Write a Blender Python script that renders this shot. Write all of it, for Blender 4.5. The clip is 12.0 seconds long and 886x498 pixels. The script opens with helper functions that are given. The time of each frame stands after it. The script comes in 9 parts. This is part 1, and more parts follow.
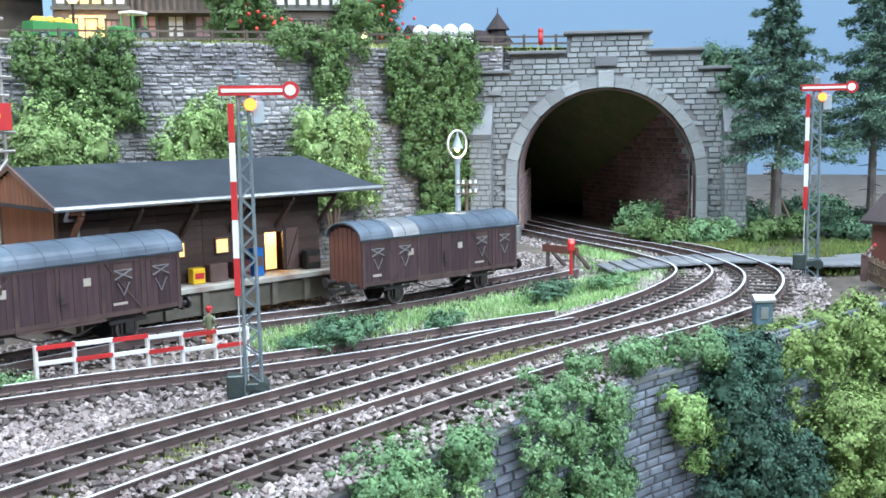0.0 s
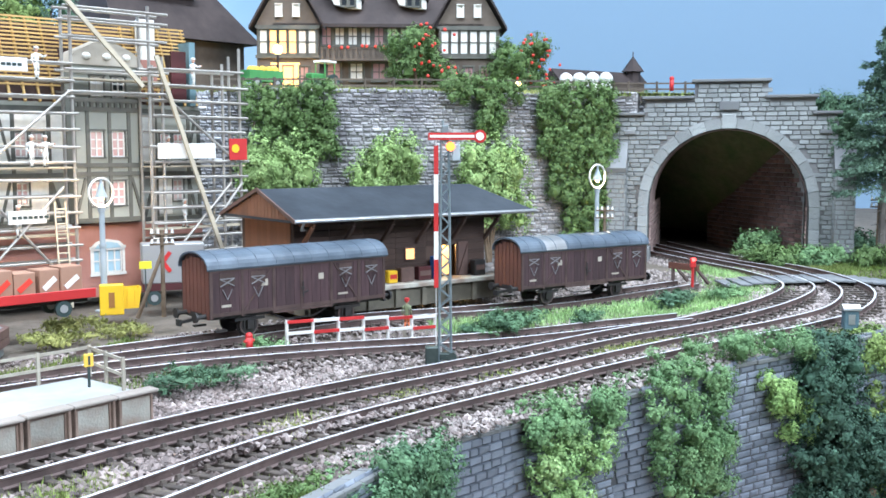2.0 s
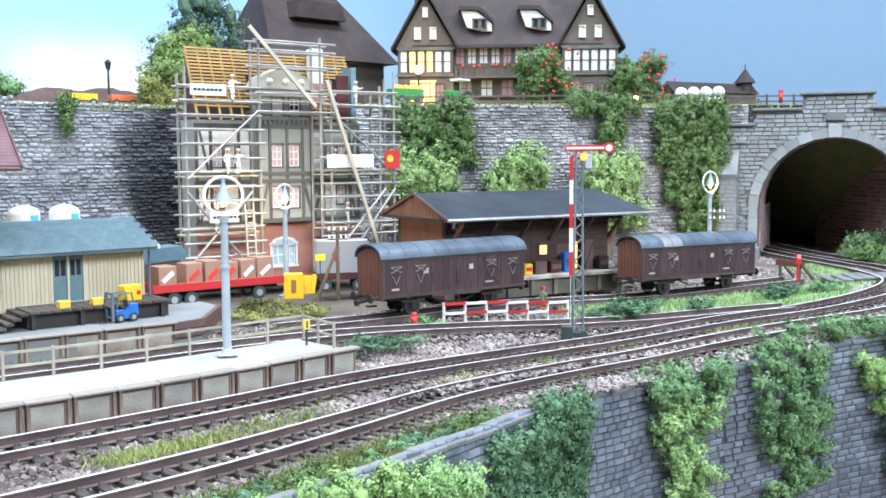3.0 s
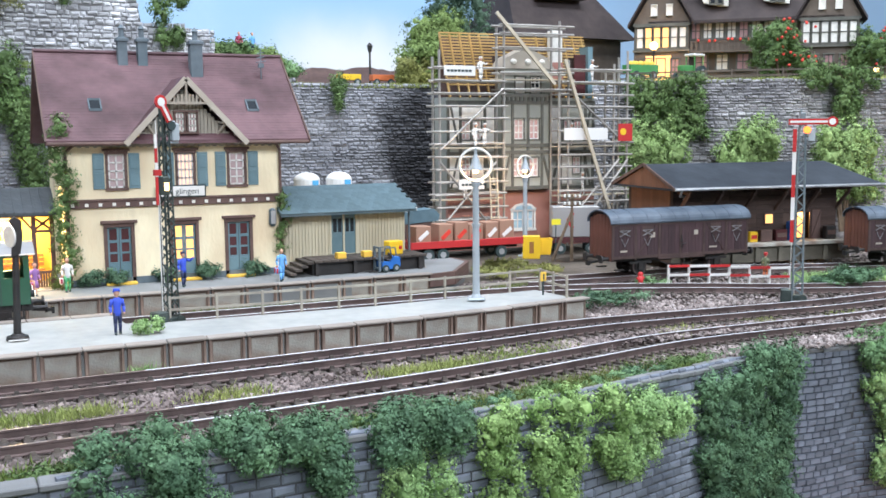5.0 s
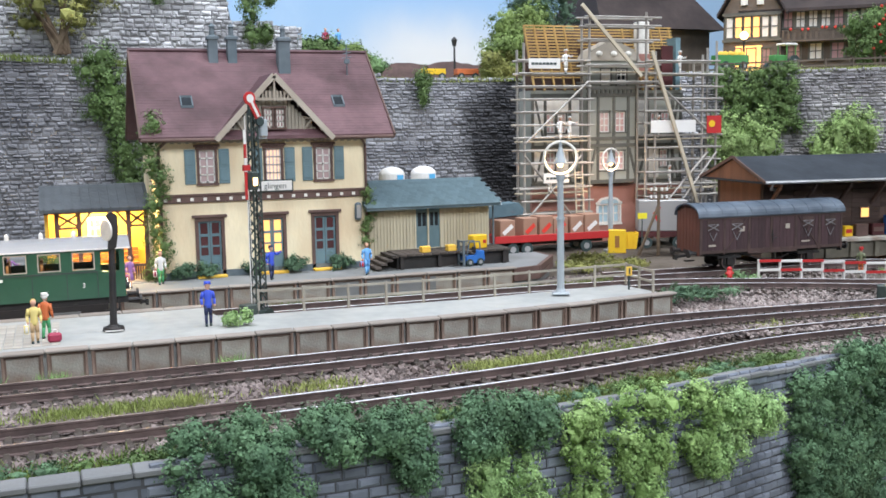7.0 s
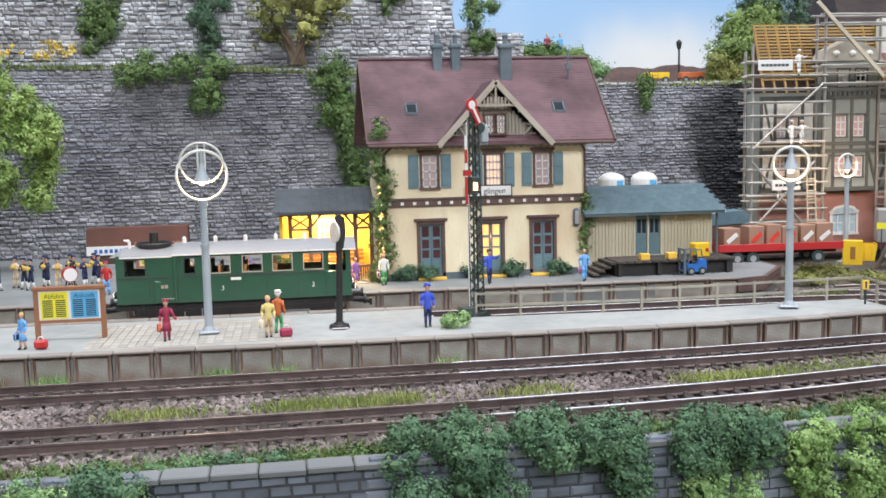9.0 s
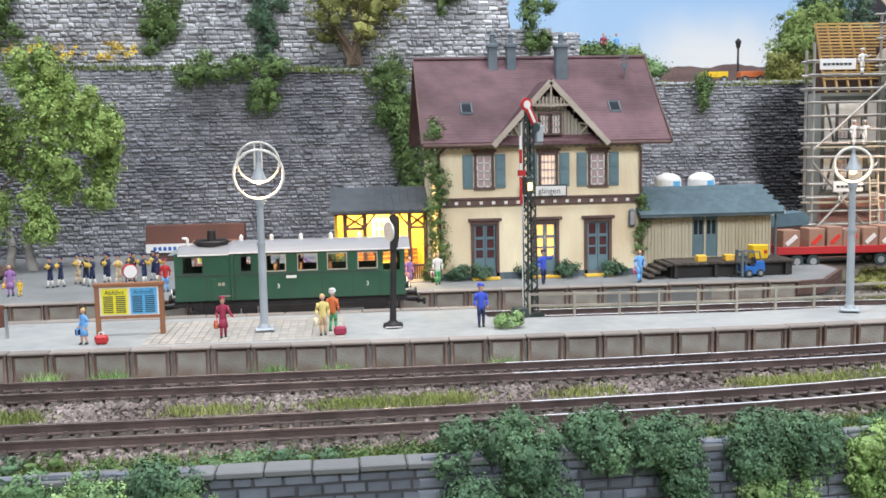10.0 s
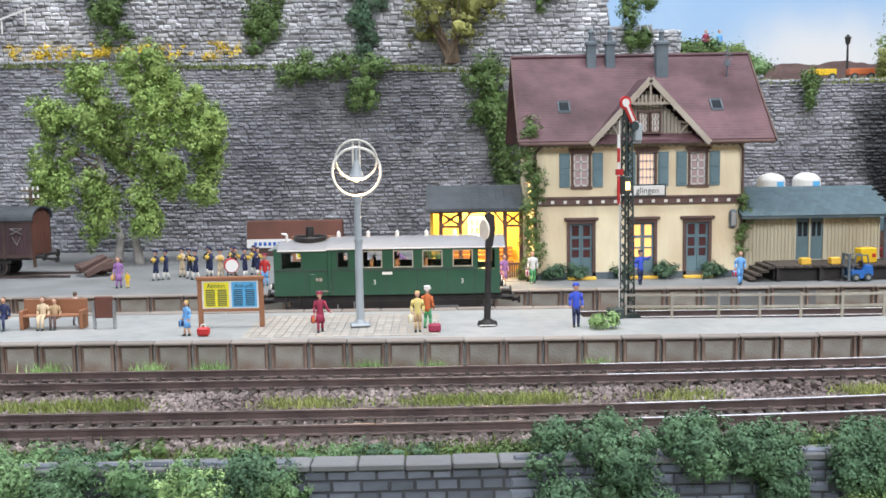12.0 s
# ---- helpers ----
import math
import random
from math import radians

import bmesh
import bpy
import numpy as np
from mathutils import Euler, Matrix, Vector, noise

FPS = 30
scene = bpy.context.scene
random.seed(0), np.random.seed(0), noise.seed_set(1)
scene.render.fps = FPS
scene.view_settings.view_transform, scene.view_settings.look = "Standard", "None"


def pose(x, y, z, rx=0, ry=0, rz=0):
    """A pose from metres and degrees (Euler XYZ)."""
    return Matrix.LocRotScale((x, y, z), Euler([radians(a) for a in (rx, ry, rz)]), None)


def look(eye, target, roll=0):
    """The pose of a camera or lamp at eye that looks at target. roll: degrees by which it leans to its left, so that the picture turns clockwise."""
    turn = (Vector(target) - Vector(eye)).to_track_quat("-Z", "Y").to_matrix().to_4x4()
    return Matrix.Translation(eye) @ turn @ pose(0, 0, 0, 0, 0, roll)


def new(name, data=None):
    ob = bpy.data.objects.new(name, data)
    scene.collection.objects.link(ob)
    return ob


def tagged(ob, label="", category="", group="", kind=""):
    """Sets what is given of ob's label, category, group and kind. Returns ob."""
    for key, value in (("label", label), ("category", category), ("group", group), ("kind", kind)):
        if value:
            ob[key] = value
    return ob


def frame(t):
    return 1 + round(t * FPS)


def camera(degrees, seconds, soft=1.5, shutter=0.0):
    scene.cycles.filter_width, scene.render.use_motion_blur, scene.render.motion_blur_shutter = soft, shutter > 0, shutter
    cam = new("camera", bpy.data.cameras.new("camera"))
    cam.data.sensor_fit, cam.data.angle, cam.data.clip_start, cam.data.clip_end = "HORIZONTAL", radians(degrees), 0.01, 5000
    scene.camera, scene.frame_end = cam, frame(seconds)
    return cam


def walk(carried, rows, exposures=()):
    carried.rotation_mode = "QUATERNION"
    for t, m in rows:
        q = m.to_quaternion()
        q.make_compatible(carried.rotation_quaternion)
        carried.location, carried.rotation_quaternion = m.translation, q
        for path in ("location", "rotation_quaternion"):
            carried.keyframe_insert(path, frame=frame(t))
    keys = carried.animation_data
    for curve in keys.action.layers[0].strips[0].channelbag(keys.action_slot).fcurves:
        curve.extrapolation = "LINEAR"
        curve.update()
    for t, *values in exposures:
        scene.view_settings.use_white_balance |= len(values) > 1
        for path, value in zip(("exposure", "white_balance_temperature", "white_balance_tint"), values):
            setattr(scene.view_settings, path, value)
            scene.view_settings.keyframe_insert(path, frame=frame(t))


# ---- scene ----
cam = camera(47.6, 12.0, soft=1.6)
# seconds, place in metres, yaw, pitch, roll in degrees
PATH = [
    (0.0, .2035, .1680, .0808, -52.58, -7.19, -.82), (0.5, .2032, .1677, .0808, -52.29, -7.07, -.62),
    (1.0, .1858, .1560, .0812, -51.69, -6.51, -.18), (1.5, .1501, .1335, .0830, -49.46, -5.88, -.03),
    (2.0, .1073, .1064, .0857, -45.39, -5.60, -.02), (2.5, .0693, .0818, .0866, -42.40, -5.32, -.10),
    (3.0, .0348, .0543, .0870, -39.24, -5.16, -.31), (3.5, .0015, .0212, .0872, -35.55, -5.16, -.35),
    (3.7, .0000, .0140, .0875, -33.60, -5.3, -.40), (5.3, 0, 0, .088, -25.20, -6.80, -.46),
    (5.5, 0, 0, .088, -24.96, -6.86, -.46), (6.0, 0, 0, .088, -24.07, -6.98, -.45), (6.5, 0, 0, .088, -22.54, -7.02, -.83),
    (6.7, 0, 0, .088, -21.90, -7.00, -.88), (8.3, 0, 0, .088, -13.80, -6.53, -1.28), (8.5, 0, 0, .088, -11.83, -6.48, -1.30),
    (9.0, 0, 0, .088, -8.55, -6.40, -1.21), (9.5, 0, 0, .088, -6.13, -6.36, -1.29), (10.0, 0, 0, .088, -5.46, -6.35, -1.12),
    (10.5, 0, 0, .088, -4.10, -6.35, -.93), (11.0, 0, 0, .088, -2.46, -6.37, -.90), (11.5, 0, 0, .088, -.94, -6.34, -.87),
    (12.0, 0, 0, .088, 0.0, -6.35, -.94)]


def heading(x, y, z, yaw, pitch, roll):
    a, b = radians(yaw), radians(pitch)
    way = Vector((-math.sin(a) * math.cos(b), math.cos(a) * math.cos(b), math.sin(b)))
    return look((x, y, z), Vector((x, y, z)) + way, roll)


walk(cam, [(r[0], heading(*r[1:])) for r in PATH], [(0, .71, 5700, 8), (3, .8, 5850, 10), (3.5, .68, 5900, 11), (5.5, .27, 6150, 13), (8.5, .06, 6450, 14), (12, .07, 6500, 15)])

# ---- light: unseen panel lamps above the model in an assumed room ----
world = bpy.data.worlds.new("room_air")
world.use_nodes = True
world.node_tree.nodes["Background"].inputs[0].default_value = (.75, .85, 1, 1)
world.node_tree.nodes["Background"].inputs[1].default_value = .25
scene.world = world


def area_lamp(name, place, target, sx, sy, power, colour):
    lamp = bpy.data.lights.new(name, "AREA")
    lamp.shape, lamp.size, lamp.size_y, lamp.energy, lamp.color = "RECTANGLE", sx, sy, power, colour
    ob = new(name, lamp)
    ob.matrix_world = look(place, target)
    return ob


def point_lamp(name, place, radius, power, colour):
    lamp = bpy.data.lights.new(name, "POINT")
    lamp.shadow_soft_size, lamp.energy, lamp.color = radius, power, colour
    ob = new(name, lamp)
    ob.location = place
    return ob


area_lamp("unseen_panel_lamp", (.42, .22, 1.35), (.42, .36, 0), 1.4, .5, 23, (.90, .95, 1))
# unseen lamp added behind the camera to brighten the fronts
area_lamp("unseen_panel_lamp", (.35, -1.4, 1.25), (.4, .6, 0), 2.2, .8, 46, (.90, .95, 1))
# unseen lamp added at the left to reach the tunnel's right lining
area_lamp("unseen_panel_lamp", (-.5, .62, 1.3), (.6, .46, .05), .9, .5, 11, (.88, .94, 1))

# ---- materials ----
def material(name, c1, c2=None, rough=.75, metal=0.0, scale=300, var=.25, island=0.0, each=0.0, bump=.25, mix=.5, emit=0.0, coat=0.0, stretch=None, bscale=2.5):
    """Two scales of noise on object coordinates; island and each vary pieces among themselves."""
    m = bpy.data.materials.new(name)
    m.use_nodes = True
    n, l = m.node_tree.nodes, m.node_tree.links
    p = n["Principled BSDF"]
    tc = n.new("ShaderNodeTexCoord")
    vec = tc.outputs["Object"]
    if stretch:
        mp = n.new("ShaderNodeMapping")
        mp.inputs["Scale"].default_value = stretch
        l.new(vec, mp.inputs["Vector"])
        vec = mp.outputs["Vector"]

    def noise_at(s, detail):
        t = n.new("ShaderNodeTexNoise")
        t.inputs["Scale"].default_value, t.inputs["Detail"].default_value = s, detail
        l.new(vec, t.inputs["Vector"])
        return t.outputs["Fac"]

    def math_node(op, a, b):
        t = n.new("ShaderNodeMath")
        t.operation = op
        for i, x in enumerate((a, b)):
            if isinstance(x, (int, float)):
                t.inputs[i].default_value = x
            else:
                l.new(x, t.inputs[i])
        return t.outputs[0]

    big, fine = noise_at(scale / 9, 3), noise_at(scale, 4)
    value = math_node("ADD", math_node("MULTIPLY", big, 1.6 * var), math_node("MULTIPLY", fine, 1.6 * var))
    value = math_node("ADD", value, 1 - 1.6 * var)
    if island:
        g = n.new("ShaderNodeNewGeometry")
        value = math_node("MULTIPLY", value, math_node("ADD", math_node("MULTIPLY", g.outputs["Random Per Island"], 2 * island), 1 - island))
    if each:
        o = n.new("ShaderNodeObjectInfo")
        value = math_node("MULTIPLY", value, math_node("ADD", math_node("MULTIPLY", o.outputs["Random"], 2 * each), 1 - each))
    ramp = n.new("ShaderNodeMix")
    ramp.data_type = "RGBA"
    ramp.inputs[6].default_value, ramp.inputs[7].default_value = (*c1, 1), (*(c2 or c1), 1)
    f = math_node("MULTIPLY", math_node("SUBTRACT", noise_at(scale / 4, 5), .5 - (mix - .5) * .4), 3.5)
    f2 = n.new("ShaderNodeClamp")
    l.new(math_node("ADD", f, .5), f2.inputs[0])
    l.new(f2.outputs[0], ramp.inputs[0])
    sc = n.new("ShaderNodeVectorMath")
    sc.operation = "SCALE"
    l.new(ramp.outputs[2], sc.inputs[0])
    l.new(value, sc.inputs["Scale"])
    l.new(sc.outputs[0], p.inputs["Base Color"])
    p.inputs["Roughness"].default_value, p.inputs["Metallic"].default_value = rough, metal
    p.inputs["Coat Weight"].default_value = coat
    if emit:
        p.inputs["Emission Color"].default_value, p.inputs["Emission Strength"].default_value = (*c1, 1), emit
    if bump:
        b = n.new("ShaderNodeBump")
        b.inputs["Strength"].default_value, b.inputs["Distance"].default_value = bump, .0006
        l.new(noise_at(scale * bscale, 3), b.inputs["Height"])
        l.new(b.outputs[0], p.inputs["Normal"])
    return m


def glass(name, tint=(1, 1, 1), rough=.03):
    m = bpy.data.materials.new(name)
    m.use_nodes = True
    p = m.node_tree.nodes["Principled BSDF"]
    p.inputs["Base Color"].default_value, p.inputs["Roughness"].default_value = (*tint, 1), rough
    p.inputs["Transmission Weight"].default_value, p.inputs["IOR"].default_value = 1, 1.3
    return m


M = dict(
    soil=material("soil", (.10, .085, .065), (.15, .125, .10), scale=250, var=.35, bump=.6),
    asphalt=material("asphalt", (.24, .25, .25), (.19, .20, .195), scale=200, var=.15, bump=.2),
    grass_mat=material("grass_mat", (.07, .10, .03), (.12, .11, .05), scale=200, var=.4, bump=.8),
    grass=material("grass_blades", (.11, .17, .03), (.16, .19, .05), scale=60, island=.4, bump=0),
    straw=material("bright_grass_blades", (.19, .25, .06), (.34, .37, .12), scale=60, island=.35, bump=0),
    ballast=material("ballast_stone", (0.115, 0.088, 0.08), (0.255, 0.21, 0.195), scale=150, island=.55, var=.2, bump=.3),
    ballastlit=material("lit_ballast_stone", (0.235, 0.2, 0.185), (0.35, 0.305, 0.285), scale=150, island=.36, var=.2, bump=.3),
    sleeper=material("sleeper_wood", (.045, .036, .03), (.085, .068, .055), scale=400, each=.3, stretch=(1, 4, 1)),
    rail=material("rusty_rail", (0.10, 0.072, 0.067), (0.165, 0.118, 0.108), scale=300, rough=.6, metal=.3),
    steel=material("bright_rail_top", (0.80, 0.81, 0.84), (0.68, 0.68, 0.7), rough=.42, metal=.35, scale=500, var=.08, bump=.05),
    dullsteel=material("tarnished_rail_top", (0.36, 0.29, 0.26), (0.24, 0.18, 0.155), rough=.34, metal=.8, scale=400, var=.2, bump=.1),
    darkmetal=material("dark_green_metal", (.05, .07, .065), (.075, .09, .08), rough=.45, metal=.4, scale=300),
    black=material("black_metal", (.02, .02, .02), (.035, .03, .028), rough=.5, scale=300),
    slab=material("platform_paving", (.31, .325, .315), (.38, .385, .365), scale=160, var=.15, bump=.2),
    paver=material("platform_paver", (.35, .33, .29), (.42, .385, .33), scale=160, var=.12, each=.12, bump=.2),
    concrete=material("weathered_concrete", (0.40, 0.385, 0.335), (0.22, 0.155, 0.115), scale=420, var=.3, each=.14, bump=.5, mix=.42),
    edgepost=material("rusty_edge_post", (.19, .125, .095), (.29, .215, .17), scale=250, var=.25, each=.15, bump=.3),
    roadgrey=material("grey_road_surface", (.15, .16, .17), (.20, .21, .215), scale=220, var=.2, bump=.3),
    coping=material("coping_concrete", (0.32, 0.29, 0.255), (0.24, 0.195, 0.165), scale=200, var=.2, each=.15, bump=.3),
    stone=material("dark_wall_stone_face", (0.215, 0.222, 0.245), (0.40, 0.405, 0.425), scale=70, island=.22, var=.34, bump=1.0, bscale=8),
    stonemid=material("mid_wall_stone_face", (0.185, 0.18, 0.19), (0.42, 0.41, 0.41), scale=80, island=.3, var=.34, bump=1.0, bscale=8),
    stonepale=material("pale_wall_stone_face", (0.27, 0.275, 0.29), (0.62, 0.625, 0.64), scale=80, island=.3, var=.34, bump=1.0, bscale=8),
    slatestone=material("blue_grey_ashlar", (0.115, 0.132, 0.165), (0.205, 0.228, 0.272), scale=120, island=.3, each=.3, var=.25, bump=.45),
    mortar=material("wall_mortar", (0.15, 0.148, 0.148), (0.21, 0.205, 0.20), scale=200, bump=.4),
    portal=material("portal_ashlar", (0.31, 0.325, 0.32), (0.21, 0.225, 0.225), scale=70, island=0, each=.2, var=.2, bump=1.0, bscale=6),
    cap=material("cap_stone", (0.2, 0.205, 0.205), (0.145, 0.15, 0.155), scale=150, each=.12, var=.2, bump=.4),
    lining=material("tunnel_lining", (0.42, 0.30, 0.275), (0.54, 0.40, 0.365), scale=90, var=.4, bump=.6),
    dimbrick=material("dim_tunnel_brick", (0.085, 0.048, 0.042), (0.15, 0.088, 0.076), scale=90, var=.45, island=.45, bump=.6),
    plaster=material("cream_plaster", (0.92, 0.81, 0.56), (0.60, 0.46, 0.29), scale=180, var=.22, bump=.35, mix=.34, stretch=(1, 1, .45)),
    brownwood=material("dark_brown_trim", (.10, .06, .05), (.14, .085, .07), scale=200, var=.25),
    greyboard=material("grey_weathered_boards", (.40, .37, .30), (.31, .28, .23), scale=200, var=.2, stretch=(3, 3, .4), each=.1),
    bargewood=material("bleached_barge_board", (.46, .42, .35), (.36, .31, .25), scale=200, var=.2),
    tile=material("red_brown_roof_tile", (0.065, 0.029, 0.033), (0.135, 0.07, 0.078), scale=120, var=.36, each=.1, bump=.5, rough=.6),
    bluedoor=material("blue_green_paint", (.115, .20, .23), (.16, .255, .285), scale=150, var=.15, rough=.5),
    white=material("white_paint", (.8, .79, .76), (.72, .7, .66), scale=200, var=.08, rough=.55, bump=.1),
    warm=material("warm_lit_pane", (1, .55, .16), scale=80, emit=1.0, bump=0),
    dimpane=material("dim_curtained_pane", (0.42, 0.27, 0.27), (0.3, 0.17, 0.17), scale=120, rough=.15, bump=0, emit=.08),
    pinkpane=material("pale_curtained_pane", (.72, .58, .54), (.55, .27, .25), scale=120, rough=.2, bump=0),
    palepane=material("pale_lilac_pane", (.56, .44, .43), (.47, .35, .35), scale=60, rough=.15, bump=0),
    redpane=material("dark_red_pane", (.11, .04, .042), (.06, .03, .03), scale=150, rough=.12, bump=0),
    rosepane=material("rose_lit_pane", (1, .66, .44), scale=80, emit=.55, bump=0),
    bluepane=material("pale_blue_pane", (.36, .55, .66), (.5, .66, .74), scale=60, rough=.12, bump=0),
    darkpane=material("dark_window_pane", (.03, .035, .04), rough=.08, bump=0),
    chimney=material("slate_blue_chimney", (.10, .135, .155), (.14, .17, .19), scale=200, var=.25),
    shedwall=material("pale_olive_boards", (0.66, 0.61, 0.45), (0.54, 0.49, 0.35), scale=150, var=.12, stretch=(2, 2, .4), each=.08),
    slate=material("blue_slate_roof", (0.075, 0.12, 0.135), (0.13, 0.18, 0.195), scale=150, var=.25, each=.16, rough=.55, bump=.3),
    tarpaper=material("dark_tar_paper", (.048, .056, .062), (.07, .08, .088), scale=150, var=.25, rough=.65, bump=.4),
    yellowwall=material("yellow_plaster", (.85, .55, .08), (.8, .48, .06), scale=120, var=.1),
    benchwood=material("varnished_bench_wood", (.36, .17, .05), (.28, .12, .035), scale=150, var=.2, rough=.4),
    depotwood=material("shaded_brown_boards", (0.05, 0.03, 0.024), (0.085, 0.053, 0.04), scale=150, var=.25, each=.2),
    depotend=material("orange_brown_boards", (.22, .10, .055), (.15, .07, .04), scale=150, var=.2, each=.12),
    depotroof=material("anthracite_roof", (0.02, 0.026, 0.034), (0.036, 0.044, 0.054), scale=110, var=.25, rough=.9),
    rampwood=material("shaded_olive_ramp_boards", (.11, .10, .075), (.16, .145, .11), scale=200, var=.25, each=.1),
    lattice=material("blue_grey_lattice_steel", (.17, .215, .235), (.24, .28, .29), rough=.45, metal=.3, scale=300),
    wagonframe=material("dark_brown_frame", (.05, .03, .026), (.085, .052, .045), scale=250, var=.25),
    grille=material("dull_steel_bar", (.30, .30, .31), (.2, .19, .195), rough=.5, metal=.3, scale=300),
    zinc=material("zinc_gutter", (.5, .51, .52), (.36, .36, .36), rough=.35, metal=.7, scale=300),
    wagonred=material("wagon_brown_boards", (0.036, 0.018, 0.021), (0.085, 0.047, 0.05), scale=200, var=.35, each=.24, stretch=(2, 2, .3)),
    wagonend=material("wagon_end_boards", (0.16, 0.06, 0.04), (0.11, 0.045, 0.03), scale=200, var=.2, each=.12),
    joint=material("dark_wall_joint", (.05, .053, .06), (.075, .078, .085), scale=200, bump=.4),
    wagonroof=material("wagon_roof_canvas", (0.06, 0.08, 0.105), (0.12, 0.15, 0.185), scale=160, var=.25, rough=.45),
    green=material("railcar_green", (.022, .085, .048), (.03, .10, .058), rough=.35, scale=120, var=.12, coat=.2, bump=.05),
    silver=material("aluminium_roof", (.38, .38, .38), (.32, .32, .32), rough=.38, metal=.25, scale=150, var=.08, bump=.05),
    red=material("red_paint", (.55, .03, .03), (.42, .025, .025), rough=.45, scale=250, var=.1, bump=.05),
    signalgrey=material("lamp_post_grey", (.43, .475, .50), (.34, .385, .41), rough=.4, scale=200, var=.1, bump=.1),
    orange=material("orange_signal_lens", (1, .17, .02), emit=2.6, bump=0),
    amber=material("amber_lamp", (1, .62, .22), emit=5, bump=0),
    redlens=material("red_tail_lens", (1, .05, .04), emit=5, bump=0),
    whitelens=material("white_glowing_glass", (1, .93, .75), emit=3, bump=0),
    leafdark=material("dark_foliage", (0.06, 0.125, 0.07), (0.105, 0.185, 0.10), scale=260, var=.38, island=.3, rough=.8, bump=0),
    leafblue=material("blue_green_foliage", (0.072, 0.148, 0.078), (0.13, 0.235, 0.115), scale=260, var=.38, island=.3, rough=.8, bump=0),
    leaflight=material("light_green_foliage", (0.25, 0.41, 0.15), (0.38, 0.54, 0.22), scale=260, var=.38, island=.3, rough=.8, bump=0),
    leafyellow=material("yellow_green_foliage", (0.205, 0.335, 0.10), (0.325, 0.475, 0.165), scale=260, var=.38, island=.3, rough=.8, bump=0),
    leafolive=material("olive_green_foliage", (0.15, 0.225, 0.06), (0.24, 0.33, 0.10), scale=260, var=.38, island=.3, rough=.8, bump=0),
    leafdeep=material("shaded_green_foliage", (0.032, 0.075, 0.05), (0.06, 0.125, 0.08), scale=260, var=.38, island=.3, rough=.8, bump=0),
    leaffresh=material("fresh_green_foliage", (0.21, 0.32, 0.10), (0.31, 0.43, 0.16), scale=260, var=.38, island=.3, rough=.8, bump=0),
    leafmid=material("mid_green_foliage", (0.125, 0.235, 0.10), (0.205, 0.335, 0.145), scale=260, var=.38, island=.3, rough=.8, bump=0),
    leafivy=material("ivy_foliage", (0.085, 0.15, 0.04), (0.135, 0.215, 0.065), scale=260, var=.38, island=.3, rough=.7, bump=0),
    leafbirch=material("birch_foliage", (0.2, 0.315, 0.075), (0.32, 0.44, 0.13), scale=260, var=.38, island=.3, rough=.7, bump=0),
    leafautumn=material("olive_autumn_foliage", (0.2, 0.22, 0.06), (0.3, 0.3, 0.09), scale=50, island=.4, bump=0),
    spruce=material("spruce_needles", (0.06, 0.115, 0.075), (0.105, 0.175, 0.11), scale=40, island=.3, bump=0),
    flower=material("yellow_blossom", (.8, .58, .05), island=.3, bump=0),
    apple=material("red_apple", (.7, .06, .04), rough=.4, bump=0),
    bark=material("bark", (.12, .08, .05), (.2, .15, .1), scale=300, var=.3, bump=.6),
    sprucebark=material("grey_spruce_bark", (.11, .095, .085), (.19, .17, .15), scale=200, var=.3, bump=.6),
    birchbark=material("birch_bark", (.50, .48, .44), (.07, .06, .055), scale=170, var=.3, mix=.42, stretch=(.6, .6, 1.6)),
    timber=material("scaffold_timber", (.56, .49, .37), (.46, .40, .3), scale=200, var=.15, each=.12),
    pipe=material("scaffold_tube", (0.44, 0.42, 0.385), (0.33, 0.305, 0.275), rough=.45, metal=.35, scale=300),
    batten=material("roof_batten", (.55, .36, .13), (.46, .29, .1), scale=200, var=.15, each=.15),
    housegrey=material("half_timber_infill", (0.36, 0.37, 0.325), (0.26, 0.27, 0.235), scale=120, var=.2),
    beam=material("dark_timber_beam", (0.085, 0.088, 0.075), (0.13, 0.125, 0.105), scale=200, var=.2),
    brick=material("red_brick", (.42, .21, .17), (.34, .16, .125), scale=250, var=.2, each=.2, island=.2),
    farmwall=material("dark_farmhouse_boards", (0.085, 0.066, 0.05), (0.125, 0.098, 0.075), scale=150, var=.2, each=.15),
    farmroof=material("brown_farm_roof", (0.03, 0.021, 0.02), (0.05, 0.036, 0.033), scale=120, var=.25),
    yellow=material("yellow_enamel", (.85, .55, .02), (.75, .46, .02), rough=.45, scale=200, var=.1, bump=.05),
    blue=material("blue_enamel", (.02, .12, .42), (.03, .16, .5), rough=.45, scale=200, var=.1, bump=.05),
    posterblue=material("poster_blue", (.10, .42, .72), rough=.6, bump=0, var=.05),
    posteryellow=material("poster_yellow", (.85, .75, .03), rough=.6, bump=0, var=.05),
    ink=material("printing_ink", (.03, .05, .05), rough=.7, bump=0),
    boardwood=material("orange_brown_post_wood", (.34, .15, .075), (.27, .115, .055), scale=200, var=.2),
    tractor=material("tractor_green", (.06, .24, .06), (.09, .28, .1), rough=.55, scale=120, var=.2, bump=0),
    skin=material("painted_flesh", (.62, .36, .25), rough=.6, bump=0),
    hidewhite=material("off_white_paint", (.72, .70, .64), rough=.6, bump=.05),
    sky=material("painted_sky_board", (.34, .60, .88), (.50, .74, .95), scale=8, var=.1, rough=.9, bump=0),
    carton=material("brown_carton", (.38, .22, .15), (.32, .18, .12), scale=150, var=.15),
    bluegrey=material("blue_grey_tarpaulin", (.08, .14, .17), (.11, .18, .21), scale=150),
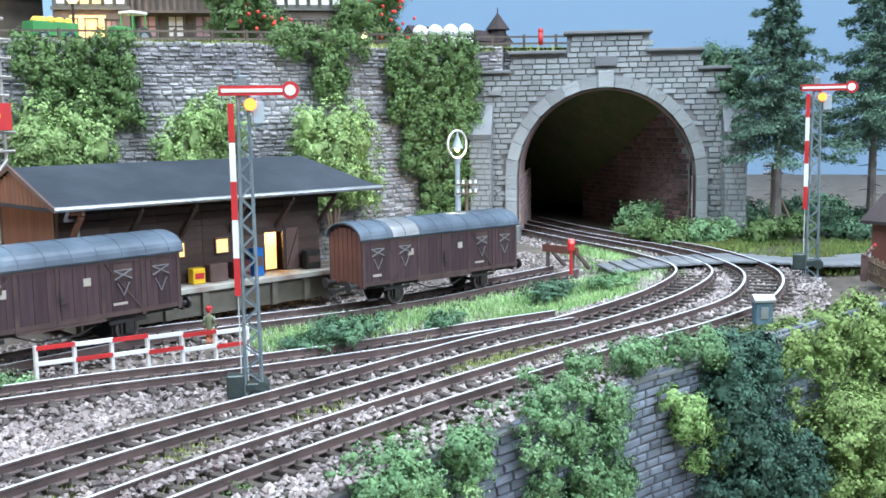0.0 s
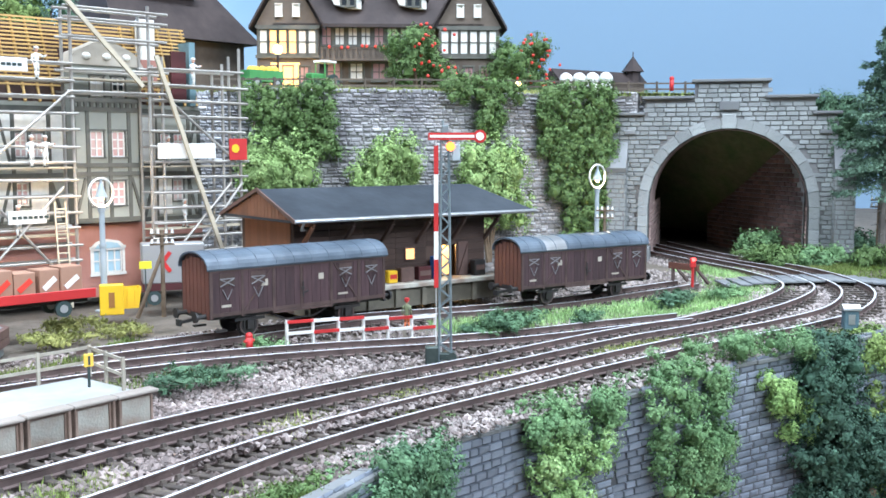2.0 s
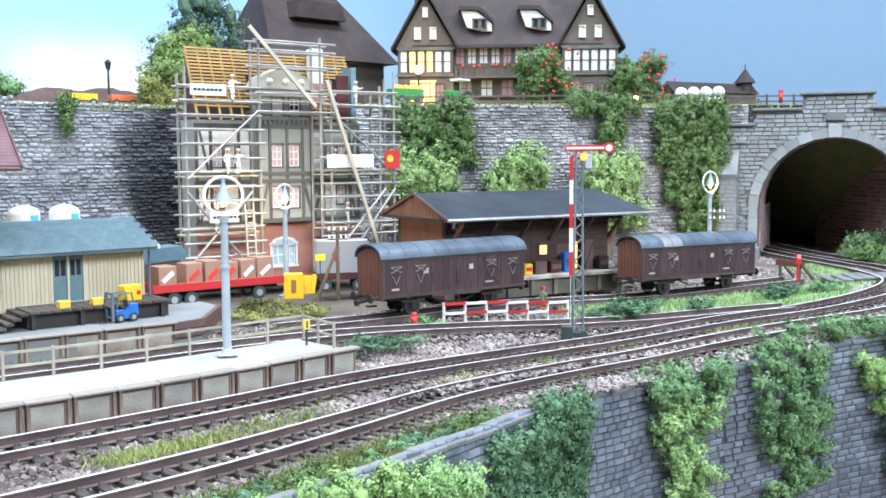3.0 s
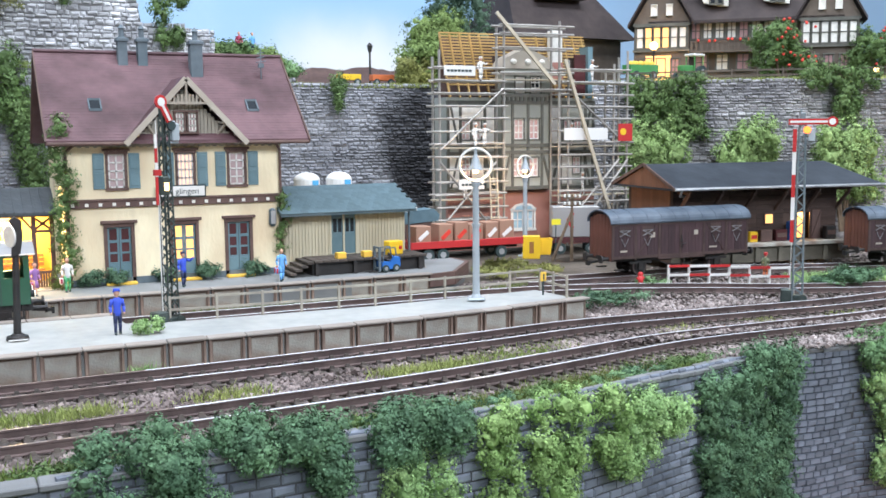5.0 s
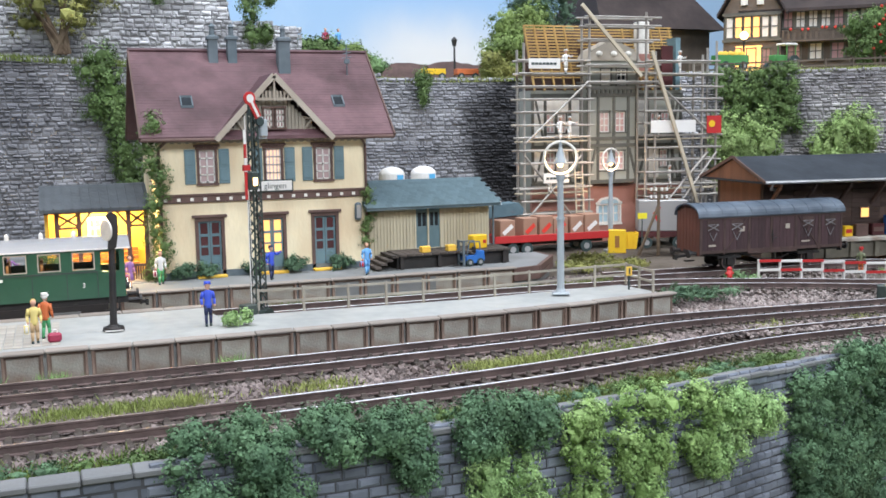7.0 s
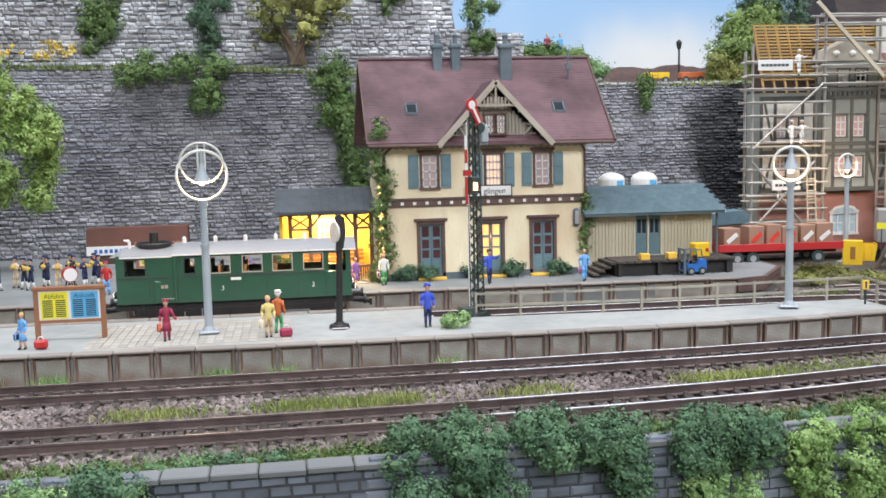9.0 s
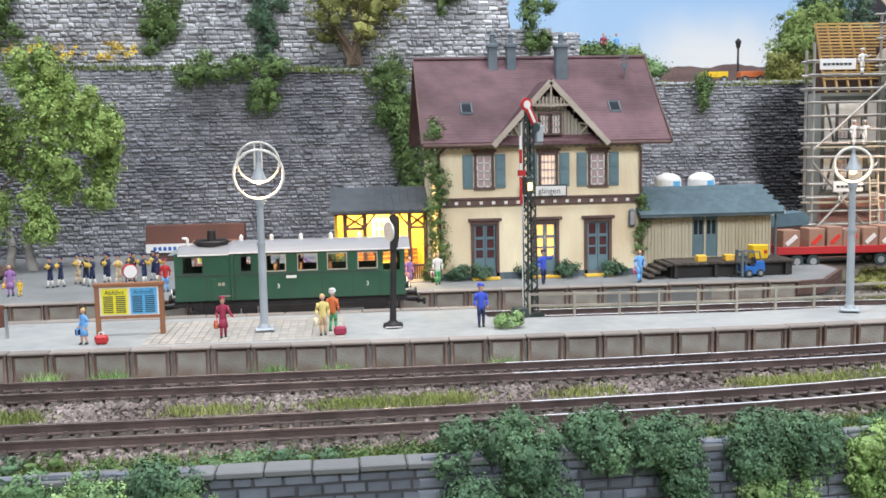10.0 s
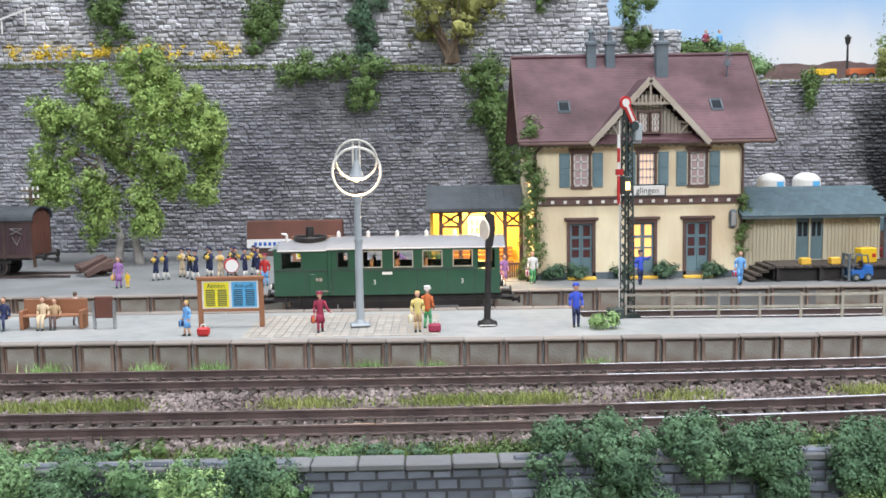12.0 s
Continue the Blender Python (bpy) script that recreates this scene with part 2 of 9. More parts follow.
    room=material("room_wall_paint", (0.34, 0.34, 0.335), (0.3, 0.3, 0.295), scale=6, var=.05, bump=0),
    pane=glass("clear_pane"),
)


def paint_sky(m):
    """Hand-painted sky: blue above, paler low down, a white glow; uneven light, dimmer towards the tunnel end, is put
    into the colour.
    """
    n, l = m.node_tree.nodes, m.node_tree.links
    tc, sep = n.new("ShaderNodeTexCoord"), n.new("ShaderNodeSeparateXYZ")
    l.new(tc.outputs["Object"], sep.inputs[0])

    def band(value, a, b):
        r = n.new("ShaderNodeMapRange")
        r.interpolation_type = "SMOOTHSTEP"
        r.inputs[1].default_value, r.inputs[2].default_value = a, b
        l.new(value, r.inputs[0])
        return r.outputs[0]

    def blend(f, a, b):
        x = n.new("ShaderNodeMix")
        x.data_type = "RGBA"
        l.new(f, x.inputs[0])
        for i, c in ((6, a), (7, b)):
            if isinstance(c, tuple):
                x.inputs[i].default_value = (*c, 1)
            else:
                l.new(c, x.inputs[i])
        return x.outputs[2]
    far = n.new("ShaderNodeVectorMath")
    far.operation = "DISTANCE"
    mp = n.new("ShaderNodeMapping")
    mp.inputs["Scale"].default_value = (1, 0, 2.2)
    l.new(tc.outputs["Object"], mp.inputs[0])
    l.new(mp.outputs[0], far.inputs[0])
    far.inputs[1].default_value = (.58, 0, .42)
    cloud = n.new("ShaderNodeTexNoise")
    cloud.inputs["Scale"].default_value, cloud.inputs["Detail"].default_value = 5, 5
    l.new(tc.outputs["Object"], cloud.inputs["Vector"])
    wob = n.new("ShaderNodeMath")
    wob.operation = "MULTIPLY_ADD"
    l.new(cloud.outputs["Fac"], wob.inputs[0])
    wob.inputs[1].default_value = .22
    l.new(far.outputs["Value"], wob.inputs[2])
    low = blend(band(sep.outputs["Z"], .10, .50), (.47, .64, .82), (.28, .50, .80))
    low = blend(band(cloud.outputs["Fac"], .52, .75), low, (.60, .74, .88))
    dim_end = blend(band(sep.outputs["X"], .68, 1.25), low, (.21, .305, .41))
    lit = blend(band(wob.outputs[0], .33, .12), dim_end, (.84, .83, .81))
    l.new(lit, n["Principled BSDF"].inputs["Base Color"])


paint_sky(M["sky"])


def darken_patches(m, spots, ragged=.05):
    """Ragged blackened patches on a surface: (place, radius, how black)."""
    n, l = m.node_tree.nodes, m.node_tree.links
    tc, wisps = n.new("ShaderNodeTexCoord"), n.new("ShaderNodeTexNoise")
    wisps.inputs["Scale"].default_value, wisps.inputs["Detail"].default_value = 22, 5
    l.new(tc.outputs["Object"], wisps.inputs["Vector"])
    colour = n["Principled BSDF"].inputs["Base Color"]
    for place, radius, black in spots:
        far, edge, band, blot = n.new("ShaderNodeVectorMath"), n.new("ShaderNodeMath"), n.new("ShaderNodeMapRange"), n.new("ShaderNodeMix")
        far.operation, edge.operation, band.interpolation_type, blot.data_type = "DISTANCE", "MULTIPLY_ADD", "SMOOTHSTEP", "RGBA"
        l.new(tc.outputs["Object"], far.inputs[0])
        far.inputs[1].default_value = place
        l.new(wisps.outputs["Fac"], edge.inputs[0])
        edge.inputs[1].default_value = ragged * 2
        l.new(far.outputs["Value"], edge.inputs[2])
        band.inputs[1].default_value, band.inputs[2].default_value, band.inputs[3].default_value, band.inputs[4].default_value = radius * .4 + ragged, radius + ragged, black, 0
        l.new(edge.outputs[0], band.inputs[0])
        l.new(band.outputs[0], blot.inputs[0])
        l.new(colour.links[0].from_socket, blot.inputs[6])
        blot.inputs[7].default_value = (.025, .025, .028, 1)
        l.new(blot.outputs[2], colour)


for key in ("stone", "mortar"):
    darken_patches(M[key], [((.345, .735, .075), .062, .85), ((.335, .735, .03), .05, .8), ((-.05, .735, .085), .11, .34), ((-.16, .735, .03), .09, .2)])


# ---- building helpers; lengths in millimetres ----
MM = .001


def thing(name, x, y, z, rz=0, label="", category="", group="", kind="", scale=1.0):
    ob = new(name)
    ob.empty_display_size = .005
    ob.location, ob.rotation_euler, ob.scale = (x * MM, y * MM, z * MM), (0, 0, radians(rz)), (scale,) * 3
    return tagged(ob, label, category, group, kind)


def finish(name, bm, mats, smooth=False):
    bmesh.ops.recalc_face_normals(bm, faces=bm.faces)
    me = bpy.data.meshes.new(name)
    for v in bm.verts:
        v.co *= MM
    bm.to_mesh(me)
    bm.free()
    for m in (mats if isinstance(mats, (list, tuple)) else [mats]):
        me.materials.append(m)
    if smooth:
        me.shade_smooth()
    return me


def part(name, bm, mats, parent=None, label="", smooth=False, at=None):
    ob = new(name, bm if isinstance(bm, bpy.types.Mesh) else finish(name, bm, mats, smooth))
    ob.parent = parent
    if at:
        ob.location = [v * MM for v in at]
    return tagged(ob, label)


def shared(name, me, parent, x, y, z, rz=0, rx=0, ry=0, scale=(1, 1, 1)):
    ob = new(name, me)
    ob.parent = parent
    ob.location, ob.rotation_euler, ob.scale = (x * MM, y * MM, z * MM), (radians(rx), radians(ry), radians(rz)), scale
    return ob


def box(bm, x0, x1, y0, y1, z0, z1, bevel=0.0, mat=0):
    v = [bm.verts.new((x, y, z)) for x in (x0, x1) for y in (y0, y1) for z in (z0, z1)]
    f = [bm.faces.new([v[i] for i in q]) for q in ((0, 1, 3, 2), (4, 6, 7, 5), (0, 4, 5, 1), (2, 3, 7, 6), (0, 2, 6, 4), (1, 5, 7, 3))]
    for q in f:
        q.material_index = mat
    if bevel:
        bmesh.ops.bevel(bm, geom=list({e for q in f for e in q.edges}), offset=bevel, segments=1, affect="EDGES")
    return v


def boxed(*a, bevel=0.0):
    bm = bmesh.new()
    box(bm, *a, bevel=bevel)
    return bm


def rod(bm, a, b, r0, r1=None, n=8, mat=0):
    """A round bar from a to b."""
    a, b = Vector(a), Vector(b)
    r1 = r0 if r1 is None else r1
    u = (b - a).orthogonal().normalized()
    w = (b - a).normalized().cross(u)
    rings = [[bm.verts.new(p + r * (math.cos(6.2832 * i / n) * u + math.sin(6.2832 * i / n) * w)) for i in range(n)] for p, r in ((a, r0), (b, r1))]
    for i in range(n):
        bm.faces.new((rings[0][i], rings[0][(i + 1) % n], rings[1][(i + 1) % n], rings[1][i])).material_index = mat
    for k in (rings[0], rings[1]):
        bm.faces.new(k).material_index = mat


def bar(bm, a, b, w, h=None, mat=0):
    """A square bar from a to b, w wide across and h high."""
    a, b, h = Vector(a), Vector(b), h or w
    d = (b - a).normalized()
    side = d.cross(Vector((0, 0, 1)))
    side = side.normalized() if side.length > .01 else Vector((1, 0, 0))
    top = side.cross(d)
    v = [bm.verts.new(p + side * sx * w / 2 + top * sz * h / 2) for p in (a, b) for sx in (-1, 1) for sz in (-1, 1)]
    for q in ((0, 1, 3, 2), (4, 6, 7, 5), (0, 4, 5, 1), (2, 3, 7, 6), (0, 2, 6, 4), (1, 5, 7, 3)):
        bm.faces.new([v[i] for i in q]).material_index = mat


def prism(bm, poly, a, b, axis="y", mat=0):
    """The outline poly, given in the two other axes, drawn out from a to b along axis."""
    def at(p, t):
        return {"x": (t, p[0], p[1]), "y": (p[0], t, p[1]), "z": (p[0], p[1], t)}[axis]
    lo, hi = [bm.verts.new(at(p, a)) for p in poly], [bm.verts.new(at(p, b)) for p in poly]
    k = len(poly)
    for i in range(k):
        bm.faces.new((lo[i], lo[(i + 1) % k], hi[(i + 1) % k], hi[i])).material_index = mat
    bm.faces.new(lo).material_index = mat
    bm.faces.new(hi).material_index = mat


def ball(bm, c, r, n=10, sz=1.0, mat=0):
    m = bmesh.ops.create_uvsphere(bm, u_segments=n, v_segments=max(4, n // 2 + 1), radius=r)
    for v in m["verts"]:
        v.co = Vector((v.co.x + c[0], v.co.y + c[1], v.co.z * sz + c[2]))
        for f in v.link_faces:
            f.material_index = mat


def ring(bm, c, r, t, ax=(0, 1, 0), n=28, k=6, mat=0):
    """A round ring of radius r and thickness t about the axis ax."""
    ax = Vector(ax).normalized()
    u = ax.orthogonal().normalized()
    w = ax.cross(u)
    rows = []
    for i in range(n):
        d = math.cos(6.2832 * i / n) * u + math.sin(6.2832 * i / n) * w
        rows.append([bm.verts.new(Vector(c) + d * (r + t * math.cos(6.2832 * j / k)) + ax * t * math.sin(6.2832 * j / k)) for j in range(k)])
    for i in range(n):
        for j in range(k):
            bm.faces.new((rows[i][j], rows[(i + 1) % n][j], rows[(i + 1) % n][(j + 1) % k], rows[i][(j + 1) % k])).material_index = mat


def joined(name, verts, faces, mats, smooth=False, index=None):
    """One mesh from arrays of corners and faces in millimetres."""
    me = bpy.data.meshes.new(name)
    me.from_pydata((np.asarray(verts, float) * MM).tolist(), [], faces.tolist() if hasattr(faces, "tolist") else faces)
    for m in (mats if isinstance(mats, (list, tuple)) else [mats]):
        me.materials.append(m)
    if index is not None:
        me.polygons.foreach_set("material_index", np.asarray(index, np.int32))
    if smooth:
        me.shade_smooth()
    me.update()
    return me


def glide(points, step):
    """A smooth line through points, cut at even steps: places, headings and lengths along it."""
    p = np.array(points, float)
    q = np.vstack([2 * p[0] - p[1], p, 2 * p[-1] - p[-2]])
    out = []
    for i in range(len(p) - 1):
        t = np.linspace(0, 1, 24, endpoint=False)[:, None]
        a, b, c, d = q[i:i + 4]
        out.append(.5 * (2 * b + (c - a) * t + (2 * a - 5 * b + 4 * c - d) * t * t + (3 * b - a - 3 * c + d) * t ** 3))
    out = np.vstack(out + [p[-1:]])
    s = np.r_[0, np.cumsum(np.linalg.norm(np.diff(out, axis=0), axis=1))]
    at = np.arange(0, s[-1], step)
    pos = np.stack([np.interp(at, s, out[:, k]) for k in range(out.shape[1])], 1)
    tan = np.gradient(pos, axis=0)
    tan /= np.linalg.norm(tan, axis=1)[:, None]
    return pos, tan, at


def stones(path, z0, z1, w, h, deep=1.2, batter=0.0, seed=1, gap=.25, rough=.5, top=None, uneven=.35, wander=0.0, skip=None):
    """Stones in courses along a line of (x, y), faces towards the right of its course; arrays of corners and faces."""
    rng = np.random.default_rng(seed)
    pos, tan, at = glide(path, 2.0)
    nrm = np.stack([tan[:, 1], -tan[:, 0]], 1)
    V, F, k = [], [], 0
    z = z0
    while z < z1:
        hh = h * rng.uniform(1 - uneven, 1 + uneven)
        s = rng.uniform(-w, 0)
        while s < at[-1]:
            ww = w * rng.uniform(.5, 1.6) if wander else w * rng.uniform(.75, 1.3)
            a, b = max(s, 0), min(s + ww, at[-1])
            s += ww
            if skip and any(lo < np.interp((a + b) / 2, at, pos[:, 0]) < hi for lo, hi in skip) or b - a < .8 or (top is not None and z > np.interp((a + b) / 2, *top)):
                continue
            d = deep * rng.uniform(1 - rough, 1 + rough)
            c = min(hh, ww) * (rng.uniform(.24, .4) if wander else .18)
            j = rng.uniform(-.12, .12, 8) * hh
            dz, tilt = rng.uniform(-.5, .5, 2) * wander * hh
            for (u, zz, dd) in ((a + gap, z + gap, 0), (b - gap, z + gap, 0), (b - gap, z + hh - gap, 0), (a + gap, z + hh - gap, 0),
                                (a + gap + c, z + gap + c + j[0], d), (b - gap - c, z + gap + c + j[1], d), (b - gap - c, z + hh - gap - c + j[2], d), (a + gap + c, z + hh - gap - c + j[3], d)):
                x, y = np.interp(u, at, pos[:, 0]), np.interp(u, at, pos[:, 1])
                i = min(int(u / 2), len(nrm) - 1)
                o = dd - batter * (zz - z0)
                V.append((x + nrm[i, 0] * o, y + nrm[i, 1] * o, zz + dz + (tilt if u > (a + b) / 2 else -tilt) * .4))
            F += [(k + 4, k + 5, k + 6, k + 7), (k, k + 1, k + 5, k + 4), (k + 1, k + 2, k + 6, k + 5), (k + 2, k + 3, k + 7, k + 6), (k + 3, k, k + 4, k + 7)]
            k += 8
        z += hh
    return V, F


def leaves(blobs, count, size, seed=1, shell=.75, droop=0.0, tuft=3.0):
    """Fine leaves in small tufts over rounded clumps (x, y, z, rx, ry, rz); arrays of corners and faces."""
    rng = np.random.default_rng(seed)
    b = np.array(blobs, float)
    wgt = (b[:, 3] * b[:, 4] + b[:, 4] * b[:, 5] + b[:, 3] * b[:, 5])
    tufts = max(8, count // 24)
    pick = rng.choice(len(b), tufts, p=wgt / wgt.sum())
    d = rng.normal(size=(tufts, 3))
    d /= np.linalg.norm(d, axis=1)[:, None]
    r = shell + (1.12 - shell) * rng.random(tufts)
    c = b[pick, :3] + d * r[:, None] * b[pick, 3:]
    c[:, 2] -= droop * rng.random(tufts)
    i = rng.integers(0, tufts, count)
    g = rng.normal(size=(count, 3))
    c = c[i] + (g * .55 + d[i] * .3) * size * tuft * rng.uniform(.5, 1.3, tufts)[i][:, None]
    n = d[i] * 1.1 + g * .4 + rng.normal(size=(count, 3)) * .3 + (0, 0, .15)
    n /= np.linalg.norm(n, axis=1)[:, None]
    u = np.cross(n, rng.normal(size=(count, 3)))
    u /= np.linalg.norm(u, axis=1)[:, None]
    w = np.cross(n, u)
    s = size * rng.uniform(.55, 1.4, count)[:, None]
    V = np.stack([c - u * s * .8 - w * s * .5, c + u * s * .8 - w * s * .5, c + w * s * .9 + n * s * .2], 1).reshape(-1, 3)
    return V, np.arange(3 * count).reshape(-1, 3)


ROUND = bmesh.new()
bmesh.ops.create_icosphere(ROUND, subdivisions=1, radius=1)
ROUND_V = np.array([v.co[:] for v in ROUND.verts])
ROUND_F = np.array([[v.index for v in f.verts] for f in ROUND.faces])
ROUND.free()


def cores(blobs, part_of=.8, seed=1):
    """Lumpy hearts of the clumps, on which the leaves sit."""
    rng = np.random.default_rng(seed)
    V, F = [], []
    for k, b in enumerate(blobs):
        lump = part_of * rng.uniform(.8, 1.12, len(ROUND_V))
        V.append(np.array(b[:3]) + ROUND_V * lump[:, None] * np.array(b[3:6]))
        F.append(ROUND_F + k * len(ROUND_V))
    return np.concatenate(V), np.concatenate(F)


def foliage(name, blobs, count, size, mat, parent=None, seed=1, shell=.75, droop=0.0, label="", core=True):
    V, F = leaves(blobs, count, size, seed, shell, droop)
    if core:
        V2, F2 = cores(blobs, .48, seed)
        F = np.concatenate([F, F2 + len(V)])
        V = np.concatenate([V, V2])
    ob = new(name, joined(name, V, F, mat))
    ob.parent = parent
    return tagged(ob, label)


def ashlar(V, F, o, u, v, w, h, course, shortest, longest, rng, proud=.7, gap=.14, keep=None):
    """Coursed stones on a flat face at o, w along u and h along v."""
    o, u, v = Vector(o), Vector(u).normalized(), Vector(v).normalized()
    n = u.cross(v)
    z = 0.0
    while z < h - .6 * course:
        x = -rng.uniform(0, longest)
        while x < w:
            ln = rng.uniform(shortest, longest)
            a, b = max(x, 0), min(x + ln, w)
            x += ln
            if b - a < 1.2 or (keep and not keep((a + b) / 2, z + course / 2)):
                continue
            e, q, k = rng.uniform(.4, 1) * proud, .3, len(V)
            for s, t, d in ((a + gap, z + gap, -.6), (b - gap, z + gap, -.6), (b - gap, z + course - gap, -.6), (a + gap, z + course - gap, -.6),
                            (a + gap + q, z + gap + q, e), (b - gap - q, z + gap + q, e), (b - gap - q, z + course - gap - q, e), (a + gap + q, z + course - gap - q, e)):
                V.append(tuple(o + u * s + v * t + n * d))
            F += [(k + 4, k + 5, k + 6, k + 7), (k, k + 1, k + 5, k + 4), (k + 1, k + 2, k + 6, k + 5), (k + 2, k + 3, k + 7, k + 6), (k + 3, k, k + 4, k + 7)]
        z += course


def blades(spots, height, seed=1, wide=.35):
    """Grass blades standing at (x, y, z) spots."""
    rng = np.random.default_rng(seed)
    p = np.array(spots, float)
    k = len(p)
    a = rng.uniform(0, 6.28, k)
    h = height * rng.uniform(.5, 1.3, k)
    u = np.stack([np.cos(a), np.sin(a), 0 * a], 1) * wide
    lean = np.stack([rng.normal(0, .35, k) * h, rng.normal(0, .35, k) * h, h], 1)
    V = np.stack([p - u, p + u, p + lean], 1).reshape(-1, 3)
    return V, np.arange(3 * k).reshape(-1, 3)


def lettering(name, text, size, mat, parent, x, y, z, rx=90, rz=0, align="CENTER"):
    cu = bpy.data.curves.new(name, "FONT")
    cu.body, cu.size, cu.extrude, cu.align_x, cu.align_y = text, size * MM, .00004, align, "CENTER"
    tmp = bpy.data.objects.new(name, cu)
    scene.collection.objects.link(tmp)
    bpy.context.view_layer.update()
    me = bpy.data.meshes.new_from_object(tmp.evaluated_get(bpy.context.evaluated_depsgraph_get()))
    bpy.data.objects.remove(tmp)
    me.materials.clear()
    me.materials.append(mat)
    return shared(name, me, parent, x, y, z, rz=rz, rx=rx)

# ---- setting: room, board, ground ----
def setting(name, data, label, category="", mats=None):
    ob = new(name, data if isinstance(data, bpy.types.Mesh) else finish(name, data, mats))
    return tagged(ob, label, category or name.split("_")[0], kind="structure")


def room():
    for name, a in (("wall_south", (-2200, 2600, -2250, -2200)), ("wall_north", (-2200, 2600, 2000, 2050)), ("wall_west", (-2250, -2200, -2200, 2000)), ("wall_east", (2600, 2650, -2200, 2000))):
        setting(name, boxed(*a, -1100, 1500), "plain painted exhibition room wall", "wall", M["room"])
    setting("ceiling", boxed(-2250, 2650, -2250, 2050, 1500, 1550), "plain grey room ceiling", "ceiling", M["room"])
    setting("floor", boxed(-2250, 2650, -2250, 2050, -1150, -1100), "plain grey room floor", "floor", M["room"])


room()


def table():
    t = tagged(new("exhibition_table"), "plain wooden table that carries the model landscape", "table")
    part("tabletop", boxed(-440, 1740, -250, 1440, -150, -113, bevel=2), M["carton"], t)
    for x in (-400, 1700):
        for y in (-210, 1400):
            part("leg", boxed(x - 30, x + 30, y - 30, y + 30, -1100, -150.5), M["carton"], t)


table()

FRONT = [(-460, 268), (-220, 268), (-23, 269), (140, 273.6), (200, 285), (260, 308), (310, 332), (355, 350), (400, 355), (449, 345), (480, 334), (520, 324), (560, 310), (640, 285), (720, 262), (1000, 200), (1750, 150)]
BACK = [(-460, 740), (-120, 740), (255, 740), (390, 736), (480, 700), (560, 655), (640, 615), (720, 590), (764, 567), (772, 552)]
BACK_TOP = ([0, 180, 430, 640, 715, 850, 1010, 1200, 1330], [147, 146, 139, 129, 125, 126, 126, 129, 131])
TRACK1 = [(-460, 312.5, 0), (-127, 312.5, 0), (5, 313.2, 0), (92, 316, 0), (159, 321, 0), (222, 337, -2), (290, 361, -6), (360, 376, -10), (430, 377, -11), (474, 365, -7),
          (530, 352, -4), (590, 335, -1), (640, 328, 2), (685, 340, 6), (722, 375, 8), (752, 415, 8), (785, 462, 6), (830, 530, 5), (880, 600, 5)]
TRACK2 = [(-460, 372, 0), (22, 372.5, 0), (131, 374.5, 0), (200, 378, 0), (255, 387, -1), (315, 402, -5), (377, 410, -8), (440, 407, -8.5), (510, 390, -4), (570, 373, -1), (630, 364, 3),
          (680, 373, 6), (716, 412, 7), (748, 455, 6), (790, 520, 5), (840, 600, 5)]
TRACK3 = [(-460, 494, 0), (0, 490, 0), (150, 487, 0), (250, 484, 0), (321, 477, -.7), (388, 463, -3), (440, 447, -5), (490, 426, -5), (540, 403, -3), (575, 382, -1)]
TRACK4 = [(300, 512, 0), (360, 505.5, 0), (401, 502.5, 0), (445, 499, 0), (490, 488, -1), (530, 473.5, -1), (574, 461, -.5), (620, 451.5, 1), (672, 443, 2)]


LEVELS = np.array(TRACK1 + TRACK2 + TRACK3 + TRACK4 + [(x, 720, 0) for x in range(-400, 800, 100)] + [(x, 280, 0) for x in range(-400, 201, 60)] +
                  [(260, 306, -5), (310, 330, -12), (360, 350, -20), (400, 357, -24), (449, 346, -17), (470, 335, -12), (516, 328, -9), (560, 310, -6), (640, 285, 0), (711, 324, 2), (800, 440, 7), (850, 420, 7), (1000, 400, 8), (1400, 300, 8), (1000, 900, 8)], float)


def ground_z(x, y):
    """Height of the board's surface: level in the station; the slight dip and the climb to the tunnel are fitted to the
    camera's view.
    """
    x, y = np.asarray(x, float), np.asarray(y, float)
    w = 1 / ((x[..., None] - LEVELS[:, 0]) ** 2 + (y[..., None] - LEVELS[:, 1]) ** 2 + 300) ** 2
    return (w * LEVELS[:, 2]).sum(-1) / w.sum(-1)


def line_y(path, x):
    return np.interp(x, [p[0] for p in path], [p[1] for p in path])


def ground():
    xs = np.r_[np.arange(-460, 900, 7), np.arange(900, 1760, 40)]
    vs = np.r_[np.arange(0, 480, 7), np.arange(480, 1400, 60)]
    X, Vv = np.meshgrid(xs, vs)
    Y = line_y(FRONT, X) + Vv
    near = np.full(X.shape, 1e9)
    for t in (TRACK1, TRACK2, TRACK3, TRACK4):
        p, _, _ = glide(t, 6)
        near = np.minimum(near, np.sqrt(((X[..., None] - p[:, 0]) ** 2 + (Y[..., None] - p[:, 1]) ** 2).min(-1)))
    Z = ground_z(X, Y) - 4.9 - np.clip((near - 15) / 9, 0, 1) * .6
    Z += .5 * np.sin(X * .11 + Y * .07) * np.cos(Y * .13 - X * .03) * np.clip((near - 20) / 10, 0, 1)
    n, m = X.shape
    i = np.arange(n * m).reshape(n, m)
    F = np.stack([i[:-1, :-1], i[:-1, 1:], i[1:, 1:], i[1:, :-1]], -1).reshape(-1, 4)
    setting("ground", joined("ground", np.stack([X, Y, Z], -1).reshape(-1, 3), F, M["soil"], True), "brown earth and gravel ground of the model landscape", "ground")
    bm = bmesh.new()
    box(bm, -460, 1750, -260, 262, -112, -92)
    setting("ground_lower", bm, "green flocked ground below the retaining wall", "ground", M["grass_mat"])


ground()


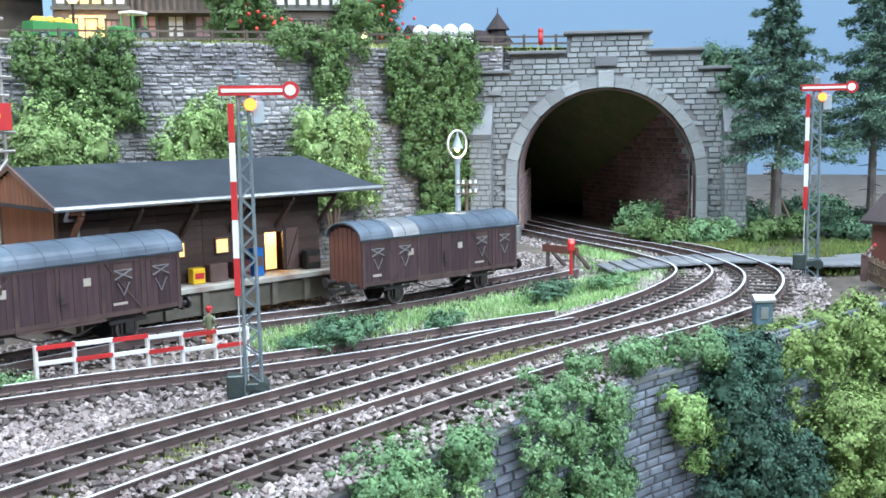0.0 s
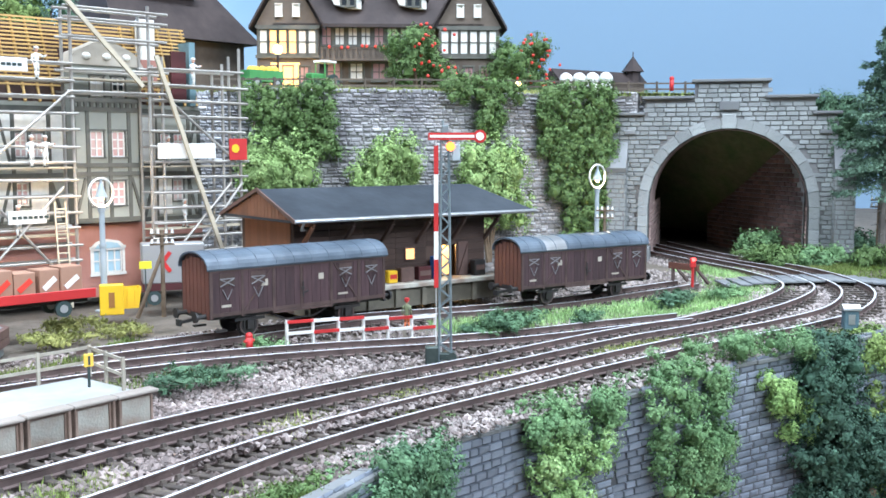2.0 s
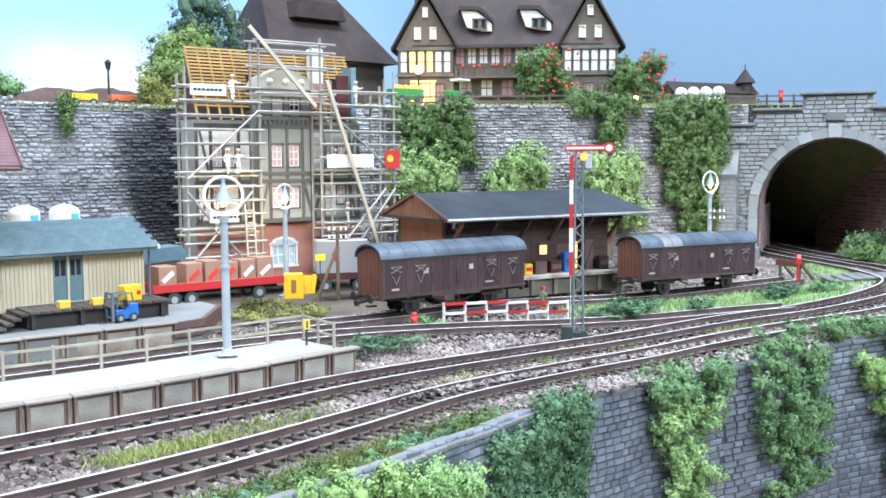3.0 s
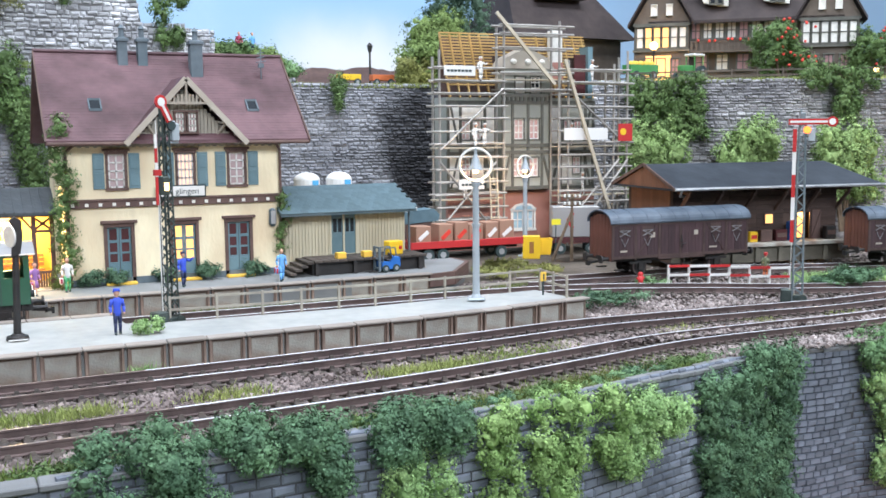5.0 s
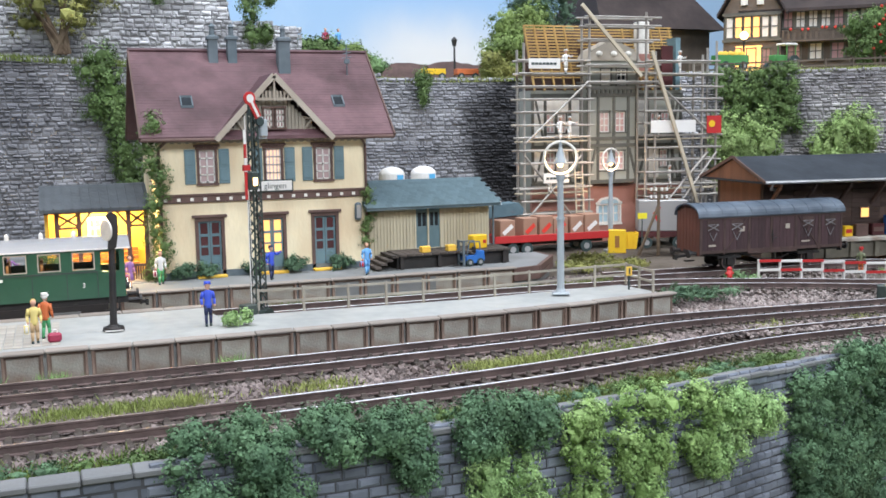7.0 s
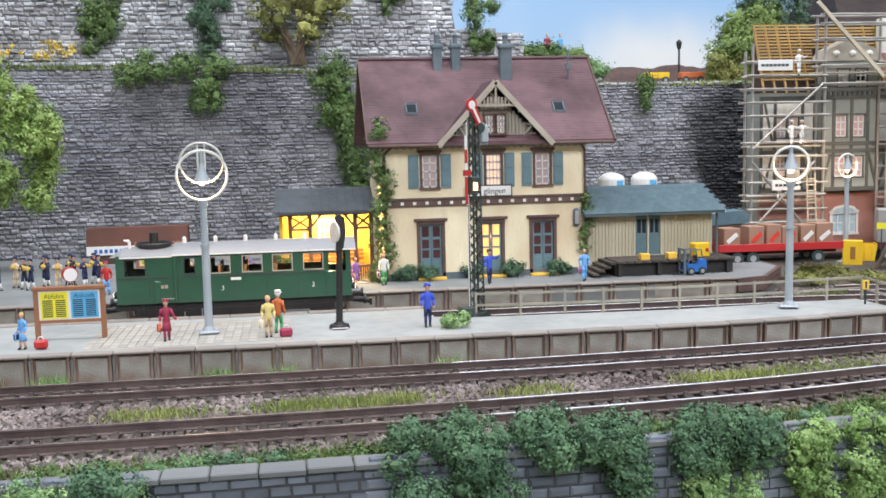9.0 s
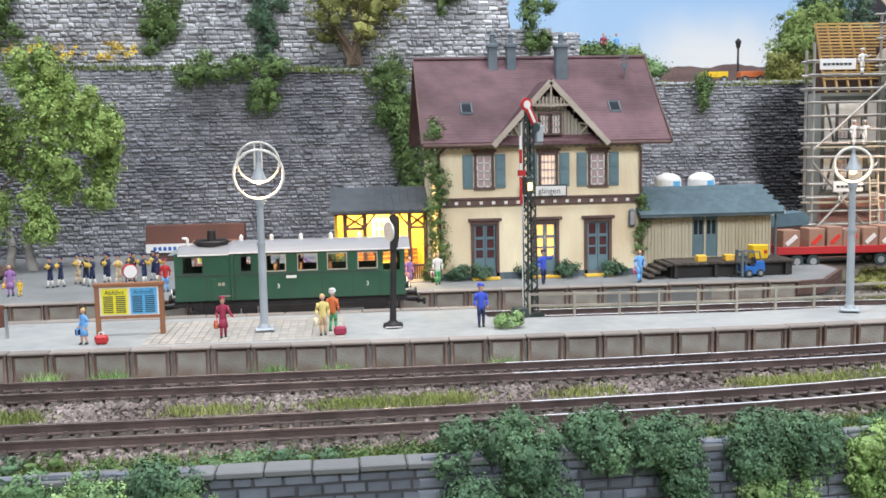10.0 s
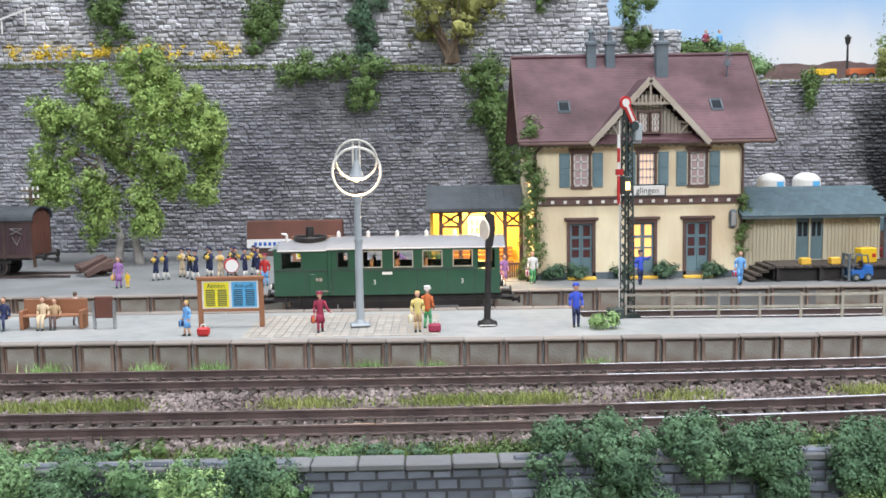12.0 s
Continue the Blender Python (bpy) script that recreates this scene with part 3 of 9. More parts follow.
def wall_z(x):
    """Height of the front wall's top."""
    at = np.asarray(x, float)[..., None] + np.arange(-40, 41, 8)
    return np.interp(at, [200, 260, 310, 360, 400, 449, 490, 560, 640], [0, -5, -11, -17, -20, -17, -11, -6, 0]).mean(-1)


def wall_backing(path, z0, top, thick, name, label, follow=False, batter=0.0, mat="mortar"):
    pos, tan, at = glide(path, 10)
    nrm = np.stack([tan[:, 1], -tan[:, 0]], 1)
    V, F = [], []
    for i, (p, q, s) in enumerate(zip(pos, nrm, at)):
        e = float(wall_z(p[0])) if follow else 0
        zt = float(np.interp(s, *top)) + e
        b = p - q * batter * (zt - z0 - e)
        V += [(*p, z0 + e), (*b, zt), (*(b - q * thick), zt), (*(p - q * thick), z0 + e)]
        if i:
            k = 4 * i
            F += [(k - 4 + j, k + j, k + (j + 1) % 4, k - 4 + (j + 1) % 4) for j in range(4)]
    F += [(0, 1, 2, 3), tuple(len(V) - 4 + j for j in range(4))]
    return setting(name, joined(name, V, F, M[mat]), label, "wall")


def loose_stones(wall, V, x0, x1, z0, z1):
    """The stones of one stretch become pieces of their own; the rest comes back joined."""
    V = np.array(V).reshape(-1, 8, 3)
    c = V.mean(1)
    own = (c[:, 0] > x0) & (c[:, 0] < x1) & (c[:, 2] > z0) & (c[:, 2] < z1)
    for q in V[own]:
        part("wall_stone", joined("wall_stone", q, STONE_FACES, M["stone"]), None, wall)
    rest = V[~own]
    F = np.arange(len(rest))[:, None, None] * 8 + np.array(STONE_FACES)[None]
    return rest.reshape(-1, 3), F.reshape(-1, 4)


STONE_FACES = [(4, 5, 6, 7), (0, 1, 5, 4), (1, 2, 6, 5), (2, 3, 7, 6), (3, 0, 4, 7)]


def back_walls():
    w = wall_backing(BACK, -6, BACK_TOP, 8, "wall_back", "tall grey rubble stone retaining wall behind the station", batter=.04)
    V, F = stones(BACK, -6, 148, 5.0, 2.75, 1.25, .04, 3, gap=.14, top=BACK_TOP, rough=.75, uneven=.3, wander=.36)
    V, F = loose_stones(w, V, 200, 300, 64, 110)
    # paler stones towards the tunnel
    first = np.asarray(F)[:, 0] // 8 * 8
    pale = (V[first, 0] + 130 * (np.random.default_rng(2).random(len(V) // 8)[first // 8] - .5) > 470).astype(int)
    tagged(part("rubble_course", joined("rubble_course", V, F, [M["stone"], M["stonemid"]], index=pale), None, w), kind="stuff")
    up = [(-460, 776), (-100, 776), (186, 776)]
    top = ([0, 585, 590, 646], [230, 230, 168, 166])
    w2 = wall_backing(up, 120, top, 8, "wall_upper", "upper grey rubble stone retaining wall above the ledge", batter=.02)
    V, F = stones(up, 128, 232, 5.6, 3.1, 1.3, .02, 4, gap=.16, top=top, rough=.75, uneven=.3, wander=.4)
    tagged(part("rubble_course", joined("rubble_course", V, F, M["stonepale"]), None, w2), kind="stuff")
    end = [(766, 578), (785, 552), (822, 508), (850, 470)]
    w3 = wall_backing(end, 106, ([0, 200], [130, 128]), 6, "wall_shoulder", "low rubble wall on the shoulder of the tunnel portal")
    V, F = stones(end, 106, 130, 6.2, 2.7, 1.0, 0, 5, top=([0, 200], [127, 125]))
    tagged(part("rubble_course", joined("rubble_course", V, F, M["stone"]), None, w3), kind="stuff")
    # ledge and hill top
    xs = np.r_[np.arange(-460, 960, 14), np.arange(960, 1760, 50)]
    vs = np.r_[np.arange(0, 220, 12), np.arange(220, 900, 60)]
    X, Vv = np.meshgrid(xs, vs)
    edge = line_y(BACK[:-1] + [(764, 570), (805, 505), (845, 430)], np.minimum(X, 845)) + 6
    Y = edge + Vv + np.maximum(X - 845, 0) * .56
    s = np.interp(X, [p[0] for p in BACK], np.linspace(0, 1330, len(BACK)))
    Z = np.interp(X, [-460, -280, -32, 180, 260, 740, 810, 845], [144, 144, 138, 128, 123, 130, 128, 108]) + 1.2 * np.sin(X * .05) * np.cos(Vv * .06)
    Z += np.clip((Vv - 60) / 300, 0, 1) * 10
    Z = Z - np.clip((X - 845) / 110, 0, 1) * 100
    n, m = X.shape
    i = np.arange(n * m).reshape(n, m)
    F = np.stack([i[:-1, :-1], i[:-1, 1:], i[1:, 1:], i[1:, :-1]], -1).reshape(-1, 4)
    setting("ground_hill", joined("ground_hill", np.stack([X, Y, Z], -1).reshape(-1, 3), F, M["grass_mat"], True), "grassy hill top above the retaining wall", "ground")


back_walls()


BARE = ((-44, 21), (352, 398), (452, 464))


def front_wall():
    top = ([0, 3000], [-2.5, -2.5])
    w = wall_backing(FRONT[:-2], -95, top, 7, "wall_front", "blue-grey ashlar retaining wall below the tracks", True, mat="joint")
    V, F = stones(FRONT[:-2], -95, -2.6, 6.8, 3.3, .6, 0, 6, gap=.24, rough=.35, uneven=0, skip=BARE)
    V = np.array(V)
    V[:, 2] += wall_z(V[:, 0])
    tagged(part("ashlar_course", joined("ashlar_course", V, F, M["slatestone"]), None, w), kind="stuff")
    # the bare stretches, stone by stone
    rng = random.Random(17)
    kinds = []
    for k in range(6):
        bm = bmesh.new()
        w2, c = 2.6 + .28 * k, .35
        lo = [bm.verts.new(p) for p in ((-w2, .5, -1.45), (w2, .5, -1.45), (w2, .5, 1.45), (-w2, .5, 1.45))]
        hi = [bm.verts.new((x * (1 - c / w2) + rng.uniform(-.12, .12), -.45 - rng.uniform(0, .35), z * .8 + rng.uniform(-.12, .12))) for x, z in ((-w2, -1.45), (w2, -1.45), (w2, 1.45), (-w2, 1.45))]
        bm.faces.new(hi)
        for i in range(4):
            bm.faces.new((lo[i], lo[(i + 1) % 4], hi[(i + 1) % 4], hi[i]))
        kinds.append((w2, finish("ashlar_stone", bm, M["slatestone"])))
    for x0, x1 in BARE:
        for j in range(27 if x0 > 0 else 10):
            x = x0 - rng.uniform(0, 3)
            while x < x1:
                w2, me = rng.choice(kinds)
                t = (line_y(FRONT, x + w2 + 2) - line_y(FRONT, x + w2 - 2)) / 4
                run = math.cos(math.atan(t))
                x += w2 * run + .12
                slope = math.degrees(math.atan(float(wall_z(x + 4) - wall_z(x - 4)) / 8 * run))
                shared("ashlar_stone", me, w, x, float(line_y(FRONT, x)), -4.3 - 3.3 * j + float(wall_z(x)), math.degrees(math.atan(t)), 0, -slope)
                x += w2 * run + .12
    me = finish("cap_stone", boxed(-6.35, 6.35, -1.8, 6.5, -1.0, 1.0, bevel=.4), M["cap"])
    pos, tan, at = glide(FRONT[:-3], 13)
    for p, t in zip(pos, tan):
        shared("cap_stone", me, w, p[0], p[1], -1.9 + float(wall_z(p[0])) + random.uniform(-.3, .3), math.degrees(math.atan2(t[1], t[0])) + random.uniform(-1, 1), 0, -math.degrees(math.atan(float(wall_z(p[0] + 6) - wall_z(p[0] - 6)) / 12 * t[0])))


front_wall()


def portal():
    """Tunnel mouth; x along the face, y into the hill, z up from the rails."""
    p = thing("tunnel_portal", 806, 491, 4, -60.9, "grey ashlar tunnel portal with stepped parapet and round arch", "tunnel portal", kind="structure", scale=1.12)
    r, zc, half = 53, 35, 53
    outline = [(-79, -10), (-79, 97), (-56, 97), (-56, 108), (-23, 108), (-23, 119), (25, 119), (25, 108), (55, 108), (55, 97), (69, 97), (69, -10)]
    arc = [(half * math.cos(a), zc + r * math.sin(a)) for a in np.linspace(0, math.pi, 25)]
    bm = bmesh.new()
    face = outline + [(half, -10)] + arc + [(-half, -10)]
    prism(bm, face, 1.5, 14, "y")
    part("face", bm, M["mortar"], p)
    # ashlar courses of the face
    rng = random.Random(5)
    V, F = [], []

    def free(x, z):
        x -= 79
        z -= 8
        lim = 97 if x < -56 or x > 55 else 108 if x < -23 or x > 25 else 119
        inner = half + 6.8 if z < zc else math.sqrt(max(0, (r + 7.2) ** 2 - (z - zc) ** 2))
        return z < lim - 1.6 and abs(x) > inner + 1.0
    ashlar(V, F, (-79, 1.5, -8), (1, 0, 0), (0, 0, 1), 149, 127, 3.15, 5, 8.5, rng, 1.5, .08, free)
    for k in range(0, len(V), 8):
        part("ashlar_stone", joined("ashlar_stone", V[k:k + 8], [(4, 5, 6, 7), (0, 1, 5, 4), (1, 2, 6, 5), (2, 3, 7, 6), (3, 0, 4, 7)], M["portal"]), None, p)
    # voussoirs
    n = 17
    for i in range(n):
        a0, a1 = math.pi * i / n + .0025, math.pi * (i + 1) / n - .0025
        bm = bmesh.new()
        prism(bm, [(rr * math.cos(a), zc + rr * math.sin(a)) for rr, a in ((r, a0), (r + 6.8, a0), (r + 6.8, a1), (r, a1))], -1.6 - .25 * (i % 2), 13, "y")
        part("voussoir", bm, M["portal"], p)
    for s in (-1, 1):
        for j in range(6):
            part("jamb_stone", boxed(*sorted((s * half, s * (half + 6.8))), -1.8, 13, -10 + 7.5 * j + .1, -2.5 + 7.5 * j, bevel=.2), M["portal"], p)
        part("plinth", boxed(*sorted((s * (half - 2), s * (half + 11))), -5, 12, -10, 6, bevel=.8), M["cap"], p)
    part("keystone", boxed(-4.6, 4.6, -2.4, 6, zc + r - .5, zc + r + 9.5, bevel=.5), M["portal"], p)
    for x in (-66, 62):
        part("corbel", boxed(x - 4, x + 4, -1.4, 2, 84, 87, bevel=.4), M["cap"], p)
    part("date_plate", boxed(-6.5, 6.5, -1.6, 2, 100, 106, bevel=.4), M["cap"], p)
    for x0, x1, z1 in ((-81, -56, 97), (-58, -23, 108), (-25, 27, 119), (23, 57, 108), (53, 72, 97)):
        part("parapet_cap", boxed(x0, x1, -2.0, 15, z1, z1 + 2, bevel=.4), M["cap"], p)
    for s, x0 in ((-1, -80), (1, 68)):
        bm = bmesh.new()
        prism(bm, [(-14, -10), (-11, 62), (1, 78), (1, -10)], x0, x0 + 12, "x")
        b = part("buttress", bm, M["mortar"], p)
        V, F = [], []
        ashlar(V, F, (x0, -14, -10), (1, 0, 0), (0, 3 / 72, 1), 12, 71, 3.15, 4.5, 7, rng, .7, .08)
        ashlar(V, F, (x0, 1, -10), (0, -1, 0), (0, 0, 1), 13, 71, 3.15, 4.5, 7, rng, .7, .08)
        ashlar(V, F, (x0 + 12, -12.5, -10), (0, 1, 0), (0, 0, 1), 13, 71, 3.15, 4.5, 7, rng, .7, .08)
        tagged(part("ashlar_course", joined("ashlar_course", V, F, M["portal"]), None, b), kind="stuff")
        bm = bmesh.new()
        prism(bm, [(-13, 61), (0.5, 79), (1.5, 77), (1.5, 58), (-12, 58)], x0 - .8, x0 + 12.8, "x")
        part("buttress_cap", bm, M["cap"], b)
    # lining
    ring_in = [(half - .5, -14)] + [((half - .5) * math.cos(a), zc + (r - .5) * math.sin(a)) for a in np.linspace(0, math.pi, 25)] + [(-half + .5, -14)]
    V, F, m = [], [], len(ring_in)
    for j, y in enumerate((10, 70, 140, 210, 280)):
        off = 0 if j < 2 else (j - 1) ** 2 * 6
        V += [(x - off, y, z) for x, z in ring_in]
        if j:
            F += [((j - 1) * m + i, (j - 1) * m + (i + 1) % m, j * m + (i + 1) % m, j * m + i) for i in range(m - 1)]
    F.append(tuple(range(4 * m, 5 * m)))
    part("lining", joined("lining", V, F, M["lining"]), None, p)
    V, F = [], []
    ashlar(V, F, (half - .6, 134, -10), (0, -1, 0), (0, 0, 1), 120, 46, 3.2, 6, 9, rng, .7, .15)
    ashlar(V, F, (-half + .6, 14, -10), (0, 1, 0), (0, 0, 1), 120, 46, 3.2, 6, 9, rng, .7, .15)
    tagged(part("brick_course", joined("brick_course", V, F, M["lining"]), None, p), kind="stuff")
    # side wall of the bore where the line curves away
    c = Vector((-62, 118, 0)).normalized()
    far = Vector((51, 16, 0)) + c * 140
    V, F = [], []
    for k in range(29):
        q = Vector((51, 16, 0)) + c * 5 * k
        top = zc + math.sqrt(max(0, (r - 1) ** 2 - min(q.x, r - 1) ** 2))
        V += [(q.x, q.y, -14), (q.x, q.y, top), (q.x + 4, q.y + 2, top), (q.x + 4, q.y + 2, -14)]
        if k:
            F += [(4 * k - 4 + a, 4 * k - 4 + (a + 1) % 4, 4 * k + (a + 1) % 4, 4 * k + a) for a in range(4)]
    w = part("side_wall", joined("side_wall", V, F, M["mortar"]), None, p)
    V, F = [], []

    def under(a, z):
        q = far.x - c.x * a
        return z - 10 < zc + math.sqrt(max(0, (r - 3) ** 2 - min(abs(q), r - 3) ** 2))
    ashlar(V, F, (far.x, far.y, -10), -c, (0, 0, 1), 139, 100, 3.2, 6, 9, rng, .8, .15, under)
    # brick colour darkened to hold the shade inside the bore
    tagged(part("brick_course", joined("brick_course", V, F, M["dimbrick"]), None, w), kind="stuff")
    return p


portal()


# ---- tracks ----
SLEEPER = finish("sleeper", boxed(-1.3, 1.3, -15, 15, -2, 0, bevel=.25), M["sleeper"])
CHAIR = finish("rail_chair", boxed(-.9, .9, -1.5, 1.5, 0, .6, bevel=.15), M["black"])


def rail(path_pos, path_tan, offset, parent):
    side = np.stack([-path_tan[:, 1], path_tan[:, 0]], 1)
    side /= np.linalg.norm(side, axis=1)[:, None]
    foot = [(-1.15, -3.3), (-1.15, -2.95), (-.3, -2.6), (-.3, -1.0), (-.6, -.7), (-.6, -.05), (-.55, 0), (.55, 0), (.6, -.05), (.6, -.7), (.3, -1.0), (.3, -2.6), (1.15, -2.95), (1.15, -3.3)]
    k = len(foot)
    V = np.concatenate([np.concatenate([path_pos[:, :2] + side * (offset + a), path_pos[:, 2:] + b], 1)[:, None] for a, b in foot], 1).reshape(-1, 3)
    n = len(path_pos)
    i = np.arange(n - 1)[:, None] * k + np.arange(k)[None]
    j = np.arange(n - 1)[:, None] * k + (np.arange(k)[None] + 1) % k
    F = np.stack([i, j, j + k, i + k], -1).reshape(-1, 4)
    # dull brown heads in the station; on the curve, white reflections put into the colour
    idx = np.array([[0 if q not in (5, 6, 7) else 2 if x < 40 + 60 * math.sin(x * .05) else 1 for q in range(k)] for x in path_pos[:-1, 0]]).ravel()
    part("rail", joined("rail", V, F, [M["rail"], M["steel"], M["dullsteel"]], index=idx), None, parent)


def track(name, path, label, pitch=6.6, lo=None, hi=None):
    t = tagged(new(name), label, "railway track", kind="structure")
    pos, tan, at = glide(path, 5)
    rail(pos, tan, 8.75, t)
    rail(pos, tan, -8.75, t)
    pos, tan, at = glide(path, pitch)
    for p, q in zip(pos, tan):
        a = math.degrees(math.atan2(q[1], q[0])) + random.uniform(-1, 1)
        shared("sleeper", SLEEPER, t, p[0], p[1], p[2] - 3.3, a)
    V, F, k = [], [], 0
    for p, q in zip(pos, tan):
        for s in (-8.75, 8.75):
            for e in (-1.6, 1.6):
                c = Vector(p) + Vector((-q[1], q[0], 0)) * (s + e)
                for dx, dy, dz in ((-1, -.8, -3.4), (1, -.8, -3.4), (1, .8, -3.4), (-1, .8, -3.4), (-.7, -.4, -2.2), (.7, -.4, -2.2), (.7, .4, -2.2), (-.7, .4, -2.2)):
                    V.append((c.x + dx * q[0] - dy * q[1], c.y + dx * q[1] + dy * q[0], c.z + dz))
                F += [(k + 4, k + 5, k + 6, k + 7), (k, k + 1, k + 5, k + 4), (k + 1, k + 2, k + 6, k + 5), (k + 2, k + 3, k + 7, k + 6), (k + 3, k, k + 4, k + 7)]
                k += 8
    tagged(part("rail_chairs", joined("rail_chairs", V, F, M["sleeper"]), None, t), kind="stuff")
    return t


track("track_1", TRACK1, "rusty ballasted main track with dark wooden sleepers")
track("track_2", TRACK2, "rusty ballasted main track with dark wooden sleepers")
track("track_3", TRACK3, "ballasted station track running to the turnout")
track("track_4", TRACK4, "goods siding with dark sleepers beside the depot")


def rocks(points, size, seed):
    """Broken stones at points: squashed eight-sided lumps."""
    rng = np.random.default_rng(seed)
    c = np.asarray(points, float)
    k = len(c)
    base = np.array([(1, 0, 0), (0, 1, 0), (-1, 0, 0), (0, -1, 0), (0, 0, 1), (0, 0, -1)], float)
    base = base[None] * rng.uniform(.75, 1.15, (k, 6, 1)) + rng.normal(0, .13, (k, 6, 3))
    a, b = rng.uniform(0, 6.28, k), rng.uniform(-.8, .8, k)
    ca, sa, cb, sb = np.cos(a), np.sin(a), np.cos(b), np.sin(b)
    x, y, z = base[..., 0], base[..., 1], base[..., 2] * .8
    y, z = y * cb[:, None] - z * sb[:, None], y * sb[:, None] + z * cb[:, None]
    x, y = x * ca[:, None] - y * sa[:, None], x * sa[:, None] + y * ca[:, None]
    V = np.stack([x, y, z], -1) * (size * rng.uniform(.6, 1.35, k))[:, None, None] + c[:, None]
    f = np.array([(0, 1, 4), (1, 2, 4), (2, 3, 4), (3, 0, 4), (1, 0, 5), (2, 1, 5), (3, 2, 5), (0, 3, 5)])
    F = (np.arange(k)[:, None, None] * 6 + f[None]).reshape(-1, 3)
    return V.reshape(-1, 3), F


def ballast():
    rng = np.random.default_rng(8)
    pts = []
    for path, half, dens in ((TRACK1, 30, 1.05), (TRACK2, 29, 1.05), (TRACK3, 20, .5), (TRACK4, 18, .45)):
        pos, tan, at = glide(path, 1.0)
        for lo, hi, f in ((-225, 120, 1.2), (120, 420, .8), (420, 720, .6), (720, 900, .4)):
            m = np.nonzero((pos[:, 0] >= lo) & (pos[:, 0] < hi))[0]
            n = int(len(m) * 2 * half * .5 * dens * f)
            if not n:
                continue
            i = rng.choice(m, n)
            o = rng.uniform(-half, half, n)
            p = pos[i] + np.stack([-tan[i, 1] * o, tan[i, 0] * o, 0 * o], 1)
            lift = np.where(np.abs(o) < 7, -4.75, np.where(np.abs(o) < 12, -4.9, np.where(np.abs(o) < 15.5, -4.55, -3.9 - (np.abs(o) - 15.5) * .1)))
            p[:, 2] += lift + rng.uniform(-.7, .5, n)
            on = np.abs(np.abs(o) - 8.75) < 2.4
            pts.append(p[~on])
    gx = rng.uniform(250, 480, 12000)
    gy = rng.uniform(400, 480, 12000)
    ok = (gy > line_y(TRACK2, gx) + 24) & (gy < line_y(TRACK3, gx) - 12)
    pts.append(np.c_[gx, gy, ground_z(gx, gy) - 4.9 + rng.uniform(-.5, .3, 12000)][ok])
    gx = rng.uniform(250, 720, 22000)
    gy = rng.uniform(300, 545, 22000)
    ok = (gy > line_y(FRONT, gx) + 8) & (gy > line_y(TRACK1, gx) - 21)
    pts.append(np.c_[gx, gy, ground_z(gx, gy) - 4.6 + rng.uniform(-.5, .3, 22000)][ok])
    p = np.concatenate(pts)
    keep = ~((p[:, 1] > 392) & (p[:, 1] < 478) & (p[:, 0] < 268) & (p[:, 2] > -6) & (p[:, 1] < 474))
    p = p[keep]
    V, F = rocks(p, np.where(p[:, 0] > 250, 1.18, 1.36), 9)
    # stones past about x 370 take a lighter colour for the stronger light there
    pale = (p[:, 0] + rng.uniform(-120, 120, len(p)) > 370).astype(int)
    ob = new("ballast", joined("ballast", V, F, [M["ballast"], M["ballastlit"]], index=np.repeat(pale, 8)))
    tagged(ob, "brown and grey broken stone track ballast", "ballast", kind="stuff")


ballast()


# ---- platforms ----
def slab_mesh(bm, poly, z0, z1, mat=0):
    prism(bm, poly, z0, z1, "z", mat)


P1_FRONT = [(-460, 402), (-175, 399), (0, 394), (110, 393), (187, 393.5), (267, 402)]


def edge_wall(parent, path, z0, z1, pitch=12.5):
    """Rust-rimmed concrete panels between twin posts, with a coping, along a platform edge."""
    pos, tan, at = glide(path, pitch)
    h, top = pitch / 2 - 1.5, z1 - 1.3
    bm = bmesh.new()
    box(bm, -h + .7, h - .7, .25, 1.4, z0 + .6, top - .7)
    for x0, x1, a, b in ((-h, -h + .75, z0, top), (h - .75, h, z0, top), (-h + .75, h - .75, top - .75, top), (-h + .75, h - .75, z0, z0 + 1.2)):
        box(bm, x0, x1, -.25, 1.2, a, b, mat=1)
    panel = finish("panel", bm, [M["concrete"], M["edgepost"]])
    post = finish("post", boxed(-.5, .5, -1.5, 1, z0, z1 - 1.0, bevel=.18), M["edgepost"])
    cope = finish("coping", boxed(-pitch / 2 + .15, pitch / 2 - .15, -2.1, 3.4, z1 - 1.1, z1 + .1, bevel=.35), M["coping"])
    for p, t in zip(pos, tan):
        a = math.degrees(math.atan2(t[1], t[0]))
        e = Vector((t[0], t[1])) * pitch / 2
        shared("panel", panel, parent, p[0] + e.x, p[1] + e.y, 0, a)
        shared("coping", cope, parent, p[0] + e.x, p[1] + e.y, random.uniform(-.12, .12), a + random.uniform(-.4, .4))
        for d in (-1.15, 1.15):
            shared("post", post, parent, p[0] + d * t[0], p[1] + d * t[1], 0, a)


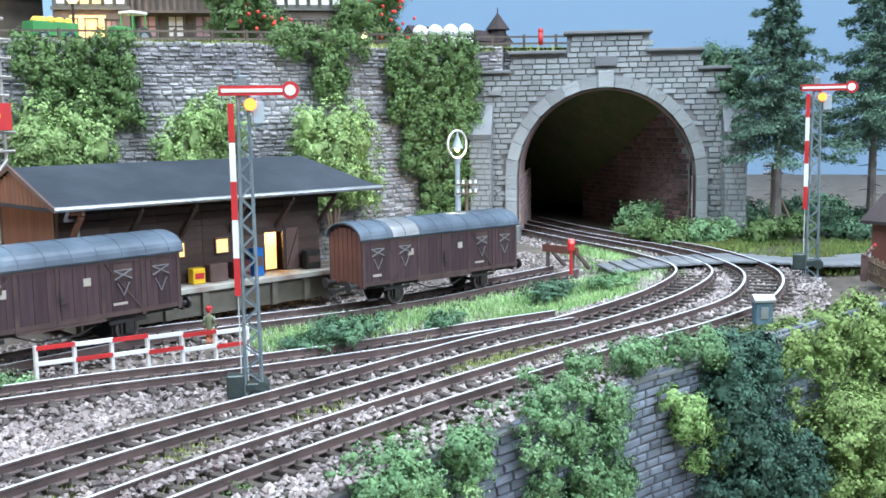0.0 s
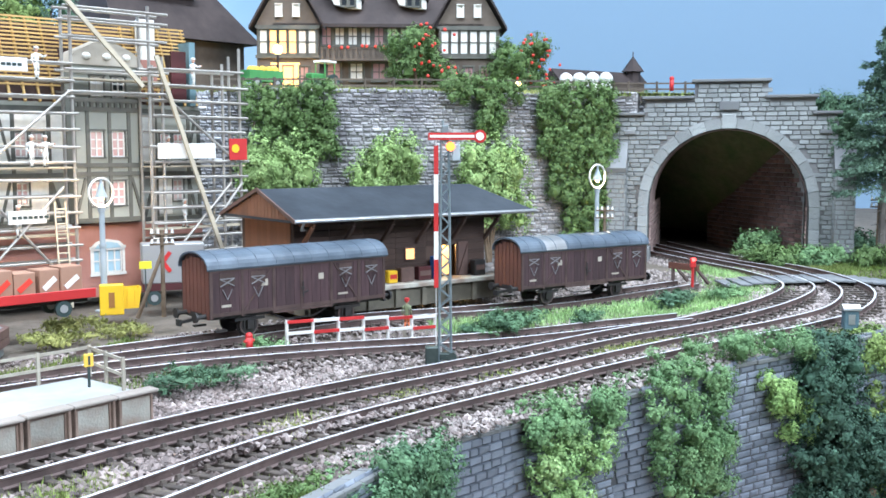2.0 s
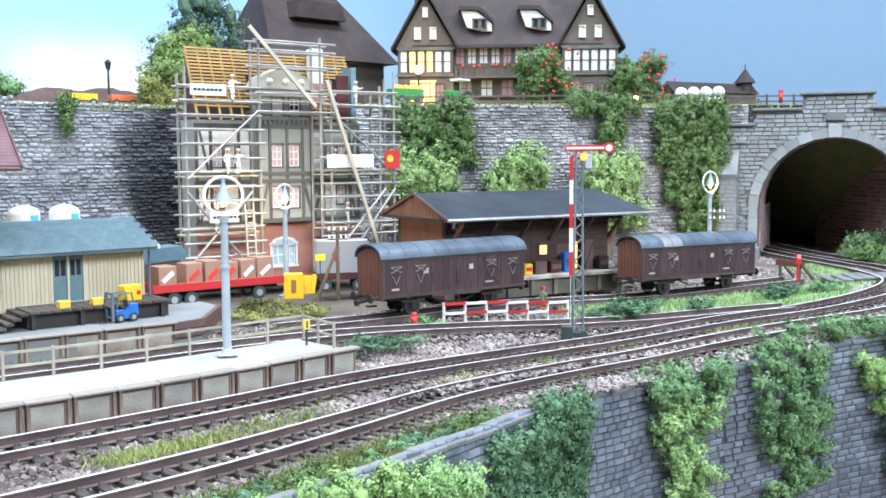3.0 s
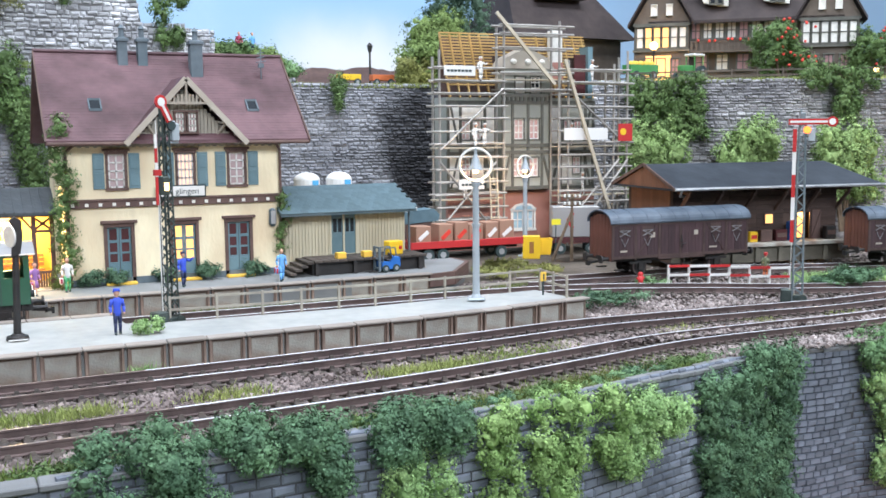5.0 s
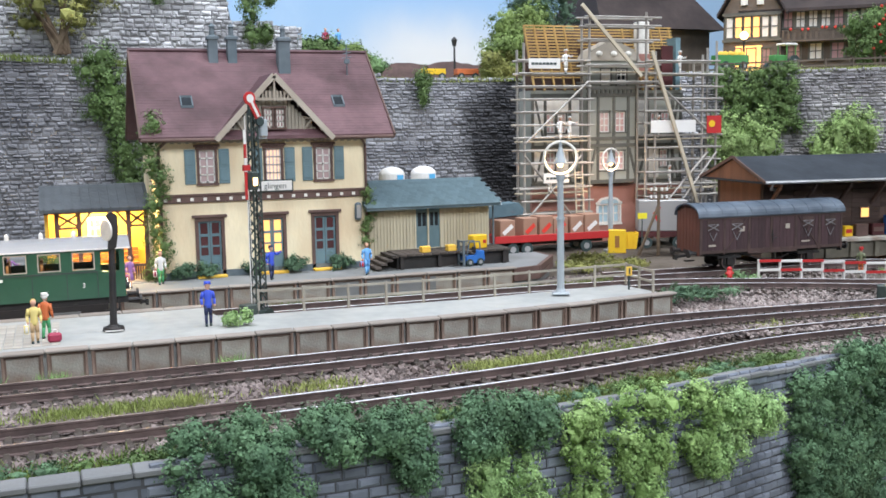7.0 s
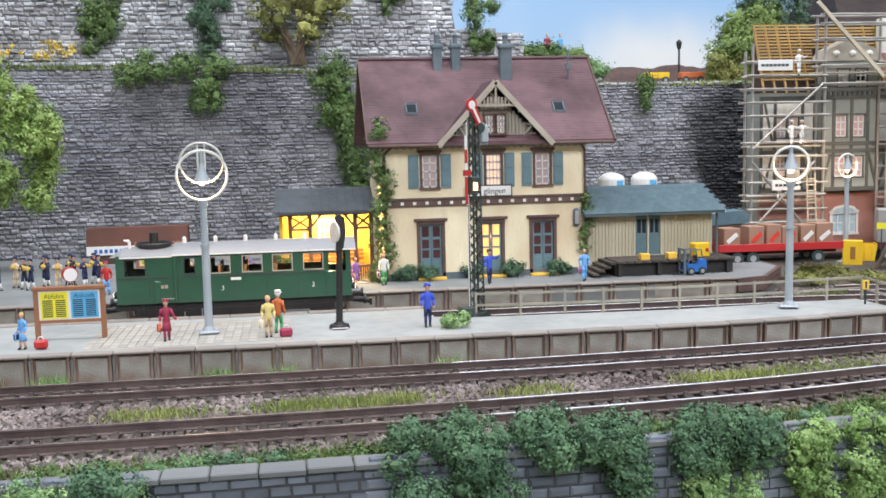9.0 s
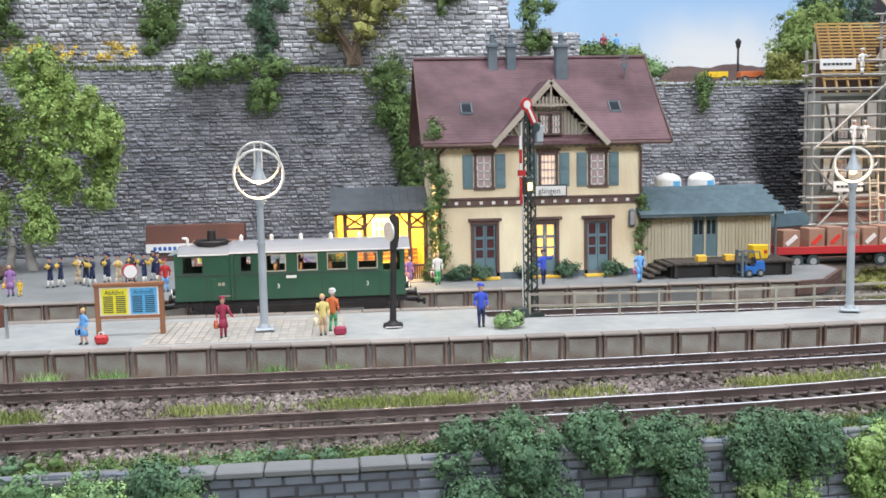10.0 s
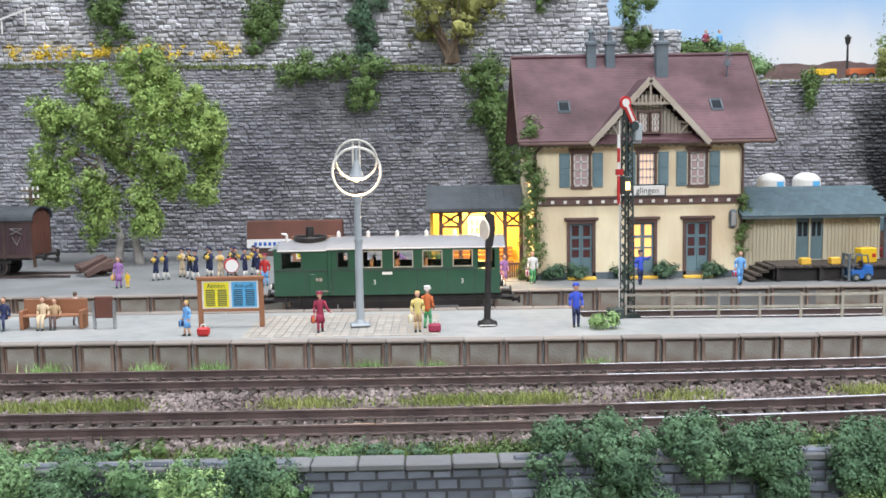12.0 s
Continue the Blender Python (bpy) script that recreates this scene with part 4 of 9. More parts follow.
def platforms():
    p = tagged(new("platform_1"), "paved island platform with a concrete panel edge", "platform", kind="structure")
    bm = bmesh.new()
    slab_mesh(bm, [(x, y + .8) for x, y in P1_FRONT] + [(263, 436), (173, 431), (78, 436), (62, 441), (60, 466), (-460, 473)], -5, 7.4)
    part("deck", bm, M["slab"], p)
    edge_wall(p, P1_FRONT, -5, 8, 15.6)
    # small pavers by the waiting area
    me = finish("paver", boxed(-1.55, 1.55, -3.0, 3.0, 0, .35, bevel=.08), M["paver"])
    for i in range(24):
        for j in range(8):
            shared("paver", me, p, -82 + 3.4 * i, 408.5 + 6.3 * j, 7.35)
    back = tagged(new("platform_edge"), "low concrete edge along the back of the island platform", "platform", kind="structure")
    edge_wall(back, [(60, 466.5), (-200, 469.5), (-455, 473.5)], -5, 8, 18)
    q = tagged(new("platform_2"), "grey paved station platform in front of the house", "platform", kind="structure")
    bm = bmesh.new()
    slab_mesh(bm, [(-460, 525.5), (110, 519.5), (240, 516), (258, 520), (284, 556), (284, 590), (276, 741), (-460, 741)], -5, 7.4)
    part("deck", bm, M["asphalt"], q)
    for a, b in (((240, 515), (258, 519)), ((258, 519), (285.5, 556)), ((285.5, 556), (285.5, 600))):
        for z in (5.6, 1.6):
            bm = bmesh.new()
            bar(bm, (*a, z), (*b, z), 2.4, 3.6)
            part("edge_beam", bm, M["brownwood"], q)
    edge_wall(q, [(-460, 525), (-180, 522), (110, 519), (240, 515.5)], -5, 8, 18)


platforms()


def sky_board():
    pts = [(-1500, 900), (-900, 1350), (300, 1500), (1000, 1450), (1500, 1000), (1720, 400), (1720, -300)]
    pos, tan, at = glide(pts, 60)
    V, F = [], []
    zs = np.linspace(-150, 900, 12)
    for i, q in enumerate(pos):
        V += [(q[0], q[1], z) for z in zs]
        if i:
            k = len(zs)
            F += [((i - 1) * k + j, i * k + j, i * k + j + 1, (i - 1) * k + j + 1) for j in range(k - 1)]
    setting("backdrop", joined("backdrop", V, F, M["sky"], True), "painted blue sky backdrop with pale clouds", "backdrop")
    rng = np.random.default_rng(4)
    pos, tan, at = glide([(60, 1290), (300, 1280), (560, 1270), (760, 1240)], 9)
    V, F = [], []
    for i, q in enumerate(pos):
        h = 168 + 5 * math.sin(q[0] * .016) + 2 * math.sin(q[0] * .09) + rng.uniform(-1.2, 1.2)
        V += [(q[0], q[1] - 60, 120), (q[0], q[1] - 20, h - 14), (q[0], q[1], h)]
        if i:
            F += [(3 * i - 3, 3 * i, 3 * i + 1, 3 * i - 2), (3 * i - 2, 3 * i + 1, 3 * i + 2, 3 * i - 1)]
    setting("backdrop_ridge", joined("backdrop_ridge", V, F, M["brownwood"], True), "brown distant ridge under the sky", "backdrop")


sky_board()


# ---- station house and its annexes ----
def wall_with_holes(bm, x0, x1, y0, y1, z0, z1, holes, mat=0):
    """A wall along x with rectangular openings (x0, x1, z0, z1) through it, in one piece."""
    xs = sorted({x0, x1, *[h[0] for h in holes], *[h[1] for h in holes]})
    zs = sorted({z0, z1, *[h[2] for h in holes], *[h[3] for h in holes]})
    corner = {}

    def at(i, j, y):
        if (i, j, y) not in corner:
            corner[i, j, y] = bm.verts.new((xs[i], y, zs[j]))
        return corner[i, j, y]

    def solid(i, j):
        if not (0 <= i < len(xs) - 1 and 0 <= j < len(zs) - 1):
            return False
        cx, cz = (xs[i] + xs[i + 1]) / 2, (zs[j] + zs[j + 1]) / 2
        return not any(h[0] < cx < h[1] and h[2] < cz < h[3] for h in holes)

    for i in range(len(xs) - 1):
        for j in range(len(zs) - 1):
            if not solid(i, j):
                continue
            faces = [[at(i, j, y), at(i + 1, j, y), at(i + 1, j + 1, y), at(i, j + 1, y)] for y in (y0, y1)]
            for (a, b), (c, d) in (((-1, 0), ((i, j), (i, j + 1))), ((1, 0), ((i + 1, j), (i + 1, j + 1))), ((0, -1), ((i, j), (i + 1, j))), ((0, 1), ((i, j + 1), (i + 1, j + 1)))):
                if not solid(i + a, j + b):
                    faces.append([at(*c, y0), at(*d, y0), at(*d, y1), at(*c, y1)])
            for f in faces:
                bm.faces.new(f).material_index = mat


def window(parent, x, z, w, h, cols, rows, pane="dimpane", trim="brownwood", bars="white", y=0.0, surround=1.4, name="window"):
    """A framed window in a front wall whose face lies at y; x, z its lower middle."""
    bm = bmesh.new()
    s = surround
    box(bm, x - w / 2 - s, x - w / 2, y - .7, y + 1.5, z, z + h)
    box(bm, x + w / 2, x + w / 2 + s, y - .7, y + 1.5, z, z + h)
    box(bm, x - w / 2 - s * 1.3, x + w / 2 + s * 1.3, y - 1.1, y + 1.5, z + h, z + h + s * 1.1)
    box(bm, x - w / 2 - s * 1.3, x + w / 2 + s * 1.3, y - 1.3, y + 1.5, z - s, z)
    f = part(name, bm, M[trim], parent)
    if pane:
        part("pane", boxed(x - w / 2, x + w / 2, y + .8, y + 1.1, z, z + h), M[pane], f)
    bm = bmesh.new()
    t = .42
    for i in range(cols + 1):
        c = x - w / 2 + w * i / cols
        c = min(max(c, x - w / 2 + t), x + w / 2 - t)
        box(bm, c - t, c + t, y + .1, y + .75, z, z + h)
    for j in range(rows + 1):
        c = z + h * j / rows
        c = min(max(c, z + t), z + h - t)
        box(bm, x - w / 2, x + w / 2, y + .1, y + .7, c - t, c + t)
    part("glazing_grid", bm, M[bars], f)
    return f


def tile_rows(bm, x0, x1, ya, za, yb, zb, step=2.2, thick=.16):
    """Overlapping courses on a roof slope from (ya, za) up to (yb, zb)."""
    n = max(2, int(math.hypot(yb - ya, zb - za) / step))
    for i in range(n):
        t0, t1 = i / n, (i + 1.25) / n
        y0, z0, y1, z1 = ya + (yb - ya) * t0, za + (zb - za) * t0, ya + (yb - ya) * min(t1, 1), za + (zb - za) * min(t1, 1)
        v = [bm.verts.new(p) for p in ((x0, y0, z0 + thick), (x1, y0, z0 + thick), (x1, y1, z1), (x0, y1, z1), (x0, y0, z0 - .3), (x1, y0, z0 - .3))]
        bm.faces.new((v[0], v[1], v[2], v[3]))
        bm.faces.new((v[4], v[5], v[1], v[0]))


def station():
    s = thing("station_house", 109.5, 560, 7.5, 0, "two-storey cream plastered station house with red-brown tiled roof", "house")
    win = [(-32, 4), (4.5, 4), (33, 4)]
    holes = [(x - 4.2, x + 4.2, 52, 70) for x in (-32, 4.5, 33)] + [(x - 6.2, x + 6.2, 1, 31) for x in (-32, 2.5, 33)]
    bm = bmesh.new()
    wall_with_holes(bm, -58.5, 58.5, 0, 3, 0, 78, holes)
    box(bm, -58.5, 58.5, 87, 90, 0, 78)
    for x in (-58.5, 55.5):
        prism(bm, [(3, 0), (87, 0), (87, 78), (45, 120), (3, 78)], x, x + 3, "x")
    part("wall", bm, M["plaster"], s)
    part("floor_inside", boxed(-55, 55, 3.2, 86, 40, 43), M["brownwood"], s)
    part("inner_wall", boxed(-55, 55, 14, 15, .2, 77), M["dimpane"], s)
    part("plinth", boxed(-59.2, 59.2, -.8, 0, 0, 3.6), M["chimney"], s)
    bm = bmesh.new()
    box(bm, -59.5, 59.5, -1.6, -.02, 41.5, 45.2, bevel=.3)
    box(bm, -60, 60, -2.0, -.02, 45.3, 46.3)
    belt = part("belt_course", bm, M["brownwood"], s)
    for i in range(17):
        part("beam_end", boxed(-56 + 7 * i, -54.2 + 7 * i, -2.1, -1.55, 42.5, 44.2), M["hidewhite"], belt)
    # boarding under the eaves
    bm = bmesh.new()
    for i in range(60):
        box(bm, -59 + 1.97 * i, -57.2 + 1.97 * i, -1.4, -.1, 73.5 + (i % 2) * .5, 80, bevel=0)
    part("eaves_boarding", bm, M["greyboard"], s)
    # main roof
    bm = bmesh.new()
    prism(bm, [(-8, 77), (45, 126), (98, 77), (98, 75.4), (45, 123.5), (-8, 75.4)], -67, 73, "x")
    roof = part("roof", bm, M["tile"], s)
    bm = bmesh.new()
    tile_rows(bm, -67, 73, -8, 77.2, 45, 126.2)
    tile_rows(bm, -67, 73, 98, 77.2, 45, 126.2)
    tagged(part("tile_course", bm, M["tile"], roof), kind="stuff")
    bm = bmesh.new()
    rod(bm, (-67.5, 45, 126.8), (73.5, 45, 126.8), 1.1)
    part("ridge_tiles", bm, M["tile"], roof)
    for x in (-67.6, 73):
        for a, b in (((x + .3, -9, 76), (x + .3, 45, 125.5)), ((x + .3, 99, 76), (x + .3, 45, 125.5))):
            bm = bmesh.new()
            bar(bm, a, b, .8, 3)
            part("barge_board", bm, M["brownwood"], roof)
    for x, y, w, h in ((-20.5, 40, 5.4, 140), (-9.5, 40, 5.4, 140), (19.5, 34, 7, 139)):
        bm = bmesh.new()
        box(bm, x - w / 2, x + w / 2, y - w / 2, y + w / 2, 100, h - 5, bevel=.3)
        box(bm, x - w / 2 - .8, x + w / 2 + .8, y - w / 2 - .8, y + w / 2 + .8, h - 7.5, h - 5.5, bevel=.3)
        c = part("chimney", bm, M["chimney"], s)
        bm = bmesh.new()
        rod(bm, (x, y, h - 6), (x, y, h), 1.7, 1.4, 10)
        rod(bm, (x, y, h), (x, y, h + 2.2), 2.2, .3, 10)
        part("chimney_pot", bm, M["chimney"], c)
    for x in (-40, 46):
        z = 77.2 + 49 * (12 + 8) / 53
        bm = bmesh.new()
        for dx in (-3, 3):
            bar(bm, (x + dx, 9, z - 2.2), (x + dx, 15, z + 3.6), .7, 1.4)
        for dy in (9, 15):
            zz = 77.6 + 49 * (dy + 8) / 53
            bar(bm, (x - 3.3, dy, zz + .4), (x + 3.3, dy, zz + .4), .7, 1.4)
        k = part("skylight", bm, M["chimney"], roof)
        bm = bmesh.new()
        z0, z1 = 77.9 + 49 * 17 / 53, 77.9 + 49 * 23 / 53
        bm.faces.new([bm.verts.new(p) for p in ((x - 3, 9, z0), (x + 3, 9, z0), (x + 3, 15, z1), (x - 3, 15, z1))])
        part("pane", bm, M["darkpane"], k)
    # cross gable
    gx, gh = 4.5, 30.0
    bm = bmesh.new()
    prism(bm, [(gx - gh + 4, 76), (gx + gh - 4, 76), (gx, 106)], -3.6, 10, "y")
    g = part("gable", bm, M["brownwood"], s)
    for i in range(26):
        x = gx - 25 + 2 * i
        top = 105 - abs(x - gx) * 1.02
        part("gable_board", boxed(x - .85, x + .85, -4.5, -3.5, 75 + (i % 2) * .6, top), M["greyboard"], g)
    for sgn in (-1, 1):
        bm = bmesh.new()
        # slope slab of the gable roof, running back into the main roof
        x0, z0, x1, z1 = gx + sgn * (gh + 2), 75.6, gx, 109
        v = [bm.verts.new(p) for p in ((x0, -9, z0), (x1, -9, z1), (x1, 30, z1), (x0, -8, z0), (x0, -9, z0 + 2), (x1, -9, z1 + 2.2), (x1, 30, z1 + 2.2), (x0, -7, z0 + 2))]
        for q in ((0, 1, 2, 3), (4, 5, 6, 7), (0, 1, 5, 4), (1, 2, 6, 5), (2, 3, 7, 6), (3, 0, 4, 7)):
            bm.faces.new([v[i] for i in q])
        part("gable_roof", bm, M["tile"], roof)
        bm = bmesh.new()
        bar(bm, (x0 + sgn * .5, -10, z0 - .5), (x1, -10, z1 + .9), 1.4, 3.0)
        part("barge_board", bm, M["bargewood"], g)
        bm = bmesh.new()
        for j in range(4):
            t = .2 + .2 * j
            rod(bm, (x0 + (x1 - x0) * t, -9.6, z0 + (z1 - z0) * t - 1.5), (x0 + (x1 - x0) * t, -9.6, z0 + (z1 - z0) * t - 3), .6, .2, 6)
        part("carved_drop", bm, M["bargewood"], g)
    bm = bmesh.new()
    bar(bm, (gx - 11, -9.4, 97), (gx + 11, -9.4, 97), 1, 1.4)
    bar(bm, (gx, -9.4, 96), (gx, -9.4, 109), 1, 1.2)
    for i in range(9):
        box(bm, gx - 9 + 2 * i, gx - 8 + 2 * i, -9.6, -9, 97, 101.5)
    part("collar_tie", bm, M["bargewood"], g)
    for sgn in (-1, 1):
        bm = bmesh.new()
        bar(bm, (gx + sgn * 21, -9, 86), (gx + sgn * 17, -4, 80), .9, 1.2)
        bar(bm, (gx + sgn * 21, -9, 86), (gx + sgn * 17, -4, 87), .9, 1.2)
        part("bracket", bm, M["bargewood"], g)
    for x in (1.3, 8.0):
        window(g, x, 81.5, 4.2, 10.5, 2, 3, "dimpane", "brownwood", "hidewhite", -5.7, 1.0)
    for x, lit in ((-32, 0), (4.5, 1), (33, 0)):
        w = window(s, x, 52, 8.4, 18, 4 if lit else 2, 4, "rosepane" if lit else "palepane", bars="white")
        part("cornice", boxed(x - 7, x + 7, -1.9, -.1, 71.6, 73, bevel=.2), M["brownwood"], w)
        for sg in (-1, 1):
            bm = bmesh.new()
            c = x + sg * 9.2
            box(bm, c - 2.9, c + 2.9, -.9, -.1, 51.5, 70.5, bevel=.15)
            for k in range(2):
                box(bm, c - 2.1, c + 2.1, -1.25, -.85, 53 + 9 * k, 60 + 9 * k, bevel=.15)
            part("shutter", bm, M["bluedoor"], w)
    for x, lit in ((-32, 0), (2.5, 1), (33, 0)):
        bm = bmesh.new()
        for sg in (-1, 1):
            box(bm, *sorted((x + sg * 6.2, x + sg * 8)), -.8, 2, 1, 31)
        box(bm, x - 8, x + 8, -.9, 2, 31, 33)
        box(bm, x - 9.5, x + 9.5, -2, 2, 33, 34.6, bevel=.25)
        d = part("door", bm, M["brownwood"], s)
        for sg in (-1, 1):
            bm = bmesh.new()
            a, b = sorted((x + sg * .15, x + sg * 6.1))
            wall_with_holes(bm, a, b, .6, 1.6, 1, 31, [(a + 1, b - 1, 24, 30), (a + 1, b - 1, 17.5, 22.5), (a + 1, b - 1, 12, 16.5)])
            box(bm, a + 1, b - 1, .4, .7, 3, 10.5)
            leaf = part("door_leaf", bm, M["bluedoor"], d)
            for z0, z1 in ((24, 30), (17.5, 22.5), (12, 16.5)):
                # unlit door glass: its dark red reflection is put in as plain colour
                part("pane", boxed(a + 1, b - 1, 1.1, 1.4, z0, z1), M["warm" if lit else "redpane"], leaf)
        part("doorstep", boxed(x - 8, x + 8, -5, 0, -.1, 1.4, bevel=.3), M["yellowwall"], d)
    b = part("name_board", boxed(-11.5, 14, -3.0, -2.1, 46.6, 52, bevel=.2), M["white"], s, "white enamel station name board")
    part("name_board_rim", boxed(-12.2, 14.7, -2.6, -2.0, 46.0, 52.6), M["ink"], b)
    lettering("writing", "glingen", 4.6, M["ink"], b, 4.5, -3.05, 49.2)
    for x in (-57.6, 57.6):
        bm = bmesh.new()
        rod(bm, (x, -1.6, 0), (x, -1.6, 71), .75)
        rod(bm, (x, -1.6, 71), (x - (4 if x < 0 else -4) * -1, -7.5, 75.5), .75)
        part("downpipe", bm, M["brownwood"], s)
    for x0, x1 in ((-67, -27), (36, 73)):
        bm = bmesh.new()
        rod(bm, (x0, -8.4, 75.6), (x1, -8.4, 75.6), 1.0)
        part("gutter", bm, M["brownwood"], s)
    bm = bmesh.new()
    box(bm, 50.5, 54.5, -3, -.1, 27.5, 38, bevel=1.2)
    k = part("wall_cabinet", bm, M["chimney"], s)
    part("glass_front", boxed(51.2, 53.8, -3.3, -2.95, 29, 36.5), M["silver"], k)
    bm = bmesh.new()
    rod(bm, (57, 30, 112), (57, 30, 130), .35)
    for i in range(3):
        rod(bm, (54 + .5 * i, 30, 122 + 2.5 * i), (60 - .5 * i, 30, 123 + 2.5 * i), .25)
    box(bm, 55.5, 58.5, 29, 31, 119, 121.5)
    part("aerial", bm, M["chimney"], s)
    return s


station()


def annex():
    s = thing("station_annex", 207, 560, 7.5, 0, "low annex with pale vertical boards and blue slate roof", "shed")
    bm = bmesh.new()
    wall_with_holes(bm, -38, 38, 0, 2, 0, 34, [(-9.5, 6.5, 9, 33)])
    box(bm, -38, 38, 52, 54, 0, 34)
    box(bm, -38, -36, 2, 52, 0, 34)
    box(bm, 36, 38, 2, 52, 0, 34)
    part("wall", bm, M["shedwall"], s)
    for i in range(38):
        x = -37 + 2 * i
        z0 = 0 if not -10 < x < 7 else None
        part("wall_batten", boxed(x - .3, x + .3, -.6, 0, 0 if z0 == 0 else 33.2, 34), M["shedwall"], s)
    bm = bmesh.new()
    prism(bm, [(-9, 34.5), (27, 48), (62, 34.5), (62, 33), (27, 46), (-9, 33)], -42, 42, "x")
    r = part("roof", bm, M["slate"], s)
    me = finish("slate", boxed(-2.05, 2.05, 0, 4.4, 0, .5, bevel=.1), M["slate"])
    for j in range(10):
        for i in range(21):
            t = j / 10
            shared("slate", me, r, -40 + 4 * i + (2 if j % 2 else 0) * .98, -9.6 + 36.6 * t, 34.4 + 13.6 * t, 0, 20.5)
    bm = bmesh.new()
    box(bm, -9.4, -1.6, .2, 1.2, 9, 32.8)
    wall_with_holes(bm, -1.5, 6.4, .2, 1.2, 9, 32.8, [(-.2, 2, 22, 30), (2.8, 5, 22, 30)])
    d = part("door", bm, M["bluedoor"], s)
    for x in (-8, -5):
        part("pane", boxed(x, x + 2.2, -.05, .18, 22, 30), M["darkpane"], d)
    for x in (-.2, 2.8):
        part("pane", boxed(x, x + 2.2, .5, .7, 22, 30), M["darkpane"], d)
    bm = bmesh.new()
    for x in (-9.8, -1.6, 6.4):
        box(bm, x - .5, x + .5, -.7, .2, 9, 33.4)
    part("door_frame", bm, M["shedwall"], d)
    bm = bmesh.new()
    rod(bm, (40, -2, 0), (40, -2, 33), .7)
    part("downpipe", bm, M["chimney"], s)
    # loading ramp with heap of coal
    q = thing("loading_ramp", 209, 543, 7.5, 0, "low dark timber loading ramp before the annex door", "ramp")
    plank = finish("plank", boxed(-2.35, 2.35, -7, 16, 7.4, 8.8, bevel=.2), M["sleeper"])
    for i in range(14):
        shared("plank", plank, q, -27.6 + 5 * i, 0, 0)
    for x in (-28, -5, 15, 36):
        part("leg", boxed(x - 1, x + 1, -6, -4, 0, 7.4), M["black"], q)
    # black block added below the deck for the shade of the ramp's underside
    part("skirt", boxed(-30, 40, -3, 15.5, .0, 7.2), M["black"], q)
    for i in range(4):
        bm = bmesh.new()
        bar(bm, (-32.2 - 3.4 * i, -7, 7.6 - 1.9 * i), (-32.2 - 3.4 * i, 16, 7.6 - 1.9 * i), 3.6, 1.2)
        part("step_plank", bm, M["sleeper"], q)
    for x in (-13, 3):
        b = thing("crate", 209 + x, 540, 16.3, 5, "small yellow wooden crate on the loading ramp", "crate", "crates")
        bm = bmesh.new()
        box(bm, -2.6, 2.6, -2, 2, 0, 3.6, bevel=.2)
        for z in (.6, 2.4):
            box(bm, -2.75, 2.75, -2.15, 2.15, z, z + .8)
        part("box", bm, M["yellowwall"], b)
    for i, x in enumerate((205, 227)):
        t = thing("white_tank", x, 626, 7.5, 0, "white domed cylindrical tank behind the annex", "tank", "tanks")
        bm = bmesh.new()
        rod(bm, (0, 0, 0), (0, 0, 50), 8.5, 8.5, 20)
        part("shell", bm, M["white"], t, smooth=False)
        bm = bmesh.new()
        ball(bm, (0, 0, 50), 8.5, 20, .6)
        part("dome", bm, M["white"], t, smooth=True)
        part("label_patch", boxed(1, 5, -8.9, -8.2, 47, 50), M["posterblue"], t)


annex()


